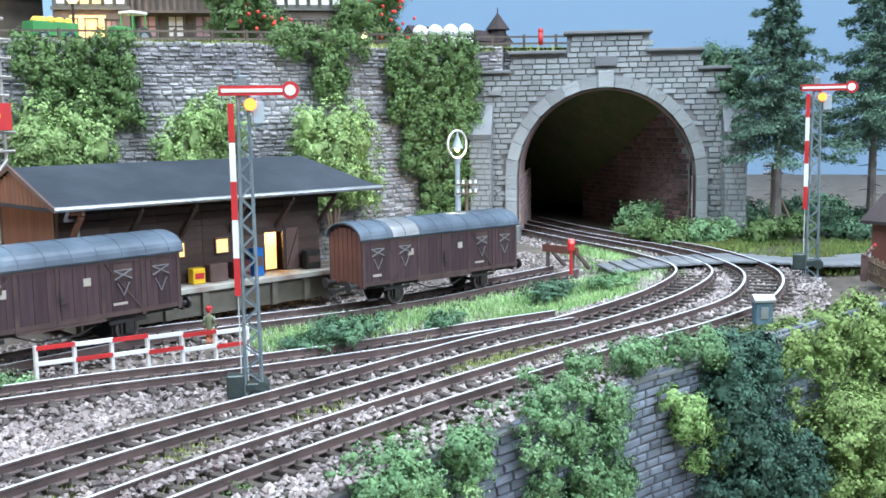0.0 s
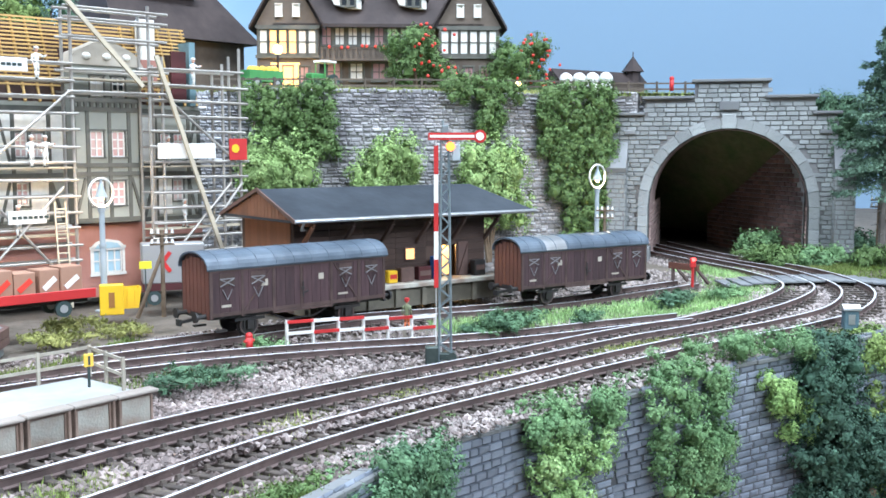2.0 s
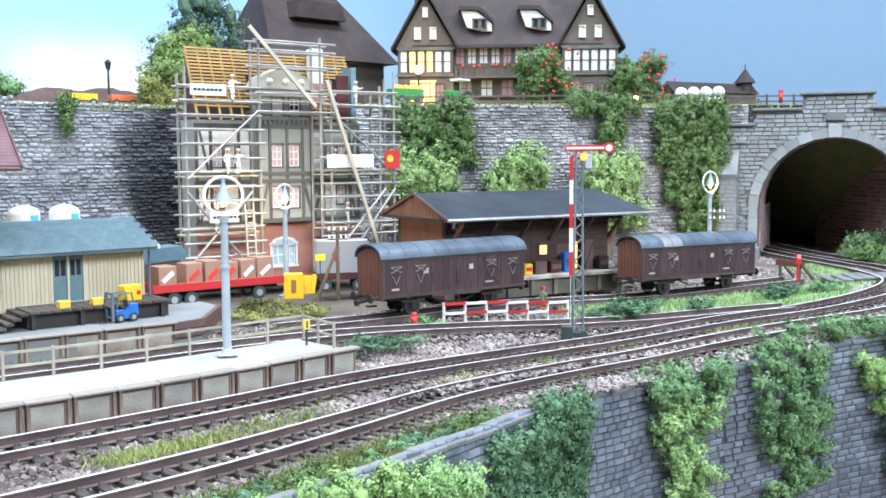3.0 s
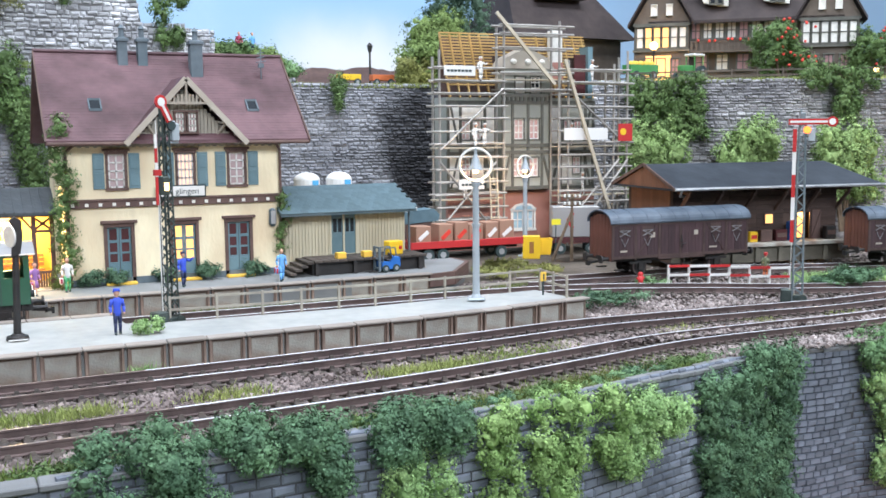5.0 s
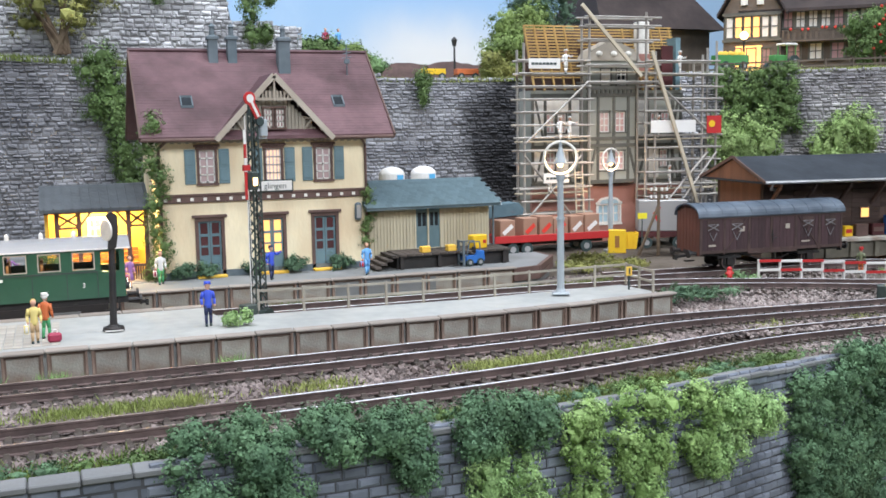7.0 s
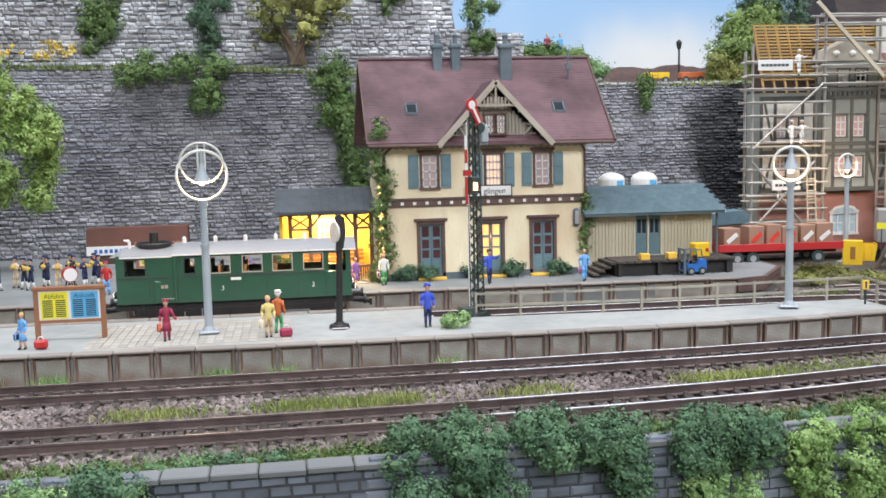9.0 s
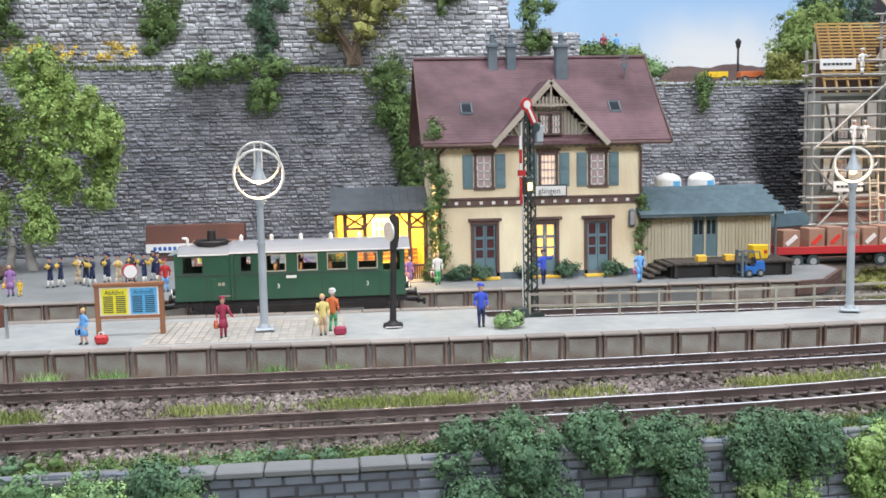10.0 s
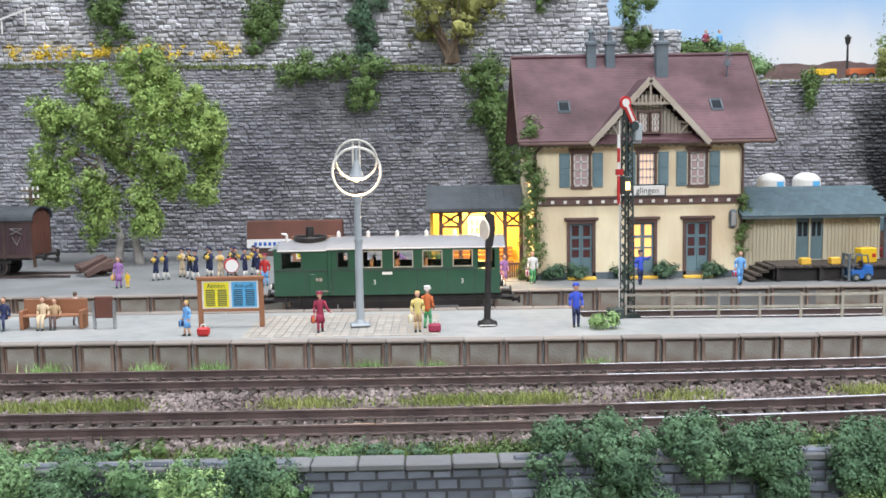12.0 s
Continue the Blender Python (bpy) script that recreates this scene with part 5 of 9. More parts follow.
def shelter():
    s = thing("waiting_shelter", 19, 562, 7.5, 0, "open timber waiting shelter with lit yellow back wall", "shelter")
    bm = bmesh.new()
    prism(bm, [(-8, 41), (20, 52), (32, 52), (32, 50), (20, 50), (-8, 39.4)], -28, 27, "x")
    r = part("roof", bm, M["tarpaper"], s)
    for i in range(12):
        bm = bmesh.new()
        bar(bm, (-26 + 4.7 * i, -8, 41.3), (-26 + 4.7 * i, 20, 52.3), .6, .5)
        part("roof_batten", bm, M["tarpaper"], r)
    part("back_wall", boxed(-24, 26, 28, 30, 0, 50), M["yellowwall"], s)
    part("end_wall", boxed(-26, -24, 4, 30, 0, 40), M["yellowwall"], s)
    part("floor_slab", boxed(-26, 27, -8, 30, -.1, .5), M["paver"], s)
    for x in (-20, -9, 16, 25):
        bm = bmesh.new()
        box(bm, x - 1.1, x + 1.1, -1, .9, 0, 40)
        part("post", bm, M["brownwood"], s)
    bm = bmesh.new()
    bar(bm, (-26, 0, 39), (27, 0, 39), 1.8, 1.8)
    part("beam", bm, M["brownwood"], s)
    for a, b in ((-20, -9), (16, 25)):
        for p, q, t in (((a, 0, 31), (b, 0, 38), 1.2), ((a, 0, 38), (b, 0, 31), 1.2), ((a, 0, 30.5), (b, 0, 30.5), 1.3), ((a, 0, 9), (b, 0, 9), 1.3)):
            bm = bmesh.new()
            bar(bm, p, q, t)
            part("railing_bar", bm, M["brownwood"], s)
        for k in range(6):
            x = a + 1.4 + (b - a - 2.8) * k / 5
            part("baluster", boxed(x - .45, x + .45, -.3, .3, 1, 9), M["brownwood"], s)
    for a, b in ((-9, -3), (16, 10)):
        bm = bmesh.new()
        bar(bm, (a, 0, 31), (b, 0, 38.5), 1.3)
        part("brace", bm, M["brownwood"], s)
    # the pane glows in place of the lamp's bright reflection
    window(s, 3, 17, 13, 16, 4, 3, "whitelens", "white", "white", 27.6, .6)
    bm = bmesh.new()
    for i in range(3):
        box(bm, -20, 22, 19 + 1.8 * i, 20.4 + 1.8 * i, 7, 7.7)
    for i in range(3):
        box(bm, -20, 22, 25 + .3 * i, 25.6 + .3 * i, 9 + 2.4 * i, 10.8 + 2.4 * i)
    k = thing("bench", 19, 562, 8, 0, "varnished wooden slatted bench against the shelter's wall", "bench")
    part("slats", bm, M["benchwood"], k)
    for x in (-17, 1, 19):
        bm = bmesh.new()
        box(bm, x - .5, x + .5, 19, 25, 0, 7)
        box(bm, x - .5, x + .5, 25, 26, 0, 15)
        part("leg", bm, M["benchwood"], k)
    point_lamp("shelter_lamp", (.020, .572, .042), .003, .2, (1, .74, .36))
    point_lamp("hall_lamp", (.112, .568, .030), .002, .006, (1, .65, .28))


shelter()


# ---- rolling stock ----
def wheelset(parent, x, r, mat="black", gauge=8.2):
    for s in (-1, 1):
        bm = bmesh.new()
        rod(bm, (x, s * gauge, r), (x, s * (gauge + 1.6), r), r, r, 20)
        rod(bm, (x, s * (gauge - .5), r - .0), (x, s * gauge, r), r + .55, r + .55, 20)
        w = part("wheel", bm, M[mat], parent)
        bm = bmesh.new()
        ring(bm, (x, s * (gauge + 1.65), r), r - .55, .3, (0, 1, 0), 20, 5)
        rod(bm, (x, s * (gauge + 1.5), r), (x, s * (gauge + 2.3), r), 1.0, .8, 10)
        part("tyre", bm, M["rail"], w)
    bm = bmesh.new()
    rod(bm, (x, -gauge, r), (x, gauge, r), .9)
    part("axle", bm, M[mat], parent)


def buffers(parent, x, s, z=11.5, mat="black"):
    for y in (-9.5, 9.5):
        bm = bmesh.new()
        rod(bm, (x, y, z), (x + s * 5, y, z), 1.2, 1.0, 10)
        rod(bm, (x + s * 5, y, z), (x + s * 6, y, z), 2.5, 2.5, 14)
        part("buffer", bm, M[mat], parent)
    bm = bmesh.new()
    bar(bm, (x, 0, z - 2), (x + s * 9, 0, z - 3), 2.4, 1.4)
    bar(bm, (x + s * 9, -2, z - 3), (x + s * 9, 2, z - 3), 1.2, 3)
    part("coupling", bm, M[mat], parent)


def railcar():
    c = thing("railcar", -27, 490, 0, 0, "green two-axle railcar with silver roof standing at the platform", "railcar")
    L, W, z0, z1 = 54, 14, 13.5, 36
    side = [(-50, -41, 26.8, 34), (-23.2, -18.6, 27.2, 34), (-11.2, -2.6, 27, 34.2), (3.6, 12.2, 27, 34.2), (17.6, 26.2, 27, 34.2), (32, 40.6, 27, 34.2), (43.6, 51.6, 25.5, 34.4)]
    bm = bmesh.new()
    wall_with_holes(bm, -L, L, -W, -W + 1, z0, z1, side)
    wall_with_holes(bm, -L, L, W - 1, W, z0, z1, side)
    for x in (-L, L - 1):
        for y0, y1, a, b in ((-13, 13, z0, 26), (-13, 13, 34.2, z1), (-13, -11.5, 26, 34.2), (-5.5, -4, 26, 34.2), (4, 5.5, 26, 34.2), (11.5, 13, 26, 34.2)):
            box(bm, x, x + 1, y0, y1, a, b)
    box(bm, 41.5, 42.3, -13, 13, z0, z1)
    box(bm, -38.5, -37.7, -13, 13, z0, z1)
    body = part("body", bm, M["green"], c)
    bm = bmesh.new()
    for y in (-W - .25, W + .05):
        box(bm, -L, 42, y, y + .2, 25.2, 25.9)
        for x in (-39, -26, -15, -.5, 14.5, 29, 42):
            box(bm, x - .18, x + .18, y, y + .2, z0, 25.2)
    part("panel_strip", bm, M["darkmetal"], body)
    bm = bmesh.new()
    box(bm, -28.2, -26.6, -W - 1.0, -W, z0, 35.5, bevel=.3)
    box(bm, -37, -34, -W - .5, -W, z0, 24, bevel=.2)
    part("door_pillar", bm, M["green"], body)
    for a, b, u, v in side[:6]:
        for y, yp in ((-W - .15, -W + .5), (W - .35, W - .7)):
            bm = bmesh.new()
            wall_with_holes(bm, a - .5, b + .5, y, y + .5, u - .5, v + .5, [(a, b, u, v)])
            f = part("window_frame", bm, M["bargewood" if b > -12 else "darkmetal"], body)
            g = part("pane", boxed(a, b, yp, yp + .2, u, v), M["pane"], f)
            g.visible_shadow = False
    # inside
    bm = bmesh.new()
    for x in (-8, 4, 18, 30):
        box(bm, x, x + 1.2, -12, -3, 14, 30)
        box(bm, x, x + 1.2, 3, 12, 14, 30)
    part("seat_row", bm, M["benchwood"], c)
    part("floor", boxed(-53, 53, -13, 13, 13.6, 14.4), M["brownwood"], c)
    # roof
    def arc(w, za, zb, n=11):
        return [(-w + 2 * w * i / n, za + (zb - za) * (1 - abs(2 * i / n - 1) ** 2.4)) for i in range(n + 1)]
    bm = bmesh.new()
    prism(bm, arc(15.2, 36.2, 40.2) + [(15.2, 35.6), (-15.2, 35.6)], -28.5, 56.5, "x")
    part("roof", bm, M["silver"], c)
    bm = bmesh.new()
    prism(bm, arc(14.8, 35.6, 38.8) + [(14.8, 35), (-14.8, 35)], -52, -28.6, "x")
    v = [bm.verts.new(p) for p in ((-52, -14.8, 35.6), (-58, -7, 34.8), (-58, 7, 34.8), (-52, 14.8, 35.6), (-52, 0, 38.8))]
    bm.faces.new((v[0], v[1], v[4])), bm.faces.new((v[1], v[2], v[4])), bm.faces.new((v[2], v[3], v[4])), bm.faces.new((v[3], v[2], v[1], v[0]))
    part("cab_roof", bm, M["silver"], c)
    for y in (-15.3, 15.3):
        bm = bmesh.new()
        bar(bm, (-28.5, y, 35.9), (56.5, y, 35.9), .35, .6)
        bar(bm, (-52, y * .975, 35.3), (-28.6, y * .975, 35.3), .35, .6)
        part("roof_edge", bm, M["white"], c)
    for x in (-24, -9.5, 4.6, 19, 33):
        bm = bmesh.new()
        rod(bm, (x, 0, 39.8), (x, 0, 42.2), 1.0, 1.0, 10)
        rod(bm, (x, 0, 42.2), (x, 0, 43.2), 1.0, .3, 10)
        part("roof_vent", bm, M["white"], c)
    bm = bmesh.new()
    rod(bm, (-38, 0, 38.2), (-38, 0, 40), 7.5, 8, 22)
    ring(bm, (-38, 0, 40.4), 7.6, .8, (0, 0, 1), 24, 6)
    rod(bm, (-38, 0, 40), (-38, 0, 45.5), 2.2, 2.0, 12)
    part("exhaust_cooler", bm, M["black"], c)
    bm = bmesh.new()
    rod(bm, (-49, -3, 37), (-49, -3, 42), .7)
    rod(bm, (-49, -3, 42), (-51.5, -3, 42.5), .8, .4)
    box(bm, -52.5, -48, 0, 4, 37.2, 38.8, bevel=.4)
    part("whistle_bell", bm, M["white"], c)
    # frame
    bm = bmesh.new()
    box(bm, -55, 55, -11.5, 11.5, 10.2, 13.5)
    for y in (-12, 11):
        box(bm, -46, 46, y, y + 1, 6.5, 10.2)
        for x in (-38, -26, 20, 32):
            bar(bm, (x, y + .5, 3.5), (x, y + .5, 11), 1.6, 1.6)
    box(bm, -12, 12, -8, 8, 4, 10)
    part("underframe", bm, M["black"], c)
    for x in (-32, 28):
        wheelset(c, x, 5.2)
    bm = bmesh.new()
    for y in (-12.8, 12.4):
        bar(bm, (-36, y, 6), (-16, y, 5), .7, .9)
        bar(bm, (-16, y, 5), (-16, y, 10), .7, .9)
        bar(bm, (-24, y, 4), (-24, y, 9), .6)
        bar(bm, (-27, y, 4.2), (-20, y, 4.2), .8)
        bar(bm, (22, y, 7), (34, y, 7), .8, 1.4)
    part("brake_gear", bm, M["zinc"], c)
    for x0 in (-49, 44):
        bm = bmesh.new()
        for z in (3, 7):
            box(bm, x0, x0 + 7, -14.6, -11, z, z + .7)
        for x in (x0, x0 + 6.4):
            box(bm, x, x + .6, -14.2, -13.6, 3, 13)
        part("footstep", bm, M["black"], c)
    for s in (-1, 1):
        buffers(c, s * 55, s, 11)
        for y in (-9, 9):
            bm = bmesh.new()
            rod(bm, (s * 54, y, 17.5), (s * 56, y, 17.5), 1.7, 1.7, 12)
            rod(bm, (s * 56, y, 17.5), (s * 56.2, y, 17.5), 1.3, 1.3, 12, mat=1)
            part("headlight", bm, [M["black"], M["whitelens"]], c)
    for x in (-6, 36):
        lettering("class_number", "3", 3.2, M["white"], c, x, -W - .1, 19.5)
    part("route_plate", boxed(-2.2, 2.6, -W - .35, -W, 23.2, 24.5), M["white"], c)
    bm = bmesh.new()
    for x in (-36, -34.2, -32.4):
        box(bm, x, x + 1.4, -W - .2, -W, 20.5, 22)
    for i in range(7):
        box(bm, -36 + 1.4 * i, -35 + 1.4 * i, -W - .2, -W, 15.3, 15.9)
    part("lettering_bar", bm, M["bargewood"], c)
    return c


railcar()


def wagon(x, y, z, rz, label, L=51.0, W=13.5, roofmat="wagonroof", patch=False, tail=False, name="goods_wagon", k=.9):
    c = thing(name, x, y, z, rz, label, "goods wagon", "goods wagons", scale=k)
    z0, z1 = 12.5, 33
    bm = bmesh.new()
    box(bm, -L + .5, L - .5, -W + .6, W - .6, z0, z1)
    n = 12
    prism(bm, [(-W + .6, z1)] + [((W - .6) * math.sin(a), z1 + 8 * math.cos(a) ** .8 if abs(math.cos(a)) > 1e-6 else z1) for a in np.linspace(-1.57, 1.57, n)][1:-1] + [(W - .6, z1)], -L + .5, L - .5, "x")
    body = part("body", bm, M["wagonred"], c)
    plank = finish("plank", boxed(-2.5, 2.5, -.6, .1, z0, z1 - .6, bevel=.1), M["wagonred"])
    count = int(2 * L / 5.1)
    for i in range(count):
        px = -L + 2.6 + (2 * L - 5.2) * i / (count - 1)
        shared("plank", plank, body, px, -W + .5, 0)
        shared("plank", plank, body, px, W - .5, 0, 180)
    endp = finish("end_plank", boxed(-.6, .1, -1.6, 1.6, z0, z1 + 5.6, bevel=.12), M["wagonend"])
    for i in range(7):
        py = -W + 2.3 + (2 * W - 4.6) * i / 6
        h = 1 - .10 * abs(i - 3) / 3
        for s in (-1, 1):
            o = shared("end_plank", endp, body, s * (L - .4), py, 0 if abs(i - 3) < 2 else -1.2 * (abs(i - 3) - 1), 0 if s < 0 else 180)
    bm = bmesh.new()
    for y in (-W - .25, W - .3):
        yc = y + .3
        for px in (-L + .7, -L + 17, -L * .33, -L * .02, L * .33, L - 17, L - .7):
            box(bm, px - .75, px + .75, y - .15, y + .6, z0 - 2, z1)
        bar(bm, (-L * .36, yc, z1 - 1), (-L + 18, yc, z0 + .5), 1.1, .6)
        bar(bm, (L * .36, yc, z1 - 1), (L - 18, yc, z0 + .5), 1.1, .6)
        box(bm, -L, L, y, y + .6, z0 - 1.2, z0 + .6)
        box(bm, -L, L, y, y + .6, z1 - 1, z1 + .2)
        box(bm, -L * .34, L * .34, y - .4, y + .2, z0 - 2.4, z0 - 1.4)
    part("bracing", bm, M["wagonframe"], body)
    for px in (-L + 9, -L * .5 + 0, L * .5, L - 9):
        for s in (-1, 1):
            bm = bmesh.new()
            yy = s * (W + .35)
            box(bm, px - 4, px + 4, *sorted((yy, yy - s * .5)), z1 - 7.5, z1 - 1.6)
            f = part("vent_shutter", bm, M["wagonframe"], body)
            bm = bmesh.new()
            yy += s * .2
            bar(bm, (px - 3.6, yy, z1 - 7.6), (px + 3.6, yy, z1 - 4.2), .4, .45)
            bar(bm, (px - 3.6, yy, z1 - 4.2), (px + 3.6, yy, z1 - 7.6), .4, .45)
            bar(bm, (px - 3.8, yy, z1 - 4.1), (px + 3.8, yy, z1 - 4.1), .3, .4)
            bar(bm, (px - 2.5, yy, z1 - 9), (px, yy, z1 - 14), .35, .3)
            bar(bm, (px + 2.5, yy, z1 - 9), (px, yy, z1 - 14), .35, .3)
            part("shutter_grille", bm, M["grille"], f)
    bm = bmesh.new()
    for y in (-W - .7, W + .4):
        box(bm, -1.2, .6, y, y + .3, z0 + 8, z0 + 9.2)
        bar(bm, (-.3, y, z0 + 4), (-.3, y, z0 + 12), .5)
        bar(bm, (-.3, y, z0 + 6), (3, y, z0 + 7), .5)
    part("door_latch", bm, M["black"], body)
    for px, w, h, pz in ((-L + 6, 5, 1.2, z0 + 3), (-L + 27, 4, 3.2, z1 - 9), (L - 30, 6, 1.0, z0 + 3), (L * .18, 3, 3, z0 + 12)):
        part("chalk_panel", boxed(px, px + w, -W - .28, -W - .12, pz, pz + h), M["bargewood"], body)
    # curved roof with canvas seams
    pts = [((W + 1.2) * math.sin(a), z1 - .2 + 8.6 * max(0, math.cos(a)) ** .8) for a in np.linspace(-1.5, 1.5, 17)]
    inner = [(p * .97, q - .8) for p, q in reversed(pts)]
    bm = bmesh.new()
    prism(bm, pts + inner, -L - 1.5, L + 1.5, "x")
    r = part("roof", bm, M[roofmat], c)
    bm = bmesh.new()
    for i in range(10):
        px = -L + 5 + (2 * L - 10) * i / 9
        for (a, b), (d, e) in zip(pts, pts[1:]):
            bar(bm, (px, a, b + .05), (px, d, e + .05), .5, .35)
    part("roof_seam", bm, M[roofmat], r)
    if patch:
        up = [(p * 1.006, q + .12) for p, q in pts]
        bm = bmesh.new()
        prism(bm, up + [(p, q - .1) for p, q in reversed(pts)], -L + 18, -L + 34, "x")
        part("roof_patch", bm, M["zinc"], r)
    bm = bmesh.new()
    box(bm, -L, L, -10.5, 10.5, 10, 12.5)
    for y in (-11, 10):
        box(bm, -L + 2, L - 2, y, y + 1, 9.6, 12.2)
        for s in (-1, 1):
            wx = s * L * .56
            bar(bm, (wx - 8, y + .5, 8.4), (wx + 8, y + .5, 8.4), 1.1, 1.5)
            box(bm, wx - 1.8, wx + 1.8, y - .8, y + 1.4, 3.6, 8)
            bar(bm, (wx - 3, y + .5, 4), (wx - 3, y + .5, 10), .7)
            bar(bm, (wx + 3, y + .5, 4), (wx + 3, y + .5, 10), .7)
        bar(bm, (-18, y + .5, 9.8), (-8, y + .5, 6), .6)
        bar(bm, (18, y + .5, 9.8), (8, y + .5, 6), .6)
        bar(bm, (-8, y + .5, 6), (8, y + .5, 6), .6)
        box(bm, -L + 3, -L + 9, y - 2.5, y, 4, 4.8)
    part("underframe", bm, M["black"], c)
    for s in (-1, 1):
        wheelset(c, s * L * .56, 5.2)
        buffers(c, s * L, s)
    if tail:
        for y in (-8, 8):
            bm = bmesh.new()
            box(bm, L - .2, L + 3, y - 2, y + 2, 28, 34, bevel=.3)
            rod(bm, (L + 3, y, 31), (L + 3.3, y, 31), 1.3, 1.3, 12, mat=1)
            part("tail_lamp", bm, [M["red"], M["redlens"]], c)
    return c


wagon(401, 502.5, 0, -4.2, "weathered brown boarded goods wagon with grey canvas roof", k=.97)
wagon(574, 461, -.5, -12, "brown boarded goods wagon with patched blue-grey roof and tail lamps", patch=True, tail=True, k=.92)
wagon(-296, 612.5, 9, -2, "dark red-brown goods wagon on the station's back track", roofmat="tarpaper", k=1.0)


def depot():
    d = thing("goods_shed", 417, 518, -1, -8.8, "brown boarded goods shed with wide anthracite roof", "shed")
    bm = bmesh.new()
    wall_with_holes(bm, 8, 137, 17, 19, 0, 50, [(57, 63, 25, 31), (79, 85, 25, 31), (106, 117, 13, 33)])
    box(bm, 8, 137, 76, 78, 0, 50)
    for x in (8, 135):
        prism(bm, [(19, 0), (76, 0), (76, 50), (42, 62), (19, 54)], x, x + 2, "x")
    # front boards darkened in colour for the roof's shade; end boards kept lighter
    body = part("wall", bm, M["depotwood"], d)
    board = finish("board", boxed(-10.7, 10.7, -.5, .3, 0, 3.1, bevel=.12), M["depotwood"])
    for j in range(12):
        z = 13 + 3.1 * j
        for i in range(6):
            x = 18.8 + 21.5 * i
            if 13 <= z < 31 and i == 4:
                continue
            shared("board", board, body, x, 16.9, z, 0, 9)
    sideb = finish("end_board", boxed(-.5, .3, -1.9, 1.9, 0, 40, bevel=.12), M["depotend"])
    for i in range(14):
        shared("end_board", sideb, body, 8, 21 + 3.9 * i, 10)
    for x in (60, 82):
        bm = bmesh.new()
        for a in ((x - 3.6, x - 3, 24.6, 31.6), (x + 3, x + 3.6, 24.6, 31.6), (x - 3.6, x + 3.6, 31, 31.8), (x - 3.6, x + 3.6, 24.4, 25)):
            box(bm, a[0], a[1], 15.0, 17, a[2], a[3])
        w = part("window", bm, M["brownwood"], d)
        part("pane", boxed(x - 3, x + 3, 15.4, 15.8, 25, 31), M["warm"], w)
    k = part("doorway", boxed(106, 117, 24, 25, 13, 33), M["warm"], d, "lit yellow interior behind the open door")
    bm = bmesh.new()
    box(bm, 117, 124, 15.6, 16.5, 13, 33)
    bar(bm, (117, 15.4, 14), (124, 15.4, 32), 1, .6)
    part("sliding_door", bm, M["brownwood"], d)
    # roof
    bm = bmesh.new()
    v = [bm.verts.new(p) for p in ((0, 0, 51), (163, 0, 51), (163, 88, 51), (0, 88, 51), (12, 42, 66), (146, 42, 66), (0, 42, 66), (0, 0, 49.6), (163, 0, 49.6), (163, 88, 49.6), (0, 88, 49.6))]
    for q in ((0, 1, 5, 6), (6, 5, 2, 3), (1, 2, 5), (0, 7, 8, 1), (1, 8, 9, 2), (2, 9, 10, 3), (3, 10, 7, 0), (7, 10, 9, 8)):
        bm.faces.new([v[i] for i in q])
    bm.verts.remove(v[4])
    r = part("roof", bm, M["depotroof"], d)
    bm = bmesh.new()
    rod(bm, (-.5, -1, 50.6), (163.5, -1, 50.6), 1.1, 1.1, 8)
    part("gutter", bm, M["zinc"], r)
    bm = bmesh.new()
    prism(bm, [(2, 50), (86, 50), (42, 64.6)], 1.2, 2.6, "x")
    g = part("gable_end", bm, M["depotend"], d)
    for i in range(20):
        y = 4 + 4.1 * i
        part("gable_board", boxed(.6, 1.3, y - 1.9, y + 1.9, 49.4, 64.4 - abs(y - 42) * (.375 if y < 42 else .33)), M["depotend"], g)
    for y in (-1, 89):
        bm = bmesh.new()
        bar(bm, (-.3, y, 50.4), (-.3, 42, 65.8), .9, 2)
        part("barge_board", bm, M["brownwood"], g)
    for i in range(6):
        x = 12 + 25 * i
        bm = bmesh.new()
        bar(bm, (x, 16.5, 34), (x, 3, 47), 1.6, 2)
        bar(bm, (x, 16.5, 47.5), (x, 1, 48.5), 1.4, 1.8)
        part("strut", bm, M["depotend" if i == 0 else "depotwood"], d)
    bm = bmesh.new()
    rod(bm, (5, -1, 50), (5, 2, 46), .7), rod(bm, (5, 2, 46), (16, 14, 45), .7), rod(bm, (16, 16, 45), (16, 16, 0), .7)
    part("downpipe", bm, M["zinc"], d)
    # ramp
    bm = bmesh.new()
    box(bm, 8, 140, 2, 17, 10.5, 13, bevel=.3)
    q = part("ramp_edge", bm, M["concrete"], d)
    # ramp wall and posts: the shadow below the edge is put into their colour
    part("ramp_wall", boxed(8, 139, 5, 17, 0, 10.4), M["rampwood"], d)
    for i in range(8):
        part("ramp_post", boxed(10 + 18 * i, 13 + 18 * i, 3, 6, 0, 10.4, bevel=.2), M["rampwood"], d)
    for nm, x, w, h, m, lab in (("drum", 66, 6, 7, "yellow", "yellow oil drum with red mark on the ramp"), ("chest", 76, 9, 8, "brownwood", "dark wooden chest on the shed ramp"), ("chest", 88, 9, 8, "redpane", "dark red chest on the shed ramp"), ("trunk", 97, 5, 13, "blue", "tall blue trunk beside the shed door"), ("hand_cart", 128, 8, 9, "black", "black hand cart on the shed ramp")):
        a = math.radians(-8.8)
        o = thing(nm, 417 + x * math.cos(a) - 11 * math.sin(a), 518 + x * math.sin(a) + 11 * math.cos(a), 12, -8.8, lab, nm.replace("_", " "))
        bm = bmesh.new()
        box(bm, -w / 2, w / 2, -2.5, 2.5, 0, h, bevel=.4)
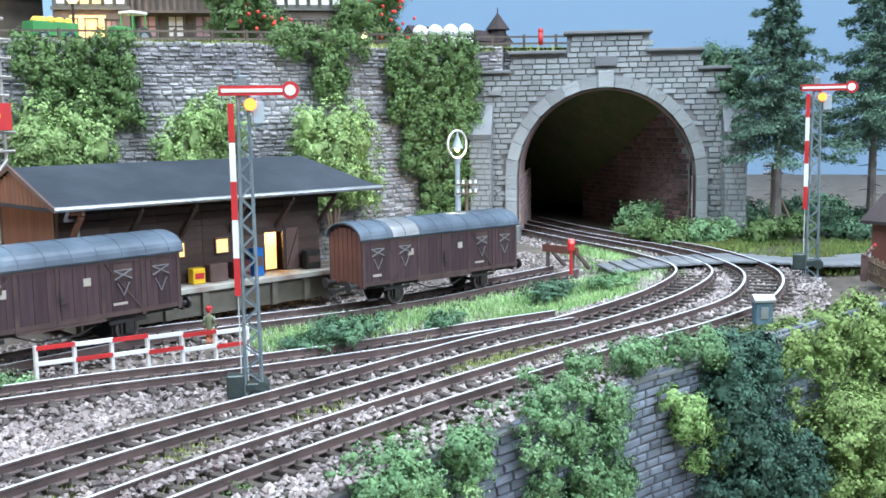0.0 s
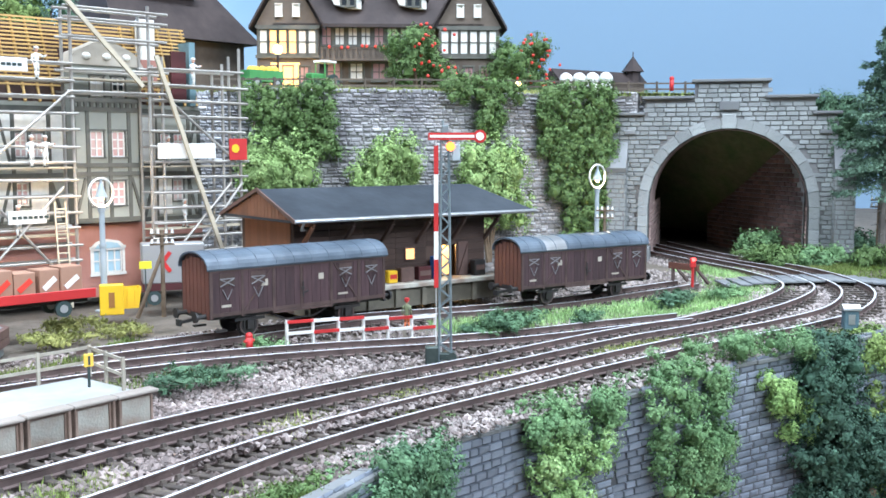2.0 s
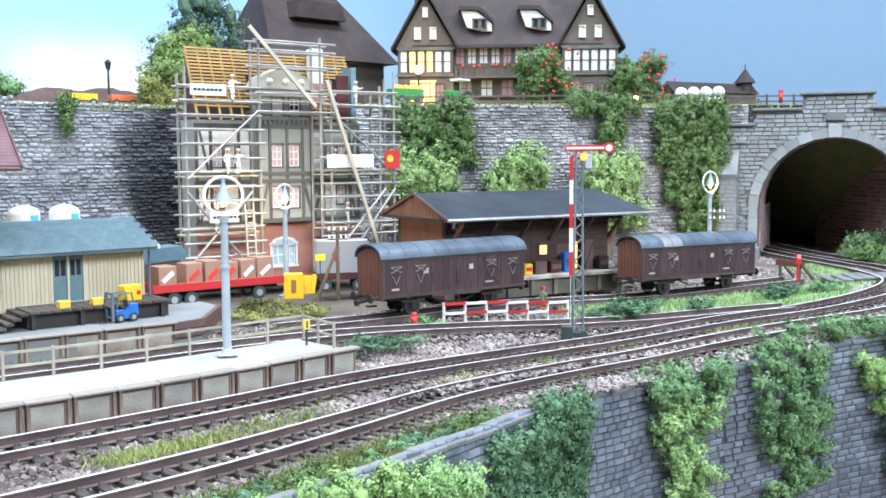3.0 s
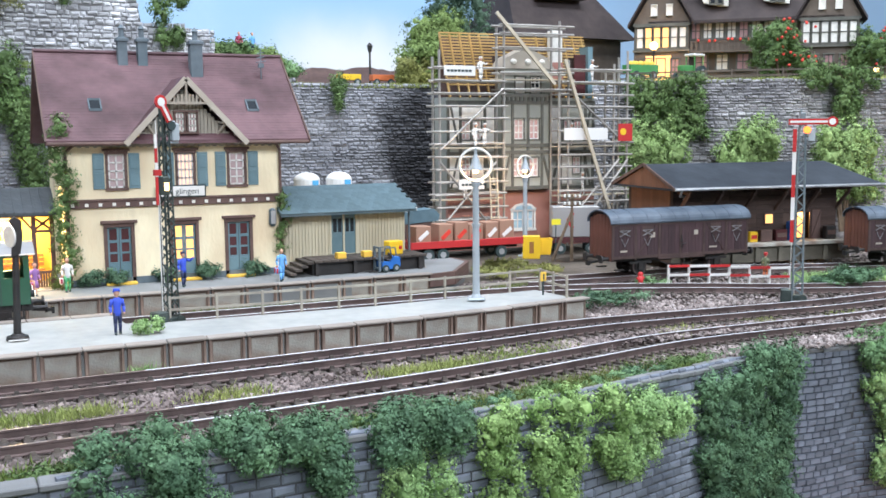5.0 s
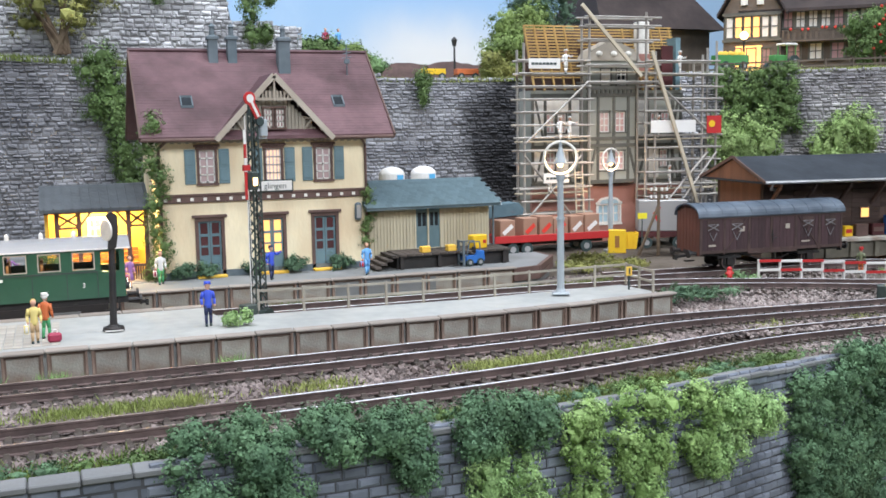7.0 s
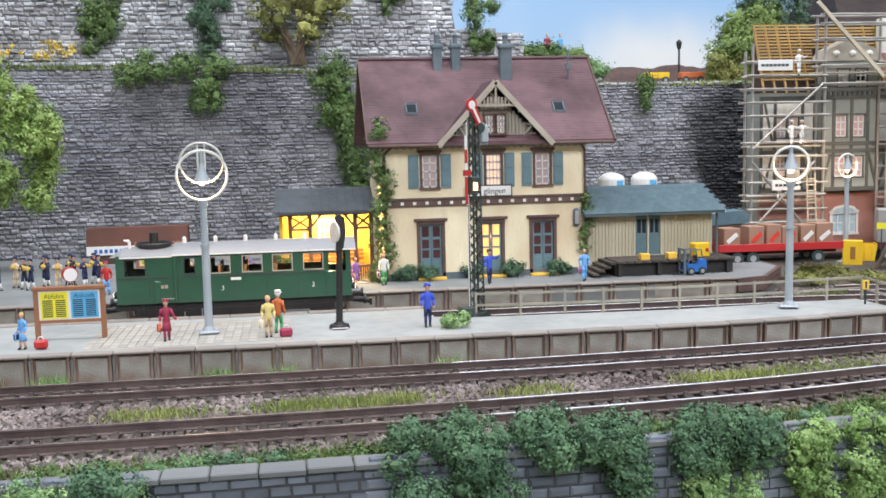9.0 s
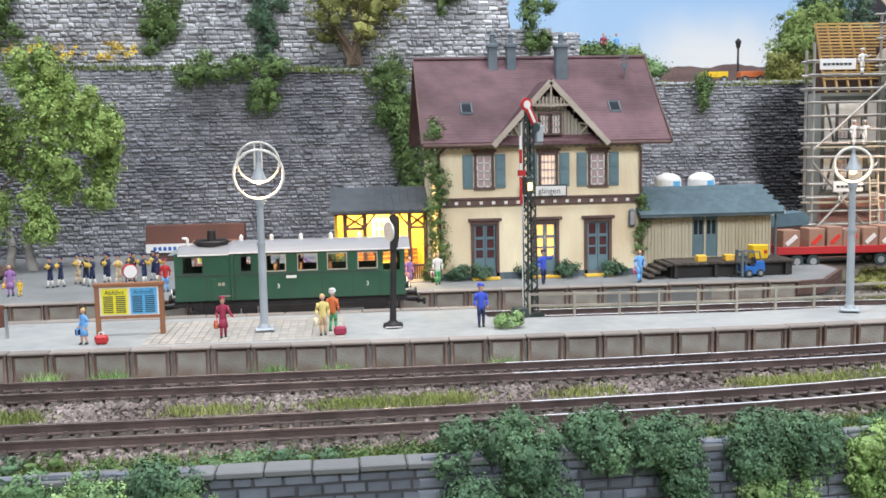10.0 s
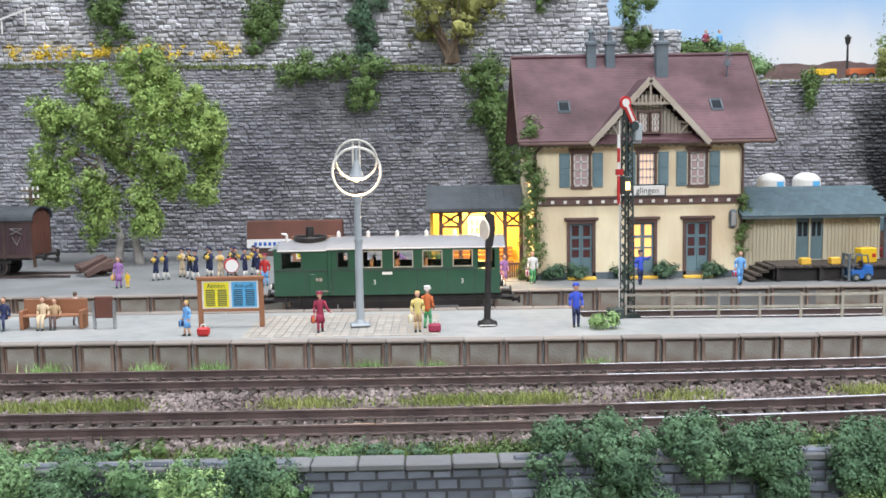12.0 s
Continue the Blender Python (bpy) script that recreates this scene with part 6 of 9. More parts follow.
        part("box", bm, M[m], o)
        bm = bmesh.new()
        box(bm, -w / 2 + .8, w / 2 - .8, -2.75, -2.4, h * .35, h * .7)
        part("mark", bm, M["red" if m == "yellow" else "brownwood"], o)
    point_lamp("shed_lamp", (.532, .520, .030), .002, .012, (1, .62, .2))
    return d


depot()


# ---- signals and lamps ----
def semaphore(x, y, z, h, rz, label, arm=0.0, arm_len=24.0, lens="orange", plate=True, slim=1.0, paint="lattice"):
    s = thing("semaphore_signal", x, y, z, rz, label, "signal", "signals")
    part("base_block", boxed(-4, 5, -3.5, 3.5, -1.5, 2.2, bevel=.4), M["signalgrey"], s)
    bm = bmesh.new()
    for a in (-1, 1):
        for b in (-1, 1):
            bar(bm, (a * 2.9 * slim, b * 2.4 * slim, 1), (a * 1.6 * slim, b * 1.4 * slim, h - 6), .8 * slim)
    n = int(h / 4.4)
    for i in range(n):
        z0, z1 = 3 + (h - 10) * i / n, 3 + (h - 10) * (i + 1) / n
        r0, r1 = slim * (2.8 - 1.2 * i / n), slim * (2.8 - 1.2 * (i + 1) / n)
        q = 1 if i % 2 else -1
        bar(bm, (-q * r0, -r0, z0), (q * r1, -r1, z1), .5)
        bar(bm, (-q * r0, r0, z0), (q * r1, r1, z1), .5)
        bar(bm, (-r0, -q * r0, z0), (-r1, q * r1, z1), .5)
        bar(bm, (r0, -q * r0, z0), (r1, q * r1, z1), .5)
    part("lattice_mast", bm, M[paint], s)
    bm = bmesh.new()
    box(bm, -1.5, 1.5, -1.5, 1.5, h - 7, h, bevel=.3)
    rod(bm, (-1, 0, h), (-1, 0, h + 2), .6)
    part("mast_head", bm, M[paint], s)
    piv = Vector((0, -2.6, h - 5))
    d = Vector((math.cos(radians(arm)), 0, math.sin(radians(arm))))
    up = Vector((-d.z, 0, d.x))
    def plate_at(u0, u1, w, y0, y1, off=0.0):
        bm = bmesh.new()
        v = [bm.verts.new(piv + d * u + up * (w * k + off) + Vector((0, yy, 0))) for u in (u0, u1) for k in (-.5, .5) for yy in (y0, y1)]
        for q in ((0, 1, 3, 2), (4, 6, 7, 5), (0, 4, 5, 1), (2, 3, 7, 6), (0, 2, 6, 4), (1, 5, 7, 3)):
            bm.faces.new([v[i] for i in q])
        return bm
    a0 = arm_len / 24
    blade = part("arm", plate_at(-7.5 * a0, 14.5 * a0, 3.2, -.35, .35), M["red"], s)
    part("arm_stripe", plate_at(-6.8 * a0, 13 * a0, 1.2, -.55, -.3), M["white"], blade)
    bm = bmesh.new()
    c = piv + d * 15.5 * a0
    rod(bm, c + Vector((0, -.4, 0)), c + Vector((0, .4, 0)), 2.9, 2.9, 20)
    disc = part("arm_disc", bm, M["red"], blade)
    bm = bmesh.new()
    rod(bm, c + Vector((0, -.6, 0)), c + Vector((0, -.35, 0)), 1.8, 1.8, 20)
    part("disc_spot", bm, M["white"], disc)
    bm = bmesh.new()
    box(bm, 3.0, 6.8, -2, 1.6, h - 16, h - 8.5, bevel=.4)
    box(bm, 1.5, 7.2, -.4, .4, h - 17, h - 16.2)
    rod(bm, (4.9, 0, h - 8.5), (4.9, 0, h - 7.3), 1, .6)
    lamp = part("lamp_house", bm, M["signalgrey"], s)
    bm = bmesh.new()
    rod(bm, (2.4, -2.6, h - 9.5), (2.4, -1.8, h - 9.5), 2.0, 2.0, 14)
    part("lens", bm, M[lens], lamp)
    if plate:
        k = 5
        for i in range(k):
            z0 = h * .36 + (h * .56) * i / k
            part("mast_plate", boxed(-5, -3, -2.2, -1.7, z0, z0 + h * .56 / k), M["red" if i % 2 == 0 else "white"], s)
    bm = bmesh.new()
    rod(bm, (-4, 0, 3), (-4, 0, h - 7), .25, .25, 5)
    rod(bm, (-1.5, 1, 3), (-4, 0, h - 7), .2, .2, 5)
    part("pull_wire", bm, M["white"], s)
    bm = bmesh.new()
    box(bm, -9, -3, -3, 3, 6, 14, bevel=.5)
    box(bm, -2.5, 3.5, -3.2, 3.2, 8, 11, bevel=.3)
    rod(bm, (3, -3.4, 9), (3, 3.4, 9), 2.4, 2.4, 14)
    part("drive_box", bm, M["darkmetal"], s)
    return s


semaphore(429.5, 423, -17, 114, -44, "lattice semaphore signal with level red arm beside the main track")
semaphore(711, 324, -1, 101, -70, "lattice semaphore signal with level red arm by the crossing")
sg = semaphore(81, 440, -2, 103, 25, "lattice semaphore signal standing at the platform's notch", 118, 9.5, "ink", False, .95, "darkmetal")
for i in range(5):
    part("mast_plate", boxed(-6.4, -5.2, -2.2, -1.7, 66 + 6 * i - (30 if i > 3 else 0), 72 + 6 * i - (30 if i > 3 else 0)), M["red" if i % 2 == 0 else "white"], sg)
bm = bmesh.new()
box(bm, -3.6, .2, -3, 1, 64, 72, bevel=.5)
part("lower_lamp", bm, M["darkmetal"], sg)
part("lower_lens", boxed(-2.8, -.8, -3.4, -2.9, 66, 69.4), M["amber"], sg)
part("red_flag_box", boxed(-7, -3.6, -2.4, -1.2, 72.5, 75), M["red"], sg)


def ring_lamp(x, y, z, rise, r, rz, label, double=False):
    """A mast with a ring round a bell-shaped lamp whose ring centre lies at rise."""
    s = thing("platform_lamp", x, y, z, rz, label, "street lamp", "ring lamps")
    bm = bmesh.new()
    box(bm, -4.2, 4.2, -3.2, 3.2, 0, 1.2, bevel=.5)
    rod(bm, (0, 0, 1.2), (0, 0, 3), 2.6, 1.9, 14)
    part("base", bm, M["signalgrey"], s)
    bm = bmesh.new()
    rod(bm, (0, 0, 2), (0, 0, rise * .55), 1.75, 1.6, 14)
    rod(bm, (0, 0, rise * .55), (0, 0, rise * .57), 2.0, 2.0, 14)
    rod(bm, (0, 0, rise * .57), (0, 0, rise - r), 1.5, 1.35, 14)
    rod(bm, (0, 0, rise - r - 3), (0, 0, rise - r), 1.7, 2.2, 14)
    part("pole", bm, M["signalgrey"], s)
    bm = bmesh.new()
    ring(bm, (0, 0, rise), r, .65, (0, 1, 0), 36, 7)
    if double:
        ring(bm, (0, 0, rise + r * .5), r * .85, .5, (.15, 1, .3), 36, 7)
        rod(bm, (-1.4, 0, rise - 2), (-1.4, 0, rise + r + 3.5), .45)
        rod(bm, (1.4, 0, rise - 2), (1.4, 0, rise + r + 3.5), .45)
    part("ring", bm, M["hidewhite"], s)
    bm = bmesh.new()
    rod(bm, (0, 0, rise + 1), (0, 0, rise + r), .9, .7, 10)
    rod(bm, (0, 0, rise - 2.4), (0, 0, rise - 1.6), 3.3, 3.1, 18)
    rod(bm, (0, 0, rise - 1.6), (0, 0, rise + 1.6), 3.0, 1.9, 18)
    rod(bm, (0, 0, rise + 1.6), (0, 0, rise + 3), 1.9, 1.5, 16)
    rod(bm, (0, 0, rise + 3), (0, 0, rise + 5), 1.5, .9, 16)
    bell = part("shade", bm, M["signalgrey"], s)
    bm = bmesh.new()
    ball(bm, (0, 0, rise - 2.6), 1.5, 12)
    part("bulb", bm, M["amber"], bell, smooth=True)
    point_lamp("bulb_lamp", (x * MM, y * MM, (z + rise - 5.5) * MM), .0016, .045, (1, .66, .32))
    return s


ring_lamp(-36, 425.5, 8, 66, 10.2, 8, "grey platform lamp with two white rings round its bell", True)
ring_lamp(220.6, 420, 8, 64.5, 7.6, -25, "grey platform lamp with a white ring round its bell")
ring_lamp(359, 609, 0, 63.5, 7.6, 9, "grey yard lamp with a white ring round its bell")
ring_lamp(672, 515, 2, 66, 8, -5, "grey yard lamp with a white ring before the ivy")


def platform_furniture():
    # clock post
    s = thing("clock_post", 18.5, 425, 7.8, 0, "black curved clock post with a white clock face", "clock")
    bm = bmesh.new()
    rod(bm, (0, 0, 0), (0, 0, 1.4), 4.4, 4.0, 22)
    rod(bm, (0, 0, 1.4), (0, 0, 2.4), 2.6, 2.0, 16)
    part("foot", bm, M["black"], s)
    part("foot_rim", boxed(-3.5, 3.5, -4.6, -4.0, .2, .6), M["white"], s)
    bm = bmesh.new()
    rod(bm, (0, 0, 2), (1, 0, 36), 1.5, 1.3, 12)
    prism(bm, [(-.6, 33), (2.6, 34), (3.8, 41), (3.6, 47), (1.2, 48.5), (-1, 47), (.6, 44), (1, 40), (-.4, 36)], -2.2, 2.2, "y")
    part("post", bm, M["black"], s)
    bm = bmesh.new()
    rod(bm, (-.6, -.9, 41), (-1.2, -1.2, 41), 4.3, 4.3, 22)
    part("clock_face", bm, M["hidewhite"], s)
    # departure boards
    for x, y, rz, k in ((-92, 429, 0, 1.0), (-77, 606, 0, 1.0)):
        b = thing("timetable_board", x, y, 7.7, rz, "wooden timetable board with yellow and blue posters", "board", "timetable boards", scale=k)
        for sx in (-13.2, 13.2):
            part("post", boxed(sx - 1, sx + 1, -.9, .9, 0, 21.5, bevel=.25), M["boardwood"], b)
        bm = bmesh.new()
        box(bm, -14.6, 14.6, -1.3, 1.3, 20.5, 22.2, bevel=.25)
        box(bm, -13, 13, -.8, .8, 7, 8.3)
        part("frame", bm, M["boardwood"], b)
        part("panel", boxed(-12.2, 12.2, -.5, .5, 8.2, 20.5), M["white"], b)
        for cx, m, word in ((-6, "posteryellow", "Abfahrt"), (6, "posterblue", "Ankunft")):
            q = part("poster", boxed(cx - 5.4, cx + 5.4, -.75, -.5, 8.9, 19.8), M[m], b)
            lettering("writing", word, 2.6, M["ink"], q, cx, -.8, 18.1)
            bm = bmesh.new()
            for i in range(9):
                for u in (-4.6, .5):
                    box(bm, cx + u, cx + u + 4, -.82, -.74, 9.6 + .82 * i, 10.05 + .82 * i)
            tagged(part("line_print", bm, M["ink"], q), kind="stuff")
    # bench and sign
    b = thing("bench", -171, 434, 7.6, 0, "brown wooden platform bench with a high back", "bench")
    bm = bmesh.new()
    for i in range(3):
        box(bm, -14, 14, -3 + 2 * i, -1.4 + 2 * i, 5.4, 6.2, bevel=.2)
    part("seat", bm, M["boardwood"], b)
    part("backrest", boxed(-14, 14, 3, 4, 6, 12.5, bevel=.3), M["boardwood"], b)
    for x in (-13, 13):
        part("leg", boxed(x - .8, x + .8, -3.2, 4.2, 0, 8.2, bevel=.3), M["boardwood"], b)
    b = thing("notice_stand", -148, 432, 7.6, 0, "small brown notice stand on grey legs", "sign")
    part("panel", boxed(-4, 4, -.6, .6, 4.5, 14, bevel=.4), M["wagonend"], b)
    for x in (-4.4, 4.4):
        part("leg", boxed(x - .5, x + .5, -.8, .8, 0, 12), M["zinc"], b)
    # kiosk-like long hut at the foot of the wall
    k = thing("notice_hut", -103, 700, 7.6, 0, "long low hut with brown roof and white fascia", "hut")
    bm = bmesh.new()
    prism(bm, [(-6, 12), (-4, 24), (8, 24), (10, 12)], -33, 33, "x")
    part("roof", bm, M["wagonend"], k)
    part("fascia", boxed(-33, 33, -6.6, -5.9, 6, 12), M["white"], k)
    part("body", boxed(-31, 31, -4, 9, 0, 12), M["brownwood"], k)
    bm = bmesh.new()
    for i in range(10):
        box(bm, -28 + 3.3 * i, -26 + 3.3 * i, -6.8, -6.6, 7.5, 10)
    part("lettering_line", bm, M["blue"], k)
    for i in range(3):
        q = thing("long_bench", -55 + 34 * i, 690, 7.6, 0, "low grey stone bench along the wall", "bench", "stone benches")
        part("seat", boxed(-14, 14, -3, 3, 6.5, 8.3, bevel=.3), M["slab"], q)
        for x in (-11, 11):
            part("leg", boxed(x - 1.5, x + 1.5, -2.5, 2.5, 0, 6.5), M["slab"], q)
    # railing along the platform's back
    path = [(264, 408), (266, 436), (173, 430.5), (120, 433), (80, 437)]
    r = thing("railing", 0, 0, 0, 0, "low brown-grey wooden railing along the platform", "railing")
    pts = []
    for (x0, y0), (x1, y1) in zip(path, path[1:]):
        n = max(1, round(math.hypot(x1 - x0, y1 - y0) / 17))
        pts += [(x0 + (x1 - x0) * i / n, y0 + (y1 - y0) * i / n) for i in range(n)]
    pts.append(path[-1])
    for x, y in pts:
        part("post", boxed(x - .5, x + .5, y - .5, y + .5, 7.3, 18.5), M["greyboard"], r)
    for z in (12.5, 17.6):
        for a, b in zip(pts, pts[1:]):
            bm = bmesh.new()
            bar(bm, (*a, z), (*b, z), .6, 1.0)
            part("rail", bm, M["greyboard"], r)
    q = thing("shunting_sign", 258, 420, 7.6, 0, "small orange shunting sign with black mark", "sign", scale=.75)
    part("plate", boxed(-2.2, 2.2, -.5, .5, 9, 15, bevel=.4), M["yellowwall"], q)
    part("mark", boxed(-.5, .5, -.7, -.5, 10, 14), M["ink"], q)
    part("post", boxed(-.5, .5, -.3, .5, 0, 10), M["ink"], q)


platform_furniture()


# ---- painted figures, each one plain mesh ----
def oval(bm, rows, n=12, mat=0):
    """A rounded body through oval rings (x, y, z, rx, ry), closed at both ends."""
    rings = [[bm.verts.new((x + rx * math.cos(6.2832 * i / n), y + ry * math.sin(6.2832 * i / n), z)) for i in range(n)] for x, y, z, rx, ry in rows]
    for lo, hi in zip(rings, rings[1:]):
        for i in range(n):
            bm.faces.new((lo[i], lo[(i + 1) % n], hi[(i + 1) % n], hi[i])).material_index = mat
    for k in (rings[0], rings[-1]):
        bm.faces.new(k).material_index = mat


def figure(x, y, z, rz, coat, legs, hat, label, h=18.5, bag=None, skirt=False, arm=0.0, sit=False, hair="bark", spats=False, brass=False):
    bm = bmesh.new()
    step = .4 + .9 * (abs(x * 7 + y * 3) % 1.9)
    if sit:
        for s in (-1, 1):
            rod(bm, (s * .9, 0, 6.6), (s * 1.1, -4, 6.3), 1.1, .95, 8, 1)
            rod(bm, (s * 1.1, -4, 6.5), (s * 1.1, -4.4, .8), .9, .6, 8, 1)
            oval(bm, [(s * 1.1, -4.9, 0, .65, 1.3), (s * 1.1, -4.8, .6, .6, 1.15), (s * 1.1, -4.5, .9, .4, .6)], 8, 3)
        b = 5.8
    else:
        for s in (-1, 1):
            foot = Vector((s * 1.05, s * step, .5))
            knee = Vector((s * 1.0, s * step * .35 - .4, 4.7))
            rod(bm, foot, knee, .55, .8, 8, 6 if spats else 1)
            rod(bm, knee, (s * .8, 0, 9), .8, 1.1, 8, 1)
            oval(bm, [(foot.x, foot.y - .6, 0, .6, 1.3), (foot.x, foot.y - .5, .6, .55, 1.1), (foot.x, foot.y - .1, 1, .4, .5)], 8, 3)
        b = 8.8
        if skirt:
            oval(bm, [(0, 0, 4.6, 2.35, 1.9), (0, 0, 7, 2.0, 1.6), (0, 0, 9.6, 1.5, 1.15)], 12, 0)
    oval(bm, [(0, 0, b - .8, 1.75, 1.3), (0, 0, b + .6, 1.7, 1.3), (0, 0, b + 2.4, 1.45, 1.1), (0, -.1, b + 4.6, 1.9, 1.35), (0, 0, b + 6, 2.05, 1.15), (0, 0, b + 6.7, 1.5, .9), (0, 0, b + 7.1, .75, .7)], 12, 0)
    for s in (-1, 1):
        raised = s > 0 and arm
        e = Vector((s * 3.5, -1.8, b + 3.4 + arm)) if raised else Vector((s * 2.75, .5, b + 3.1))
        k = Vector((s * 4.9, -3.4, b + 3.2 + 2 * arm)) if raised else Vector((s * 2.7, -.9, b + .3))
        if brass:
            e, k = Vector((s * 2.9, -.9, b + 3.2)), Vector((s * 1.2, -2.8, b + 4.6))
        rod(bm, (s * 1.95, 0, b + 6.1), e, .8, .68, 8, 0)
        rod(bm, e, k, .68, .5, 8, 0)
        ball(bm, k, .58, 8, mat=2)
    rod(bm, (0, 0, b + 6.8), (0, -.1, b + 7.9), .6, .6, 8, 2)
    ball(bm, (0, -.2, b + 8.9), 1.2, 12, 1.2, mat=2)
    ball(bm, (0, .2, b + 9.3), 1.25, 12, 1.05, mat=4)
    if hat:
        rod(bm, (0, -.4, b + 9.6), (0, -.3, b + 9.85), 1.75, 1.6, 14, 4)
        rod(bm, (0, 0, b + 9.8), (0, .1, b + 10.9), 1.25, 1.45, 14, 4)
    if brass:
        rod(bm, (0, -2.2, b + 6.6), (1.2, -3.4, b + 3.2), .45, .6, 8, 5)
        rod(bm, (1.2, -3.4, b + 3.2), (2.2, -3.8, b + 5.6), .6, 1.7, 12, 5)
    elif bag:
        box(bm, -4.4, -2.4, -2.6, .8, b - 4.2, b - .6, bevel=.4, mat=5)
        ring(bm, (-3.2, -.9, b - .5), .7, .16, (1, 0, 0), 10, 4, 5)
    me = finish("figurine", bm, [M.get(coat) or paint(coat), M.get(legs) or paint(legs), M["skin"], M["ink"], M.get(hat or hair) or paint(hat or hair), M.get(bag or "ink") or paint(bag or "ink"), M["hidewhite"]], True)
    ob = new("figurine", me)
    ob.location, ob.rotation_euler, ob.scale = (x * MM, y * MM, z * MM), (0, 0, radians(rz)), (h / 19.6, h / 19.6, h / 19.6)
    return tagged(ob, label, "figurine", "painted miniature figures")


PAINTS = {"royal": (.05, .10, .62), "navy": (.02, .03, .09), "black_coat": (.018, .018, .022), "crimson": (.33, .03, .07), "sky_blue": (.16, .42, .80), "lemon": (.75, .62, .22), "tan": (.52, .36, .20), "rust": (.62, .16, .05),
          "olive": (.16, .18, .10), "lilac": (.32, .16, .40), "leafgreen": (.08, .38, .16), "slategrey": (.16, .17, .19), "sandal": (.70, .55, .36), "blond": (.60, .42, .12), "brass": (.62, .42, .08)}


def paint(name):
    if name not in M:
        M[name] = material("paint_" + name, PAINTS[name], scale=300, var=.12, rough=.6, bump=.05)
    return M[name]


def crowd():
    p, q = 7.7, 7.5
    figure(55.7, 418, p, 0, "royal", "navy", "royal", "painted railwayman in blue uniform and cap on the platform")
    figure(-52, 415.5, p, 10, "crimson", "crimson", "crimson", "painted woman in dark red coat and hat", 17, "rust", True, -1)
    figure(-11, 412, p, 5, "lemon", "tan", None, "painted traveller in pale coat with red suitcase", 17.5, "hidewhite", hair="blond")
    figure(-7, 420, p, 160, "rust", "leafgreen", "white", "painted man in orange jacket seen from behind", 18)
    figure(-107, 412, p, -40, "sky_blue", "skin", None, "painted girl in blue dress with black satchel", 15, "navy", True, hair="blond")
    figure(-192, 433, p, 0, "navy", "navy", None, "seated painted man in dark suit", 17, sit=True)
    figure(-175, 433, p, 0, "sandal", "sandal", None, "seated painted man in cream suit", 17, sit=True)
    figure(-170, 433.5, p, 0, "tan", "brownwood", None, "seated painted woman in beige coat", 16, sit=True)
    figure(-164, 442, p, 180, "white", "slategrey", None, "painted figure in white shirt behind the bench", 15)
    figure(106, 536, q, 10, "royal", "navy", "navy", "painted station master with raised arm by the signal", 18.5, arm=2.2)
    figure(158, 530, q, 0, "sky_blue", "sky_blue", None, "painted man in light blue overalls with red case", 18, "red")
    figure(49, 546, q, 0, "white", "leafgreen", None, "painted man in white coat with dark red case", 18, "crimson")
    figure(33, 541, q, 30, "lilac", "skin", None, "painted woman in purple dress with red handbag", 17, "red", True)
    figure(-181, 555, q, 0, "lilac", "lilac", None, "painted mother in purple coat with yellow bag", 17.5, "yellow", True)
    figure(-175.5, 553, q, 0, "yellow", "yellow", None, "small painted child in yellow", 9.5)
    figure(-54, 546, q, 0, "white", "hidewhite", None, "painted woman in white coat with red bag", 17.5, "red", True)
    figure(-26, 575, q, 20, "lilac", "navy", None, "painted man in purple jacket standing alone", 17.5, arm=.5)
    figure(-99, 553, q, 0, "red", "sky_blue", "crimson", "painted man in red shirt and blue trousers", 18, "leafgreen")
    rng = random.Random(4)
    spots = [(-168, 583), (-163, 586), (-150, 590), (-145, 584), (-138, 592), (-131, 586), (-124, 594), (-117, 588), (-110, 592), (-156, 596), (-141, 600), (-127, 601), (-114, 602)]
    for i, (x, y) in enumerate(spots):
        pale = i in (5, 9)
        figure(x, y, q, rng.uniform(-55, 55), "sandal" if pale else ("navy", "navy", "black_coat", "navy")[i % 4], "sandal" if pale else "navy", "navy", "painted bandsman in pale clothes with a brass horn" if pale else "painted bandsman in dark uniform and white spats with brass horn", 17.5, "brass", spats=not pale, brass=True)
    d = thing("bass_drum", -124, 583, q, 20, "red and white bass drum of the brass band", "drum")
    bm = bmesh.new()
    rod(bm, (0, -2, 8), (0, 2, 8), 4.2, 4.2, 20)
    part("shell", bm, M["red"], d)
    bm = bmesh.new()
    rod(bm, (0, -2.3, 8), (0, -2.02, 8), 3.7, 3.7, 20)
    part("drum_head", bm, M["white"], d)
    for sx in (-2.6, 2.6):
        bm = bmesh.new()
        rod(bm, (sx, 0, 0), (sx * .7, 0, 5.2), .4, .4, 6)
        part("stand_leg", bm, M["black"], d)
    figure(450, 470, -4, 120, "olive", "rust", "red", "painted worker with red helmet by the fence", 16)
    # bags on the ground
    for x, y, c1, lab in ((-100, 411, "red", "red and white round travelling bag on the platform"), (-4, 411, "crimson", "dark red suitcase on the platform")):
        b = thing("travel_bag", x, y, 7.7, 0, lab, "bag", "bags")
        bm = bmesh.new()
        box(bm, -2.6, 2.6, -1.5, 1.5, 0, 3.6, bevel=.8)
        part("case", bm, M.get(c1) or paint(c1), b)
        bm = bmesh.new()
        ring(bm, (0, 0, 3.8), 1.0, .25, (0, 1, 0), 14, 5)
        part("handle", bm, M["white"], b)


crowd()


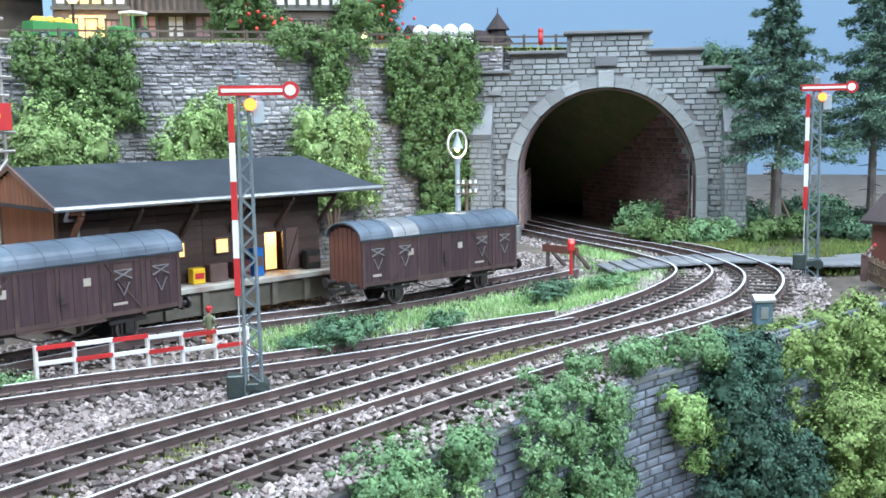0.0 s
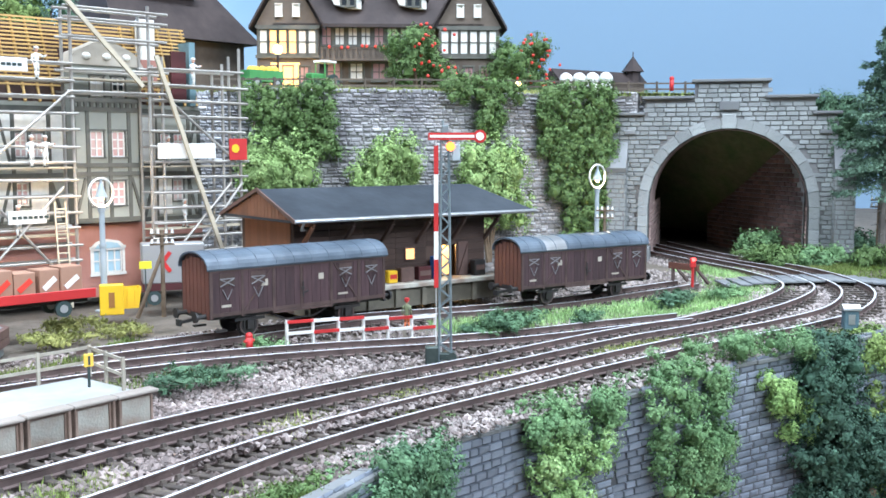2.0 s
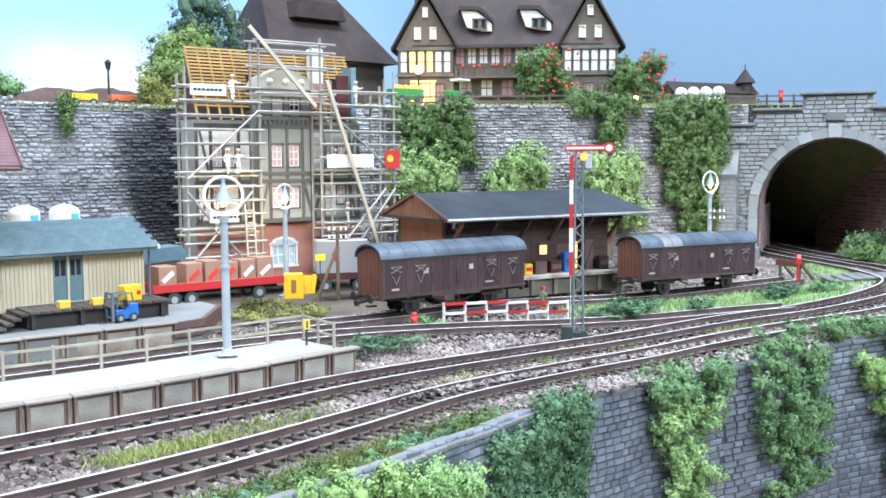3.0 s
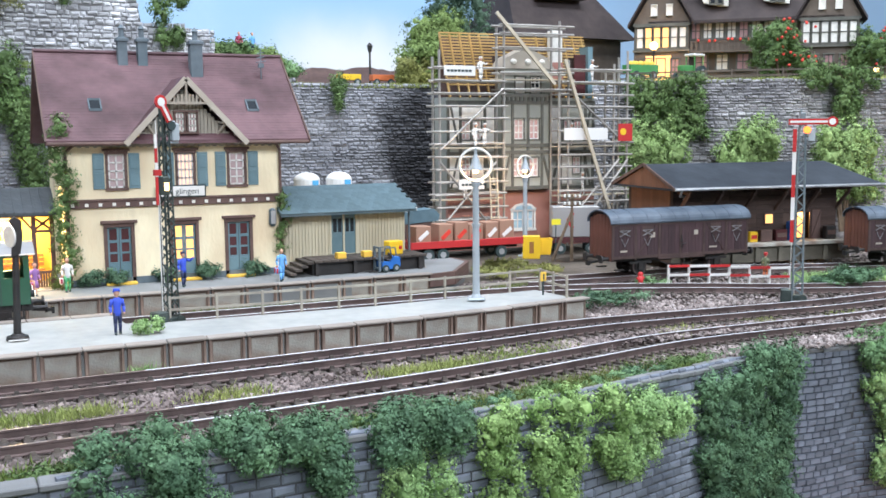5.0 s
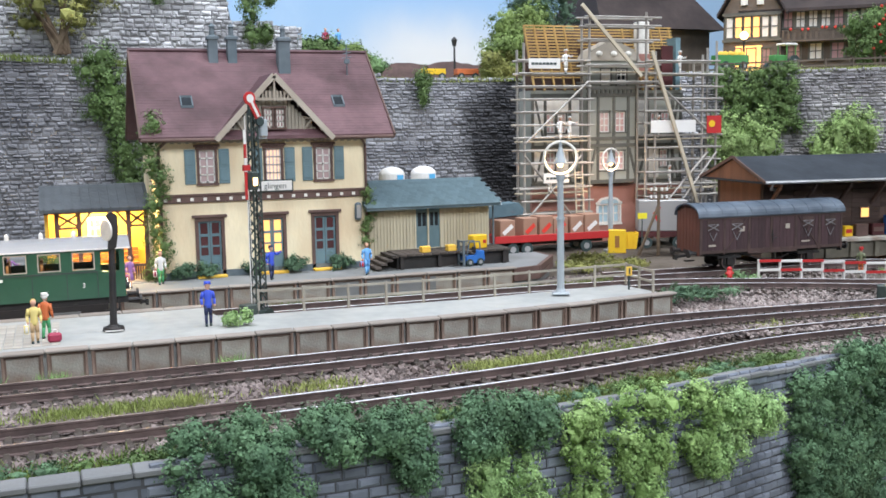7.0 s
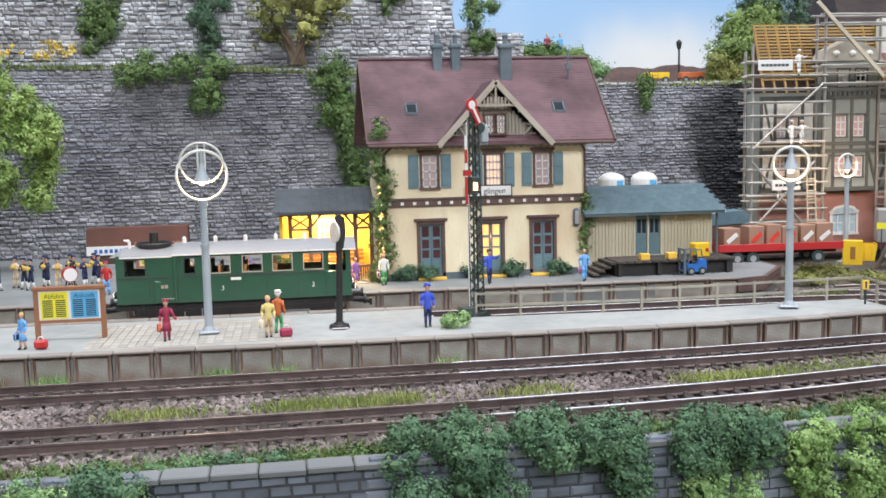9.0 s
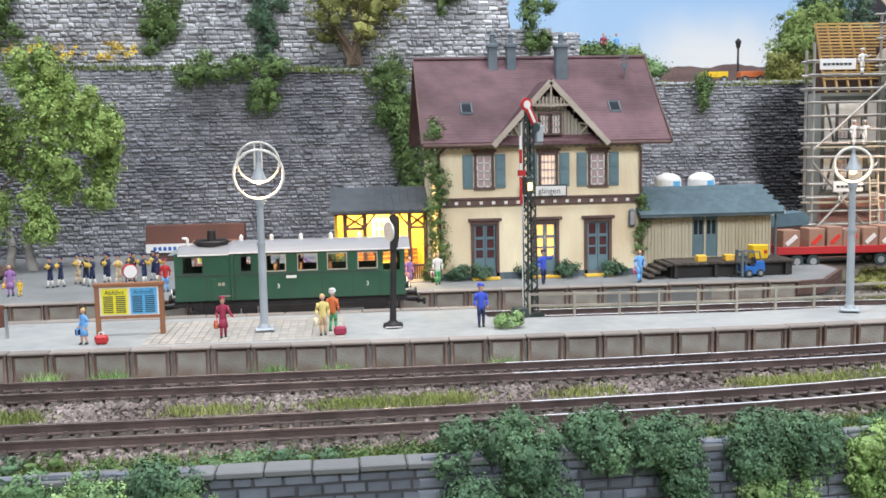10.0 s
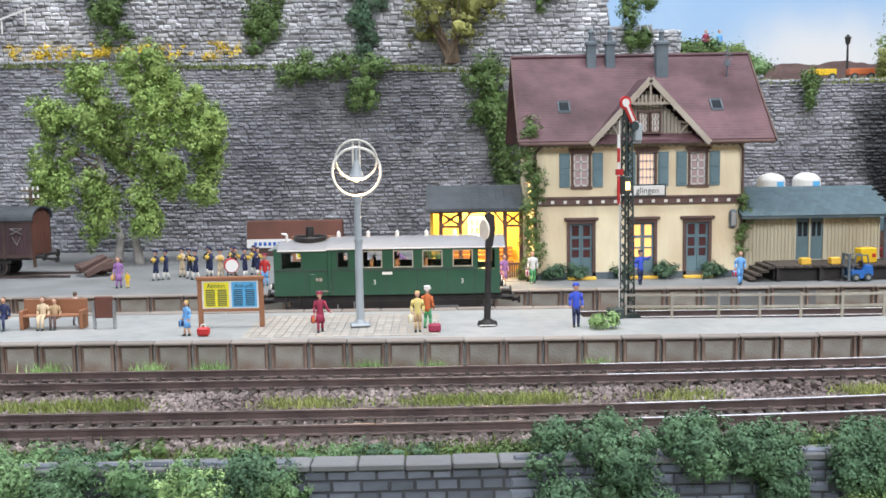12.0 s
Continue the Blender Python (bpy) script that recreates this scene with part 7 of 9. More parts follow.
# ---- trackside things ----
def trackside():
    f = thing("barrier_fence", 0, 0, 0, 0, "white post fence with red and white rails", "fence")
    a, b = Vector((386, 484)), Vector((459, 459))
    n = 6
    for i in range(n + 1):
        c = a + (b - a) * i / n
        z = float(ground_z(c.x, c.y)) - 3
        part("post", boxed(c.x - .6, c.x + .6, c.y - .6, c.y + .6, z, z + 11.5), M["white"], f)
        if i < n:
            e = a + (b - a) * (i + 1) / n
            for k, zz in enumerate((5.2, 10.6)):
                bm = bmesh.new()
                bar(bm, (c.x, c.y - .6, z + zz), (e.x, e.y - .6, z + zz), .7, 1.5)
                part("rail", bm, M["red" if (i + k) % 2 else "white"], f)
    h = thing("hydrant", 363, 481, -4, 0, "short red hydrant beside the track", "hydrant")
    bm = bmesh.new()
    rod(bm, (0, 0, 0), (0, 0, 6.5), 1.8, 1.6, 12)
    ball(bm, (0, 0, 6.8), 1.7, 12)
    part("body", bm, M["red"], h, smooth=True)
    bm = bmesh.new()
    rod(bm, (-2.6, 0, 4.6), (2.6, 0, 4.6), .7)
    part("outlets", bm, M["red"], h)
    # buffer stop at the siding's end
    q = thing("buffer_stop", 668, 444, 1, -10, "rusty red-brown buffer stop at the end of the siding", "buffer stop")
    bm = bmesh.new()
    bar(bm, (0, -12, 11), (0, 12, 11), 2, 4)
    part("buffer_beam", bm, M["wagonend"], q)
    for s in (-1, 1):
        bm = bmesh.new()
        bar(bm, (0, s * 8.7, 0), (0, s * 8.7, 14), 1.6)
        bar(bm, (0, s * 8.7, 12), (14, s * 8.7, 0), 1.6)
        part("strut", bm, M["rail"], q)
    q = thing("shunting_signal", 652, 428, 2, -40, "small red dwarf signal post by the siding", "signal")
    bm = bmesh.new()
    rod(bm, (0, 0, 0), (0, 0, 15), .9, .8)
    box(bm, -1.7, 1.7, -1.2, 1.2, 12, 18, bevel=.4)
    part("post", bm, M["red"], q)
    bm = bmesh.new()
    rod(bm, (0, -1.6, 17), (0, -1.3, 17), 1.2, 1.2, 12)
    part("lens", bm, M["redlens"], q)
    # relay box
    q = thing("relay_box", 606, 311, -4, -50, "grey metal relay box with sloping lid", "box")
    part("cabinet", boxed(-3.6, 3.6, -2.6, 2.6, 0, 10, bevel=.4), M["bluegrey"], q)
    lettering("writing", "F", 5.5, M["white"], q, 0, -2.7, 5.6)
    bm = bmesh.new()
    prism(bm, [(-3.4, 10), (3.4, 10), (3.4, 11), (0, 13), (-3.4, 11)], -4.4, 4.4, "x")
    part("lid", bm, M["zinc"], q)
    part("door_panel", boxed(-1.6, 1.6, -2.9, -2.5, 3, 8), M["zinc"], q)
    # telegraph poles
    for x, y, z, rz, lean, h in ((366, 560, 2, -25, 8, 44), (846, 392, 6, -60, -6, 46), (660, 500, 2, -45, 0, 46), (-266, 650, 8, 0, 0, 52)):
        t = thing("telegraph_pole", x, y, z, rz, "brown wooden telegraph pole with white insulators", "pole", "telegraph poles")
        bm = bmesh.new()
        rod(bm, (0, 0, 0), (0, 0, h), 1.2, .9)
        part("pole", bm, M["bark"], t)
        if lean:
            bm = bmesh.new()
            rod(bm, (-lean * 1.6 if lean > 0 else 16, 0, 0), (0, 0, h * .75), 1.1, .9)
            part("brace", bm, M["bark"], t)
        for k in (0, 5):
            bm = bmesh.new()
            bar(bm, (-6, -1, h - 2 - k), (6, -1, h - 2 - k), .9, 1.0)
            part("crossarm", bm, M["bark"], t)
            for u in (-5, -2, 2, 5):
                bm = bmesh.new()
                rod(bm, (u, -1, h - 1.5 - k), (u, -1, h + .6 - k), .8, .5)
                part("insulator", bm, M["white"], t)
    # crossing: deck planks, barrier, hut
    road = [(640, 452), (690, 405), (735, 350), (790, 300), (900, 255)]
    d = thing("level_crossing", 0, 0, 0, 0, "grey slab level crossing over the curved tracks", "level crossing", kind="structure")
    pos, tan, at = glide(road, 7.2)
    me = finish("deck_slab", boxed(-3.58, 3.58, -16, 16, -1, 0, bevel=.06), M["roadgrey"])
    for c, t in zip(pos, tan):
        if 676 < c[0] < 780:
            near = min(min(math.hypot(c[0] - u[0], c[1] - u[1]) for u in glide(tr, 4)[0]) for tr in (TRACK1, TRACK2))
            z = float(ground_z(c[0], c[1])) - (.6 if near < 14 else .5)
            shared("deck_slab", me, d, c[0], c[1], z, math.degrees(math.atan2(t[1], t[0])))
    V, F = [], []
    pos, tan, at = glide([(770, 318), (850, 275), (1000, 240), (1300, 200)], 15)
    for i, (c, t) in enumerate(zip(pos, tan)):
        for s in (-18, 18):
            x, y = c[0] - t[1] * s, c[1] + t[0] * s
            V.append((x, y, float(ground_z(x, y)) - 1.5))
        if i:
            F.append((2 * i - 2, 2 * i, 2 * i + 1, 2 * i - 1))
    setting("road", joined("road", V, F, M["roadgrey"]), "grey country road beyond the crossing", "road")
    q = thing("crossing_barrier", 700, 296, 3, 20, "striped white level crossing barrier", "barrier")
    part("post", boxed(-1.5, 1.5, -1.5, 1.5, 0, 13, bevel=.3), M["brownwood"], q)
    for i in range(7):
        bm = bmesh.new()
        bar(bm, (-6 * i, 0, 12 + 1.5 * i), (-6 * i - 6, 0, 13.5 + 1.5 * i), 1, 1.3)
        part("boom", bm, M["white" if i % 2 else "red"], q)
    q = thing("keeper_hut", 722, 282, 3, -20, "small red-brown crossing keeper's hut with dark roof", "hut")
    part("wall", boxed(-14, 14, -10, 10, 0, 30), M["wagonend"], q)
    for i in range(7):
        part("board", boxed(-14 + 4 * i, -10.3 + 4 * i, -10.6, -10, 0, 30), M["wagonend"], q)
    bm = bmesh.new()
    prism(bm, [(-18, 28), (0, 40), (18, 28), (18, 26.5), (0, 38), (-18, 26.5)], -14, 14, "y")
    part("roof", bm, M["farmroof"], q)
    q = thing("picket_fence", 700, 290, 2, 30, "short brown picket fence by the hut", "fence")
    for i in range(9):
        part("picket", boxed(-20 + 4 * i, -18 + 4 * i, -.5, .5, 0, 11 + (i % 2)), M["bark"], q)
    bm = bmesh.new()
    bar(bm, (-20, .7, 4), (14, .7, 4), .6, 1)
    bar(bm, (-20, .7, 9), (14, .7, 9), .6, 1)
    part("rail", bm, M["bark"], q)


trackside()


# ---- yard vehicles ----
def tyre_pair(parent, x, y, r, w, z=0):
    bm = bmesh.new()
    rod(bm, (x, y, z + r), (x, y + w, z + r), r, r, 18)
    t = part("tyre", bm, M["ink"], parent)
    bm = bmesh.new()
    rod(bm, (x, y - .3, z + r), (x, y + .2, z + r), r * .5, r * .5, 14)
    part("rim", bm, M["silver"], t)


def vehicles():
    t = thing("flatbed_trailer", 297, 584, 5.5, -2, "red flatbed trailer loaded with brown cartons", "trailer")
    bm = bmesh.new()
    box(bm, -40, 40, -9, 9, 8.6, 10)
    box(bm, -40, 40, -9.6, -9, 8.4, 13, bevel=.2)
    box(bm, -40, 40, 9, 9.6, 8.4, 13, bevel=.2)
    box(bm, -40.6, -40, -9.6, 9.6, 8.4, 13)
    part("bed", bm, M["red"], t)
    part("chassis", boxed(-36, 38, -4, 4, 6, 8.5), M["black"], t)
    for x in (-28, -18, 24):
        for y in (-9, 6.6):
            tyre_pair(t, x, y, 4, 2.4)
    for i, (x, w) in enumerate(((-31, 11), (-15, 10), (-4, 10), (7, 10), (18, 10), (29, 11))):
        b = thing("carton", 297 + x, 584 - x * .035, 15.6, random.uniform(-6, 6), "large brown carton with a label on the trailer", "carton", "cartons")
        part("box", boxed(-w / 2, w / 2, -6, 6, 0, 12.5 + (i % 3) * .8, bevel=.3), M["carton"], b)
        bm = bmesh.new()
        bar(bm, (-w * .3, -6.15, 4), (w * .3, -6.15, 9), .3, 2.6)
        part("label_strip", bm, M["white" if i in (0, 5) else "apple" if i < 4 else "white"], b)
    f = thing("forklift", 220, 536, 7.5, 8, "blue forklift truck with a yellow load", "forklift")
    bm = bmesh.new()
    prism(bm, [(-2, 1.5), (9.5, 1.5), (10.5, 4), (10, 8.5), (6, 9), (4.6, 6), (-2, 6)], -3.8, 3.8, "y")
    bmesh.ops.bevel(bm, geom=list(bm.edges), offset=.35, segments=1, affect="EDGES")
    part("body", bm, M["blue"], f)
    for y in (-3, 3):
        bm = bmesh.new()
        bar(bm, (-3.4, y, .5), (-3.4, y, 15), 1.2)
        part("mast_rail", bm, M["chimney"], f)
        bm = bmesh.new()
        bar(bm, (-4.2, y * .7, .8), (-10, y * .7, .8), 1.2, .5)
        part("fork", bm, M["black"], f)
        bm = bmesh.new()
        bar(bm, (-1.4, y, 6), (.4, y, 14), .6)
        bar(bm, (8, y, 8.5), (7, y, 14), .6)
        bar(bm, (.4, y, 14), (7, y, 14), .6)
        part("overhead_guard", bm, M["chimney"], f)
    bm = bmesh.new()
    for z in (2.5, 8, 14.4):
        bar(bm, (-3.4, -3, z), (-3.4, 3, z), 1.0)
    part("crossbar", bm, M["chimney"], f)
    bm = bmesh.new()
    box(bm, 2.2, 5, -2, 2, 6.2, 7.4, bevel=.4)
    box(bm, 4.6, 5.6, -2, 2, 7, 10.8, bevel=.4)
    part("seat", bm, M["black"], f)
    for x in (0, 7):
        for y in (-4.6, 3):
            tyre_pair(f, x, y, 2.2, 1.6)
    c = thing("yellow_case", 231, 545, 16.3, 10, "yellow case with red mark on the ramp", "case")
    part("box", boxed(-5, 5, -3, 3, 0, 8, bevel=.4), M["yellow"], c)
    part("mark", boxed(2, 4, -3.2, -2.9, 3, 5), M["red"], c)
    v = thing("box_van", 402, 612, 0, -25, "grey box van with red arrow and red skirt", "van")
    part("box", boxed(-17, 17, -8, 8, 12, 34, bevel=.5), M["silver"], v)
    part("skirt", boxed(-17.1, 17.1, -8.1, 8.1, 8, 12), M["redpane"], v)
    bm = bmesh.new()
    bar(bm, (-6, -8.2, 24), (-2, -8.2, 29.5), .3, 2.2)
    bar(bm, (-6, -8.2, 24), (-2, -8.2, 18.5), .3, 2.2)
    part("arrow", bm, M["red"], v)
    for x in (-11, 11):
        tyre_pair(v, x, -8.5, 4, 2.4)
        tyre_pair(v, x, 6, 4, 2.4)
    s = thing("yellow_skip", 368, 602, 2, -20, "yellow builder's skip with ribs", "skip", scale=.8)
    bm = bmesh.new()
    prism(bm, [(-9, 14), (-7, 0), (7, 0), (9, 14), (8, 14), (6, 1), (-6, 1), (-8, 14)], -6, 6, "y")
    for y0, y1 in ((-6, -5), (5, 6)):
        prism(bm, [(-8.2, 13.6), (-6.2, .6), (6.2, .6), (8.2, 13.6)], y0 + .05, y1 - .05, "y")
    part("tub", bm, M["yellow"], s)
    for x in (-5, 0, 5):
        part("rib", boxed(x - .5, x + .5, -6.5, -6, 0, 13), M["yellow"], s)
    part("sign_plate", boxed(8, 16, -6, -5, 26, 31), M["posteryellow"], s)
    part("sign_post", boxed(11.5, 12.3, -5.5, -4.8, 0, 26), M["ink"], s)
    y = thing("yellow_cabinet", 357, 597, 0, -28, "orange-yellow switch cabinet with warning mark", "cabinet")
    part("body", boxed(-6, 6, -3, 3, 0, 16, bevel=.4), M["yellow"], y)
    part("mark", boxed(-1.5, 1.5, -3.3, -2.9, 4, 12), M["benchwood"], y)
    t = thing("tarpaulin_cart", 272, 612, 6, 0, "dark teal tarpaulin covered cart behind the annex", "cart")
    bm = bmesh.new()
    prism(bm, [(-17, 24), (-14, 29), (14, 31), (18, 27), (17, 23), (-16, 21)], -8, 8, "y")
    part("tarpaulin", bm, M["bluegrey"], t)
    part("cart_body", boxed(-13, 13, -7, 7, 6, 22), M["brownwood"], t)
    for x in (-8, 8):
        tyre_pair(t, x, -8.5, 4, 2)
    s = thing("site_sign", 268, 606, 34, 0, "small white site sign board", "sign")
    part("board", boxed(-6, 6, -.5, .5, 0, 4.5), M["white"], s)


vehicles()
tr5 = track("track_5", [(-460, 617, 9), (-330, 613.5, 9), (-222, 610, 9)], "short back track beside the station tree")
tb = thing("timber_buffer", -210, 612, 7.6, 0, "heap of brown timber and stones at the track's end", "buffer stop")
for i in range(7):
    bm = bmesh.new()
    box(bm, -9, 9, -2.2, 2.2, 0, 4, bevel=.5)
    o = part("timber", bm, M["brownwood"], tb)
    o.location, o.rotation_euler = (random.uniform(-8, 10) * MM, random.uniform(-8, 8) * MM, random.uniform(0, 6) * MM), (random.uniform(-.2, .2), random.uniform(-.5, .5), random.uniform(-1, 1))


# ---- town house under scaffolding ----
def town_house():
    h = thing("town_house", 388, 662, 0, -2, "narrow half-timbered house being rebuilt, roof open to its battens", "house")
    W = 63
    bm = bmesh.new()
    holes = [(-51, -44, 82, 96), (-42, -35, 82, 96), (36, 43, 82, 96), (45, 52, 82, 96), (-51, -44, 55, 68), (44, 51, 55, 68)]
    wall_with_holes(bm, -W, W, 0, 2.5, 44, 113, holes)
    part("wall", bm, M["housegrey"], h)
    for x in (-W, W - 2.5):
        part("side_wall", boxed(x, x + 2.5, 2.6, 22, 0, 113), M["housegrey"], h)
    part("rear_wall", boxed(-W + 2.6, W - 2.6, 20, 22, 0, 113), M["housegrey"], h)
    bm = bmesh.new()
    wall_with_holes(bm, -W, W, -1, 2.4, 0, 43, [(-9, 9, 14, 31), (40, 50, 2, 30)])
    part("ground_floor", bm, M["brick"], h)
    part("backing", boxed(-W + 3, W - 3, 9, 10, 2, 112), M["brownwood"], h)
    # bay
    bm = bmesh.new()
    wall_with_holes(bm, -22, 20, -8, -6, 44, 134, [(-12, -3, 82, 97), (1, 10, 82, 97), (-12, -4, 54, 68), (1, 9, 54, 68), (-11, -2, 116, 128), (2, 11, 116, 128)])
    box(bm, -22, -20, -6, 2, 44, 134)
    box(bm, 18, 20, -6, 2, 44, 134)
    bay = part("bay", bm, M["housegrey"], h)
    bm = bmesh.new()
    prism(bm, [(-24, 134), (24 - 2, 134), (16, 142), (5, 147), (-1, 150), (-7, 147), (-18, 142)], -9.5, 8, "y")
    part("bay_gable", bm, M["bargewood"], bay)
    bm = bmesh.new()
    for x in (-13, -1, 11):
        ball(bm, (x, -9.6, 139), 2.6, 10, .8)
    part("gable_ornament", bm, M["hidewhite"], bay)
    bm = bmesh.new()
    for z in (44.5, 71, 76, 108, 113):
        box(bm, -22.6, 20.6, -9, -8, z, z + 2.6)
    for x in (-22, -14, -.9, 11, 18):
        box(bm, x, x + 2, -8.8, -8, 47, 108)
    for s in (-1, 1):
        bar(bm, (-1 + s * 20, -8.5, 48), (-1 + s * 14, -8.5, 70), 1.0, 1.6)
    for i in range(12):
        box(bm, -22 + 3.6 * i, -20.2 + 3.6 * i, -9.4, -8.2, 110.2, 113)
    part("bay_timber", bm, M["beam"], bay)
    for x, z, hh, m in ((-7.5, 82, 15, "pinkpane"), (5.5, 82, 15, "pinkpane"), (-8, 54, 14, "pinkpane"), (5, 54, 14, "pinkpane"), (-6.5, 116, 12, "hidewhite"), (6.5, 116, 12, "darkpane")):
        window(bay, x, z, 8, hh, 2, 3, m, "beam", "white", -7.6, .9)
    for x in (-47.5, -38.5, 39.5, 48.5):
        window(h, x, 82, 7, 14, 2, 3, "pinkpane", "beam", "white", .4, .8)
    for x in (-47.5, 47.5):
        window(h, x, 55, 7, 13, 2, 3, "pinkpane", "beam", "white", .4, .8)
    window(h, 0, 14, 18, 14, 4, 2, "bluepane", "white", "white", -.6, 1.6)
    bm = bmesh.new()
    prism(bm, [(-10.4, 27.5), (10.4, 27.5), (10.4, 29.5), (7, 32.6), (0, 34), (-7, 32.6), (-10.4, 29.5)], -1.7, -1.05, "y")
    part("window_arch", bm, M["white"], h)
    bm = bmesh.new()
    prism(bm, [(-8, 28.6), (8, 28.6), (6, 31.2), (0, 32.4), (-6, 31.2)], -2.0, -1.75, "y")
    part("arch_pane", bm, M["bluepane"], h)
    for z in (43, 70.5, 76, 108):
        for a, b in ((-63.4, -22.2), (20.2, 63.4)):
            part("wall_beam", boxed(a, b, -.9, .2, z, z + 2.6), M["beam"], h)
    for x in (-63, -53, -33, -24, 22, 32, 54, 61):
        part("wall_post", boxed(x, x + 2, -.8, .2, 45.7, 107.9), M["beam"], h)
    for s in (-1, 1):
        for a, b, c, d in ((60, 46, 54, 70), (60, 107, 54, 79), (25, 46, 32, 70)):
            bm = bmesh.new()
            bar(bm, (s * a, -.4, b), (s * c, -.4, d), .8, 1.6)
            part("wall_brace", bm, M["beam"], h)
    for x0, x1, z0, z1 in ((-61, -53.2, 79, 107), (-31, -24.2, 79, 107), (-50.8, -33.2, 97.5, 107), (24.2, 31.8, 79, 107), (-61, -53.2, 47, 70), (-43, -33.2, 47, 70), (34.2, 43, 47, 69), (-50.8, -33.2, 78.7, 81.5)):
        part("fresh_plaster", boxed(x0, x1, -.35, .1, z0, z1), M["hidewhite"], h, "fresh white plaster patch")
    # open roof
    for i in range(16):
        x = -61 + 8.1 * i
        if -22 < x < 18:
            continue
        bm = bmesh.new()
        bar(bm, (x, -2, 113), (x, 17, 160), 1.2, 1.6)
        part("rafter", bm, M["batten"], h)
    for j in range(18):
        t = .18 + .82 * j / 17
        for a, b in ((-62, -22), (18, 42)) if t < .62 else ((-62, 62),):
            bm = bmesh.new()
            bar(bm, (a, -3.2 + 19 * t, 113.8 + 47 * t), (b, -3.2 + 19 * t, 113.8 + 47 * t), .9, 1.0)
            part("batten", bm, M["batten"], h)
    part("roof_membrane", boxed(-60, 60, 18.5, 19.5, 113, 158), M["brownwood"], h)
    part("dormer_opening", boxed(44, 54, -1.5, -.5, 115, 146), M["redpane"], h)
    part("green_end_wall", boxed(56, 60, -2, 18, 113, 152), M["bluedoor"], h)
    bm = bmesh.new()
    box(bm, 27, 36, 3, 11, 130, 164, bevel=.4)
    k = part("chimney", bm, M["hidewhite"], h)
    part("chimney_base", boxed(26.5, 36.5, 2.5, 11.5, 116, 140), M["brick"], k)
    return h


town_house()


def scaffold():
    s = thing("scaffold", 388, 640, 0, -2, "tube scaffold with timber ledgers round the town house", "scaffold")
    tall = {-79: 145, -28: 168, 18: 168, 26: 140, 66: 138, 78: 148}
    for x, t in tall.items():
        for y in (0, 12):
            bm = bmesh.new()
            rod(bm, (x, y, 3), (x, y, t - (4 if y else 0)), .95, .95, 7)
            part("standard", bm, M["pipe"], s)
    for k, (a, b, zs) in enumerate(((-83, -26, range(16, 135, 9)), (18, 82, range(16, 135, 9)), (-32, 30, (118, 130, 148, 158, 164)))):
        for z in zs:
            for y in (0, 12):
                bm = bmesh.new()
                e = random.uniform(-1.5, 1.5)
                rod(bm, (a + e, y - .9, z), (b + e, y - .9, z + random.uniform(-.6, .6)), .8, .8, 6)
                part("ledger", bm, M["pipe"], s)
    for a, b, z in ((-82, -26, 75), (-82, -26, 122), (18, 82, 75), (18, 82, 122), (18, 82, 38), (-82, -26, 38), (-34, 32, 124)):
        for y in (1, 4.5, 8):
            part("deck_board", boxed(a, b, y, y + 3, z + .8, z + 1.8, bevel=.15), M["timber"], s)
    for p, q in (((-79, -1.5, 66), (-40, -1.5, 20)), ((-79, -1.5, 20), (-35, -1.5, 66)), ((78, -1.5, 66), (40, -1.5, 20)), ((26, -1.5, 20), (70, -1.5, 66)), ((-79, -1.5, 75), (-30, -1.5, 118)), ((26, -1.5, 118), (75, -1.5, 78))):
        bm = bmesh.new()
        rod(bm, p, q, .8, .8, 6)
        part("diagonal", bm, M["pipe"], s)
    for p, q in (((-36, -4, 172), (12, -4, 122)), ((20, -5, 140), (62, -6, 20))):
        bm = bmesh.new()
        bar(bm, p, q, 1.6, 2.4)
        part("long_plank", bm, M["timber"], s, "pale leaning timber plank")
    for x, z, w in ((-66, 127, 24), (-57, 47, 20), (40, 81, 38)):
        b = thing("banner", 388 + x, 636.5, z, -2, "white cloth banner hung on the scaffold", "banner", "banners")
        part("cloth", boxed(-w / 2, w / 2, -.4, .3, 0, 7 if w < 30 else 9, bevel=.1), M["white"], b)
        if w < 30:
            bm = bmesh.new()
            for i in range(7):
                box(bm, -w / 2 + 2 + 2.8 * i, -w / 2 + 4.2 + 2.8 * i, -.6, -.4, 2.6, 4.2)
            part("lettering_line", bm, M["ink"], b)
    b = thing("warning_banner", 462, 634, 80, -6, "red and yellow warning cloth on the scaffold corner", "banner")
    bm = bmesh.new()
    box(bm, -6, 6, -.4, .3, 0, 13, bevel=.1)
    part("cloth", bm, M["red"], b)
    bm = bmesh.new()
    rod(bm, (-2, -.7, 7), (-2, -.4, 7), 2.6, 2.6, 14)
    part("spot", bm, M["yellow"], b)
    for x, y, z, c in ((-52, 640, 76.8, 0), (-60, 641, 39.8, 0), (-47, 641, 123.8, 0), (48, 641, 123.8, 0), (40, 641, 39.8, 1), (30, 641, 76.8, 1), (-44, 641, 76.8, 1)):
        figure(388 + x, y, z, random.uniform(-40, 40), "white", "white", "white", "white painted builder figure on the scaffold", 17, arm=1.2)
    l = thing("ladder", 350, 634, 0, 0, "pale wooden ladder against the scaffold", "ladder")
    bm = bmesh.new()
    for x in (-3, 3):
        bar(bm, (x, 0, 0), (x, 5, 58), .8)
    part("stile", bm, M["timber"], l)
    for i in range(14):
        bm = bmesh.new()
        rod(bm, (-3, .35 * i, 4 * i + 2), (3, .35 * i, 4 * i + 2), .4, .4, 6)
        part("rung", bm, M["timber"], l)


scaffold()


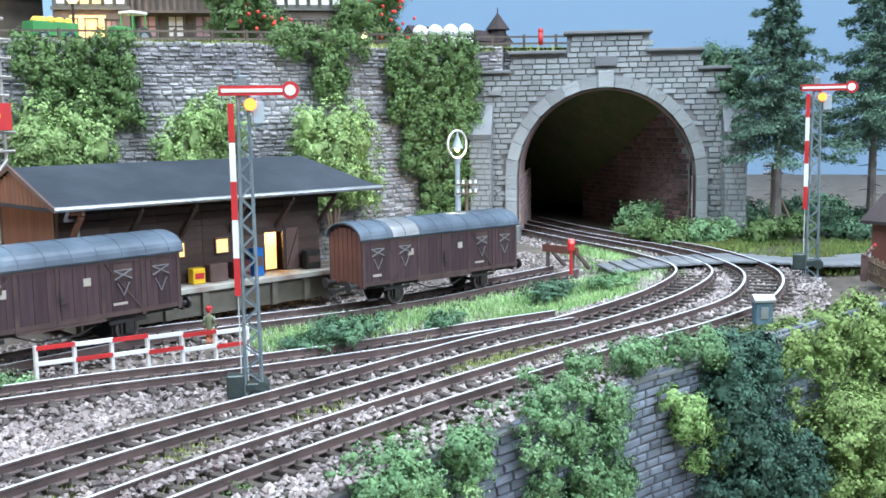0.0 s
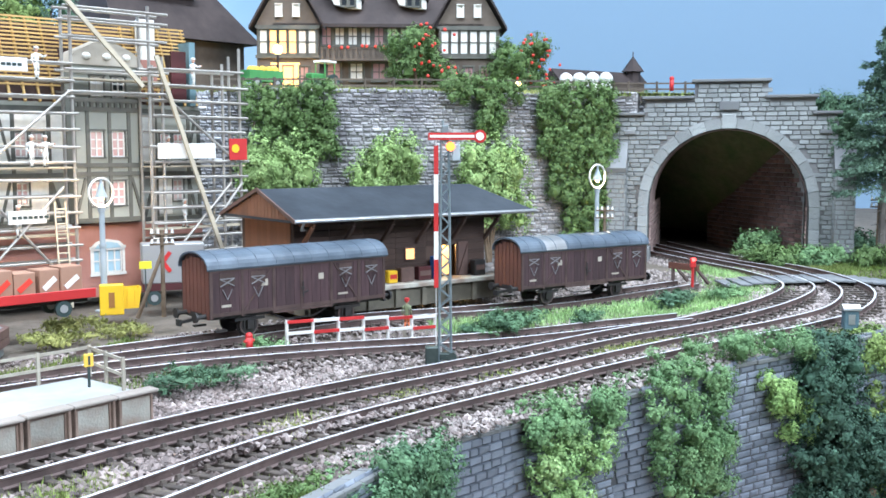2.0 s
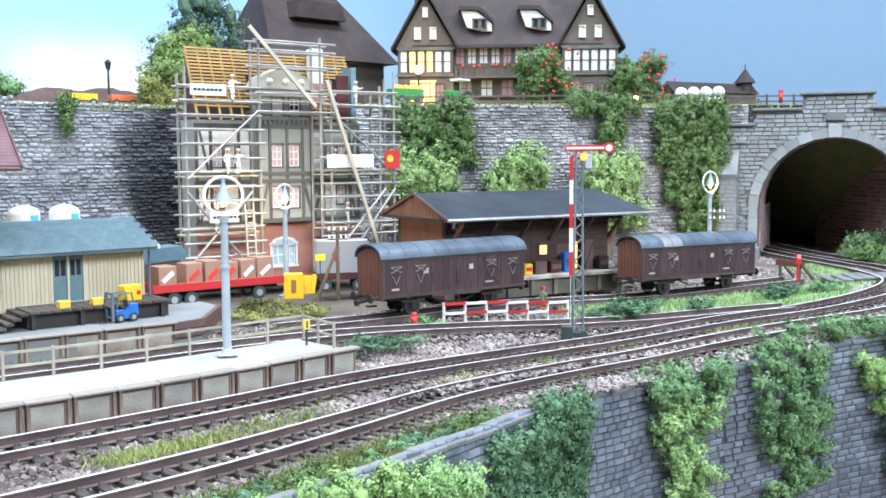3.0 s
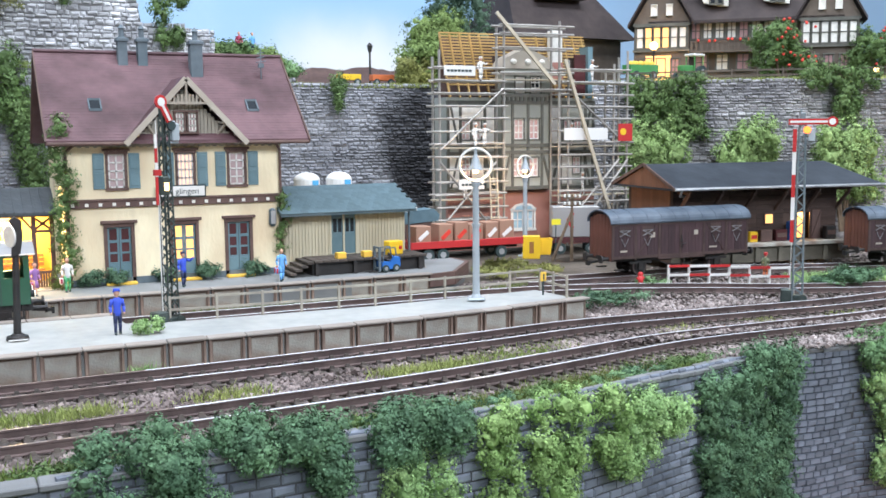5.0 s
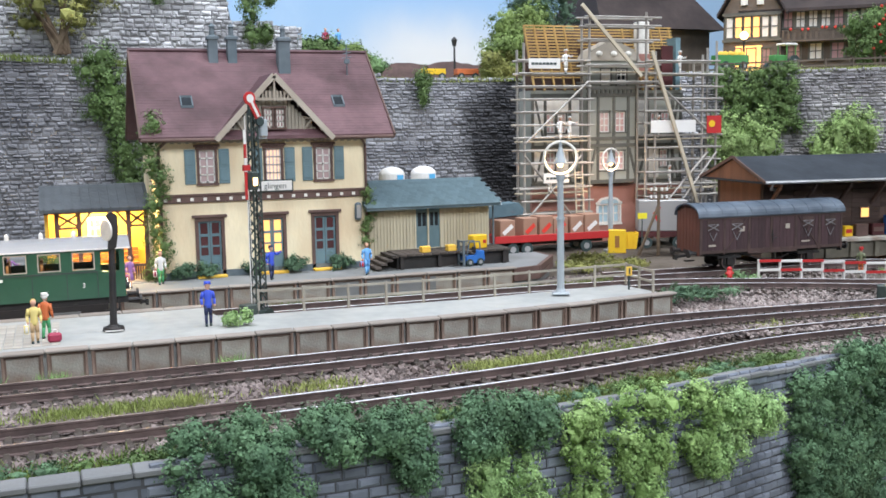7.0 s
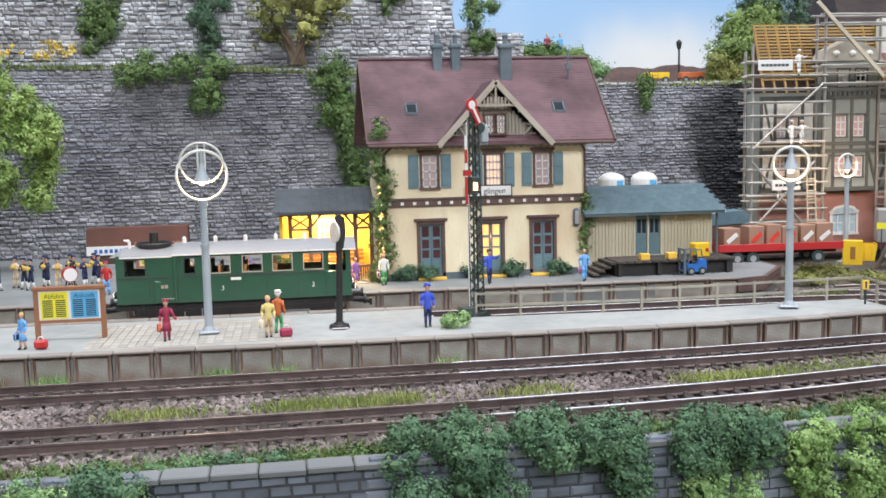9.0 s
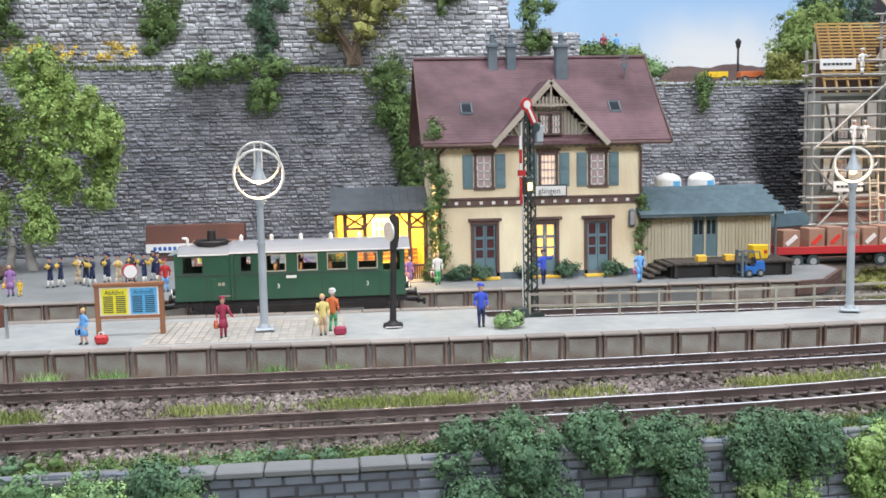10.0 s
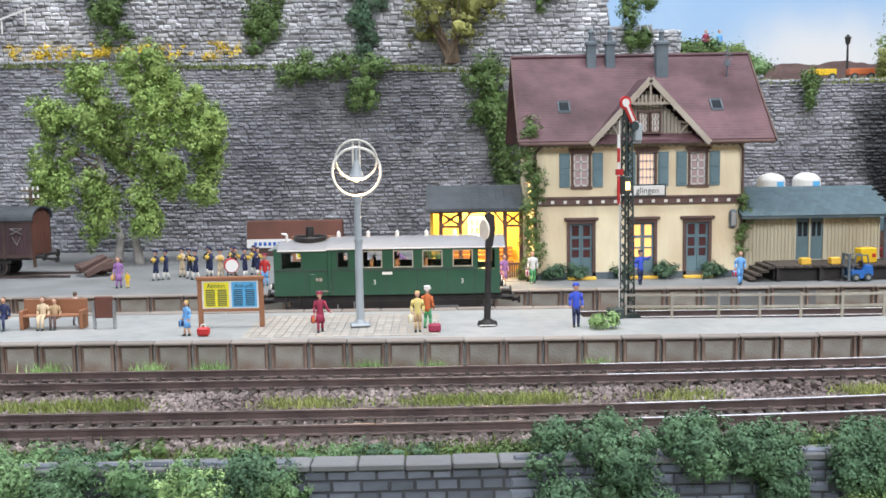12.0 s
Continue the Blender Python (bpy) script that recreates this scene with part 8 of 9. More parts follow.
# ---- on the hill ----
def farmhouse():
    f = thing("farmhouse", 703, 773, 130, -43, "dark timbered farmhouse with two gables and lit windows", "house")
    part("wall", boxed(-104, 104, 10, 58, 0, 70), M["farmwall"], f)
    bm = bmesh.new()
    prism(bm, [(0, 66), (36, 124), (72, 66), (72, 63), (36, 120), (0, 63)], -92, 92, "x")
    r = part("roof", bm, M["farmroof"], f)
    for cx in (-79, 79):
        half, apex = 27, 118
        bm = bmesh.new()
        prism(bm, [(cx - half, 0), (cx + half, 0), (cx + half, 66), (cx, apex - 5), (cx - half, 66)], 0, 12, "y")
        g = part("gable", bm, M["farmwall"], f)
        for s in (-1, 1):
            bm = bmesh.new()
            v = [bm.verts.new(p) for p in ((cx + s * (half + 6), -7, 60), (cx, -7, apex), (cx, 50, apex), (cx + s * (half + 6), 50, 60), (cx + s * (half + 6), -7, 63), (cx, -7, apex + 3.5), (cx, 50, apex + 3.5), (cx + s * (half + 6), 50, 63))]
            for q in ((0, 1, 2, 3), (4, 5, 6, 7), (0, 1, 5, 4), (1, 2, 6, 5), (2, 3, 7, 6), (3, 0, 4, 7)):
                bm.faces.new([v[i] for i in q])
            part("gable_roof", bm, M["farmroof"], g)
            window(g, cx + s * 7.5, 72, 5, 10, 1, 1, "hidewhite", "hidewhite", "hidewhite", -1.0, .7)
        window(g, cx, 93, 4, 8, 1, 1, "hidewhite", "hidewhite", "hidewhite", -1.0, .7)
        part("sill_beam", boxed(cx - half - 1, cx + half + 1, -2.4, -.1, 36, 38.5), M["beam"], g)
        part("lintel_beam", boxed(cx - half - 1, cx + half + 1, -2.4, -.1, 61.5, 64), M["beam"], g)
        for k in range(6):
            x = cx - half + 6 + k * (2 * half - 12) / 5
            window(g, x, 39.5, 7.4, 21, 1, 2, "warm" if cx < 0 and k in (1, 2, 3) else "hidewhite", "beam", "beam", -1.4, 1.0)
        for k in range(3):
            window(g, cx - 14 + 14 * k, 12, 8, 17, 2, 2, "dimpane", "beam", "beam", -1.4, 1.0)
    # dormers with sweeping cream cheeks under dark caps
    for x in (-31, 26):
        bm = bmesh.new()
        prism(bm, [(x - 14, 99), (x - 8, 83), (x + 8, 79), (x + 16, 79), (x + 16, 86), (x + 9, 92), (x + 2, 98)], 3, 26, "y")
        d = part("dormer", bm, M["hidewhite"], r)
        bm = bmesh.new()
        prism(bm, [(x - 16, 99), (x + 3, 98.6), (x + 18, 86), (x + 18, 89), (x + 5, 102), (x - 16, 103)], 0, 30, "y")
        part("dormer_roof", bm, M["farmroof"], d)
        for dx in (1, 8):
            window(d, x + dx, 81, 5.5, 9, 1, 1, "darkpane", "beam", "beam", 2, .8)
    for i in range(9):
        window(f, -46 + 11.5 * i, 48, 9, 16, 2, 2, "hidewhite" if i % 4 else "dimpane", "beam", "beam", 8.6, 1.1)
    for i in range(5):
        window(f, -40 + 20 * i, 17, 12, 16, 2, 2, "hidewhite" if i % 2 else "dimpane", "beam", "beam", 8.6, 1.1)
    b = part("balcony", boxed(-51, 51, -2, 9.8, 34, 36), M["farmwall"], f)
    for i in range(21):
        part("baluster", boxed(-50.5 + 5 * i, -48.5 + 5 * i, -1.8, -1, 36, 44), M["farmwall"], b)
    part("handrail", boxed(-51, 51, -2.2, -.6, 44, 45.4), M["farmwall"], b)
    for i in range(11):
        bm = bmesh.new()
        ball(bm, (-40 + 8 * i + random.uniform(-3, 3), -2.6, 45.6 + random.uniform(-1, 1)), 1.5, 6)
        part("geranium", bm, M["apple"], b)
    part("lit_gateway", boxed(-94, -69, -1.6, -.2, 2, 32), M["warm"], f, "warm lit barn gateway")
    for x in (-20, 40):
        part("chimney", boxed(x, x + 9, 32, 40, 112, 136, bevel=.5), M["hidewhite"], r)
    point_lamp("yard_lamp", (.618, .795, .152), .004, .05, (1, .55, .16))
    h = thing("barn", 603, 925, 128, 3, "brown barn with steep hipped roof", "barn")
    part("wall", boxed(-66, 66, 0, 90, 0, 62), M["farmwall"], h)
    bm = bmesh.new()
    v = [bm.verts.new(p) for p in ((-80, -12, 58), (78, -12, 58), (78, 102, 58), (-80, 102, 58), (-58, 45, 136), (28, 45, 136))]
    for q in ((0, 1, 5, 4), (1, 2, 5), (2, 3, 4, 5), (3, 0, 4), (0, 3, 2, 1)):
        bm.faces.new([v[i] for i in q])
    r = part("roof", bm, M["farmroof"], h)
    bm = bmesh.new()
    prism(bm, [(-40, 100), (22, 100), (16, 116), (-34, 118)], 6, 40, "y")
    part("shed_dormer", bm, M["farmroof"], r)
    # yard things
    t = thing("tractor", 629, 762, 134, 10, "green farm tractor with white cab roof", "tractor")
    part("bonnet", boxed(-14, 3, -4, 4, 6, 14, bevel=.8), M["tractor"], t)
    part("cab_roof", boxed(-2, 14, -6, 6, 23, 25, bevel=.5), M["white"], t)
    bm = bmesh.new()
    for x in (0, 12):
        for y in (-5, 5):
            rod(bm, (x, y, 8), (x, y, 23), .6)
    part("cab_frame", bm, M["tractor"], t)
    for x, r in ((-11, 4), (8, 7)):
        for y in (-8, 5):
            tyre_pair(t, x, y, r, 3)
    u = thing("green_trailer", 573, 764, 134, 0, "green farm trailer heaped with yellow fruit", "trailer", scale=.8)
    part("bed", boxed(-20, 20, -8, 8, 6, 17, bevel=.4), M["tractor"], u)
    bm = bmesh.new()
    ball(bm, (0, 0, 0), 3.5, 10)
    me = finish("fruit", bm, M["yellowwall"], True)
    for i in range(16):
        shared("fruit", me, u, random.uniform(-17, 17), random.uniform(-6, 6), 18)
    for x in (-12, 12):
        tyre_pair(u, x, -9, 5, 2.5)
    for i in range(4):
        for k in range(2):
            b = thing("wrapped_bale", 762 + 5 * i, 612 - 9.4 * i, 130 + 8 * k, 30, "round white wrapped bale on the hill", "bale", "wrapped bales")
            bm = bmesh.new()
            rod(bm, (-4.8, 0, 4.8), (4.8, 0, 4.8), 5, 5, 18)
            bmesh.ops.bevel(bm, geom=[e for e in bm.edges if e.calc_face_angle(0) > 1], offset=1.2, segments=2, affect="EDGES")
            part("wrap", bm, M["white"], b, smooth=True)
    h = thing("hydrant", 797, 536, 132, 0, "red hydrant on the hill top", "hydrant")
    bm = bmesh.new()
    rod(bm, (0, 0, 0), (0, 0, 9), 1.8, 1.6, 12)
    ball(bm, (0, 0, 9.5), 1.9, 12)
    part("body", bm, M["red"], h, smooth=True)
    l = thing("garden_lamp", 735, 640, 128, 0, "short garden lamp glowing on the hill edge", "lamp")
    part("post", boxed(-.6, .6, -.6, .6, 0, 9), M["black"], l)
    bm = bmesh.new()
    ball(bm, (0, 0, 11), 2.6, 12)
    part("globe", bm, M["amber"], l, smooth=True)
    l = thing("yard_lantern", 600, 780, 128, 0, "bright yard lantern on a pole", "lamp")
    part("post", boxed(-.7, .7, -.7, .7, 0, 36), M["black"], l)
    bm = bmesh.new()
    ball(bm, (0, 0, 39), 4, 12)
    part("globe", bm, M["amber"], l, smooth=True)
    pts, _, _ = glide([(500, 712), (582, 668), (660, 632), (740, 604), (790, 560), (840, 470)], 22)
    fz = thing("hill_fence", 0, 0, 0, 0, "dark wooden two-rail fence along the hill edge", "fence")
    hz = [float(np.interp(p[0], [400, 740, 840], [124, 131, 128])) for p in pts]
    for p, z in zip(pts, hz):
        part("post", boxed(p[0] - .7, p[0] + .7, p[1] + 9, p[1] + 10.4, z - 2, z + 11), M["farmwall"], fz)
    for (p, z), (q, w) in zip(zip(pts, hz), list(zip(pts, hz))[1:]):
        for k in (5, 9.5):
            bm = bmesh.new()
            bar(bm, (p[0], p[1] + 9.6, z + k), (q[0], q[1] + 9.6, w + k), .7, 1.3)
            part("rail", bm, M["farmwall"], fz)
    c = thing("chapel", 1052, 750, 144, -10, "long low distant chapel with pointed turret", "chapel", scale=.85)
    part("nave", boxed(-120, 30, 0, 24, 0, 20), M["farmwall"], c)
    bm = bmesh.new()
    prism(bm, [(-3, 19), (12, 33), (27, 19)], -123, 33, "x")
    part("roof", bm, M["farmroof"], c)
    bm = bmesh.new()
    rod(bm, (14, 6, 20), (14, 6, 34), 10, 10, 8), rod(bm, (14, 6, 34), (14, 6, 54), 15, .5, 8), rod(bm, (14, 6, 54), (14, 6, 60), .8, .8, 6)
    part("turret", bm, M["farmroof"], c)
    l = thing("street_lamp", 372, 930, 132, 0, "black old-fashioned street lamp on the hill", "street lamp")
    bm = bmesh.new()
    rod(bm, (0, 0, 0), (0, 0, 34), 1.3, .9)
    rod(bm, (0, 0, 34), (0, 0, 40), 1.8, 3)
    rod(bm, (0, 0, 40), (0, 0, 43), 3.4, .6)
    part("post", bm, M["black"], l)
    for x, lab, m in ((318, "yellow cart on the hill meadow", "yellow"), (352, "orange farm cart on the hill meadow", "rust")):
        w = thing("farm_cart", x + 20, 900, 132, 0, lab, "cart", "farm carts", scale=.8)
        part("box", boxed(-14, 14, -6, 6, 6, 13, bevel=.5), M.get(m) or paint(m), w)
        for k in (-9, 9):
            tyre_pair(w, k, -7, 4, 2)
    figure(205, 786, 150, 0, "crimson", "navy", None, "painted walker in red on the upper ledge", 17)
    figure(216, 788, 150, 20, "sky_blue", "navy", None, "painted walker in blue on the upper ledge", 17)


farmhouse()


# ---- plants ----
def shrub(name, blobs, count, size, mat, label, seed, group="", stem=True, shell=.62):
    x, y = np.mean([b[0] for b in blobs]), np.mean([b[1] for b in blobs])
    z = min(b[2] - b[5] for b in blobs)
    s = thing(name, x, y, z, 0, label, name.replace("_", " "), group)
    loc = [(b[0] - x, b[1] - y, b[2] - z, *b[3:]) for b in blobs]
    groups = max(2, min(4, len(loc) // 6))
    wide = max(q[0] for q in loc) - min(q[0] for q in loc) > 24
    loc.sort(key=lambda b: b[0] if wide else b[2])
    whole = sum(b[3] * b[5] for b in loc)
    for g in range(groups):
        some = loc[g * len(loc) // groups:(g + 1) * len(loc) // groups]
        foliage("leaf_clump", some, int(count * sum(b[3] * b[5] for b in some) / whole), size, M[mat], s, seed + 1000 * g, shell)
    return s


GREEN = {"leafolive": "olive-green", "leafdeep": "very dark green", "leafblue": "dark green", "leaflight": "bright light-green", "leafyellow": "yellow-green", "leafdark": "deep green", "leafmid": "mid-green", "leafivy": "olive-green"}


def fill(blobs, size, cover=.5):
    """How many leaves cover these clumps."""
    return int(cover * sum(4.19 * (b[3] * b[4] + b[4] * b[5] + b[3] * b[5]) for b in blobs) / size ** 2)


def wall_bushes():
    """Bushes that spill over the front wall, and low growth along its top."""
    rng = random.Random(21)
    rows = [  # from x to x, top, lower end, foliage
        (-135, -105, 3, -34, "leafmid"), (-112, -80, 4, -34, "leafblue"), (-82, -56, 0, -34, "leaflight"), (-94, -62, 4, -22, "leafmid"), (-66, -42, 4, -22, "leafblue"), (-58, -36, 1, -34, "leafmid"),
        (22, 48, 10, -22, "leafblue"), (42, 62, 13, -22, "leafblue"), (58, 78, 10, -6, "leafblue"), (74, 98, 8, -6, "leafblue"), (88, 99, 3, -18, "leafblue"), (106, 126, 9, -12, "leafblue"), (120, 139, 7, -10, "leafblue"),
        (110, 137, -8, -34, "leaflight"), (141, 162, 4, -34, "leafyellow"), (160, 190, 5, -38, "leafyellow"), (192, 208, 1, -34, "leafyellow"), (204, 228, -4, -22, "leaflight"), (226, 252, -8, -26, "leaflight"), (200, 222, -20, -36, "leaflight"),
        (258, 300, -8, -70, "leafblue"), (284, 330, -4, -80, "leafblue"), (320, 352, -9, -50, "leafblue"), (266, 310, -40, -92, "leafblue"), (320, 346, -45, -92, "leafblue"),
        # from here on mid green replaces dark green, brighter light put into colour
        (391, 425, -10, -30, "leafmid"), (415, 452, -10, -34, "leafmid"), (402, 448, -26, -60, "leaflight"), (406, 442, -56, -94, "leaflight"),
        (460, 492, 2, -50, "leafmid"), (484, 514, 4, -50, "leafmid"), (466, 500, -44, -96, "leafmid"), (486, 512, -40, -80, "leafmid"), (510, 536, 4, -8, "leafmid"), (532, 562, 4, -10, "leafmid"), (526, 548, -14, -34, "leafyellow"), (534, 560, -26, -48, "leafyellow")]
    for i, (x0, x1, top, low, m) in enumerate(rows):
        w, blobs = x1 - x0, []
        for _ in range(int(6 + w * (top - low) / 80)):
            t = rng.random()
            r = rng.uniform(3.0, 7.0) * (1.1 if m == "leafblue" else .95)
            squeeze = 1 - .25 * abs(2 * t - .7)
            x = (x0 + x1) / 2 + rng.uniform(-.5, .5) * (w - r) * squeeze
            z = max(min(top - r, top - (top - low) * t), low + r)
            y = float(line_y(FRONT, x))
            over = max(0, z - float(ground_z(x, y)))
            blobs.append((x, y - 5.5 + rng.uniform(-3, 2) + min(8, over * 1.2), z, r, r * .9, r * rng.uniform(.8, 1.1)))
        size = .52 if x0 < 260 else .62
        shrub("hanging_bush", blobs, fill(blobs, size, .62), size, m, GREEN[m] + " foam-leaved bush spilling over the stone wall", 100 + i, "wall bushes")
    for i, x in enumerate(range(-140, 590, 21)):
        bare = -40 < x < 24
        blobs = []
        for _ in range(11):
            r = rng.uniform(2.2, 4.2)
            xx = x + rng.uniform(-13, 13)
            y = float(line_y(FRONT, xx)) + (rng.uniform(9, 15) if bare or x > 130 else rng.uniform(6, 17))
            blobs.append((xx, y, float(ground_z(xx, y)) - 3.4 + rng.uniform(-1, 2.4), r * 1.3, r, r * .8))
        m = ("leafivy", "leafmid", "leafblue", "leafivy")[i % 4]
        shrub("low_bush", blobs, fill(blobs, .46, .28), .46, m, GREEN[m] + " low growth along the top of the wall", 200 + i, "low growth")


wall_bushes()


def big_bushes():
    """Tall bushes at the foot of the wall near the crossing."""
    rng = random.Random(5)
    # darker foliage colours hold the shade below the wall
    spec = [(557, 306, 22, 5, "leafdeep"), (578, 303, 22, 2, "leafdeep"), (566, 296, 22, -34, "leafdeep"), (590, 290, 24, -40, "leafdeep"), (604, 300, 26, 2, "leafolive"), (626, 292, 32, 7, "leafolive"), (652, 284, 34, 8, "leafolive"),
            (612, 276, 30, -26, "leafolive"), (640, 268, 32, -30, "leafolive"), (676, 276, 34, 2, "leafolive"), (664, 262, 32, -18, "leafdeep"), (690, 258, 34, -22, "leafdeep"), (715, 262, 36, -4, "leafmid"), (752, 256, 40, -2, "leafmid")]
    for i, (x, y, w, top, m) in enumerate(spec):
        blobs = []
        for k in range(int(12 + (top + 86) * w / 70)):
            r = rng.uniform(5.5, 9.5)
            a, q, t = rng.uniform(0, 6.28), rng.random() ** .5, rng.random() ** 1.2
            f = .5 if t < .1 else 1
            blobs.append((x + math.cos(a) * q * f * (w * .55 - r * .3), y + math.sin(a) * q * f * w * .4, top - r - (top + 80) * t, r, r, r * .9))
        b = shrub("leafy_bush", blobs, fill(blobs, .8, .5), .8, m, GREEN[m] + " tall bush below the level crossing", 300 + i, "tall bushes")
        bm = bmesh.new()
        rod(bm, (0, 0, 14), (0, 0, -8), 2, 3, 7)
        part("trunk", bm, M["bark"], b)


big_bushes()


def ivy(spots, label, seed, count, size=1.0, mat="leafivy"):
    s = tagged(new("ivy"), label, "ivy", "ivy on the walls")
    foliage("ivy_leaves", spots, int(count * 3.4), size * .85, M[mat], s, seed, .6)
    for b in spots[::4]:
        bm = bmesh.new()
        rod(bm, (b[0], b[1] + 1, b[2] - b[5]), (b[0] + 1, b[1] + 1, b[2] + b[5]), .5, .3, 5)
        part("ivy_stem", bm, M["bark"], s)


def ivy_patch(x0, x1, y, z0, z1, n, rng, thick=4, r=8):
    return [(rng.uniform(x0, x1), y + rng.uniform(-1, 1), rng.uniform(z0, z1), r * rng.uniform(.7, 1.2), thick, r * rng.uniform(.7, 1.3)) for _ in range(n)]


def ivies():
    rng = random.Random(9)
    B = lambda x: float(line_y(BACK, x))
    # on the lower wall left of the station house
    ivy([(34 + 8 * math.sin(t * 2) + 10 * t, 734 + 2 * t, 140 - 120 * t, 11, 5, 10) for t in np.linspace(0, 1, 16)] + ivy_patch(22, 50, 736, 100, 142, 8, rng), "thick green ivy climbing the wall beside the station house", 1, 5200)
    ivy([(50 + rng.uniform(-3, 3), 556, z, 5, 3, 6) for z in np.linspace(12, 92, 12)], "green ivy climbing the station house corner", 2, 1900, .8)
    ivy([(168 + rng.uniform(-2, 2), 557, z, 3, 2.5, 4) for z in np.linspace(24, 52, 6)], "green ivy between house and annex", 3, 500, .7)
    ivy(ivy_patch(-118, -40, 737, 134, 146, 12, rng, 5, 8) + ivy_patch(-62, -42, 735, 112, 136, 5, rng, 5, 7), "ivy hanging from the ledge over the wall", 4, 2600)
    ivy(ivy_patch(-142, -122, 772, 146, 200, 9, rng, 4, 8), "ivy column on the upper wall", 5, 2200)
    ivy(ivy_patch(-62, -44, 772, 146, 200, 9, rng, 4, 8), "ivy column on the upper wall", 6, 2200, 1.0, "leafdark")
    ivy(ivy_patch(140, 158, 772, 152, 190, 7, rng, 4, 7), "ivy on the end of the upper wall", 7, 1600)
    ivy(ivy_patch(-270, -235, 772, 165, 205, 8, rng, 4, 8), "ivy column on the upper wall", 8, 1800)
    ivy(ivy_patch(66, 96, 772, 186, 204, 6, rng, 4, 7), "ivy tuft high on the upper wall", 9, 900)
    ivy([(268, 734, 128 - 4 * k, 6 - .6 * k, 3, 5) for k in range(6)], "ivy tongue hanging over the wall", 10, 900)
    # thick mats on the right wall
    def mat(cells, label, seed):
        spots = []
        for x0, x1, z0, z1 in cells:
            for x in np.arange(x0 + 3, x1 - 1, 6.5):
                for z in np.arange(z0 + 3, z1, 6.5):
                    xx = x + rng.uniform(-2.5, 2.5)
                    spots.append((xx, B(xx) - 5 + rng.uniform(-1.5, 1), z + rng.uniform(-2.5, 2.5), rng.uniform(4.5, 6.5), 4.5, rng.uniform(4.5, 6.5)))
        ivy(spots, label, seed, 120 * len(spots))
    mat([(502, 556, 104, 130), (512, 556, 80, 106)], "dense green ivy mat on the stone retaining wall", 11)
    mat([(628, 690, 124, 137), (652, 674, 98, 124)], "dark ivy hanging over the wall's edge", 12)
    mat([(703, 764, 84, 134), (712, 764, 48, 84), (724, 764, 4, 48)], "dense green ivy mat beside the tunnel portal", 13)
    ivy([(858 + rng.uniform(-9, 14), 432 + rng.uniform(-14, 14), rng.uniform(66, 122), 9, 9, 9) for _ in range(34)], "green bushes over the portal's shoulder", 16, 9000, 1.2, "leafdark")


ivies()


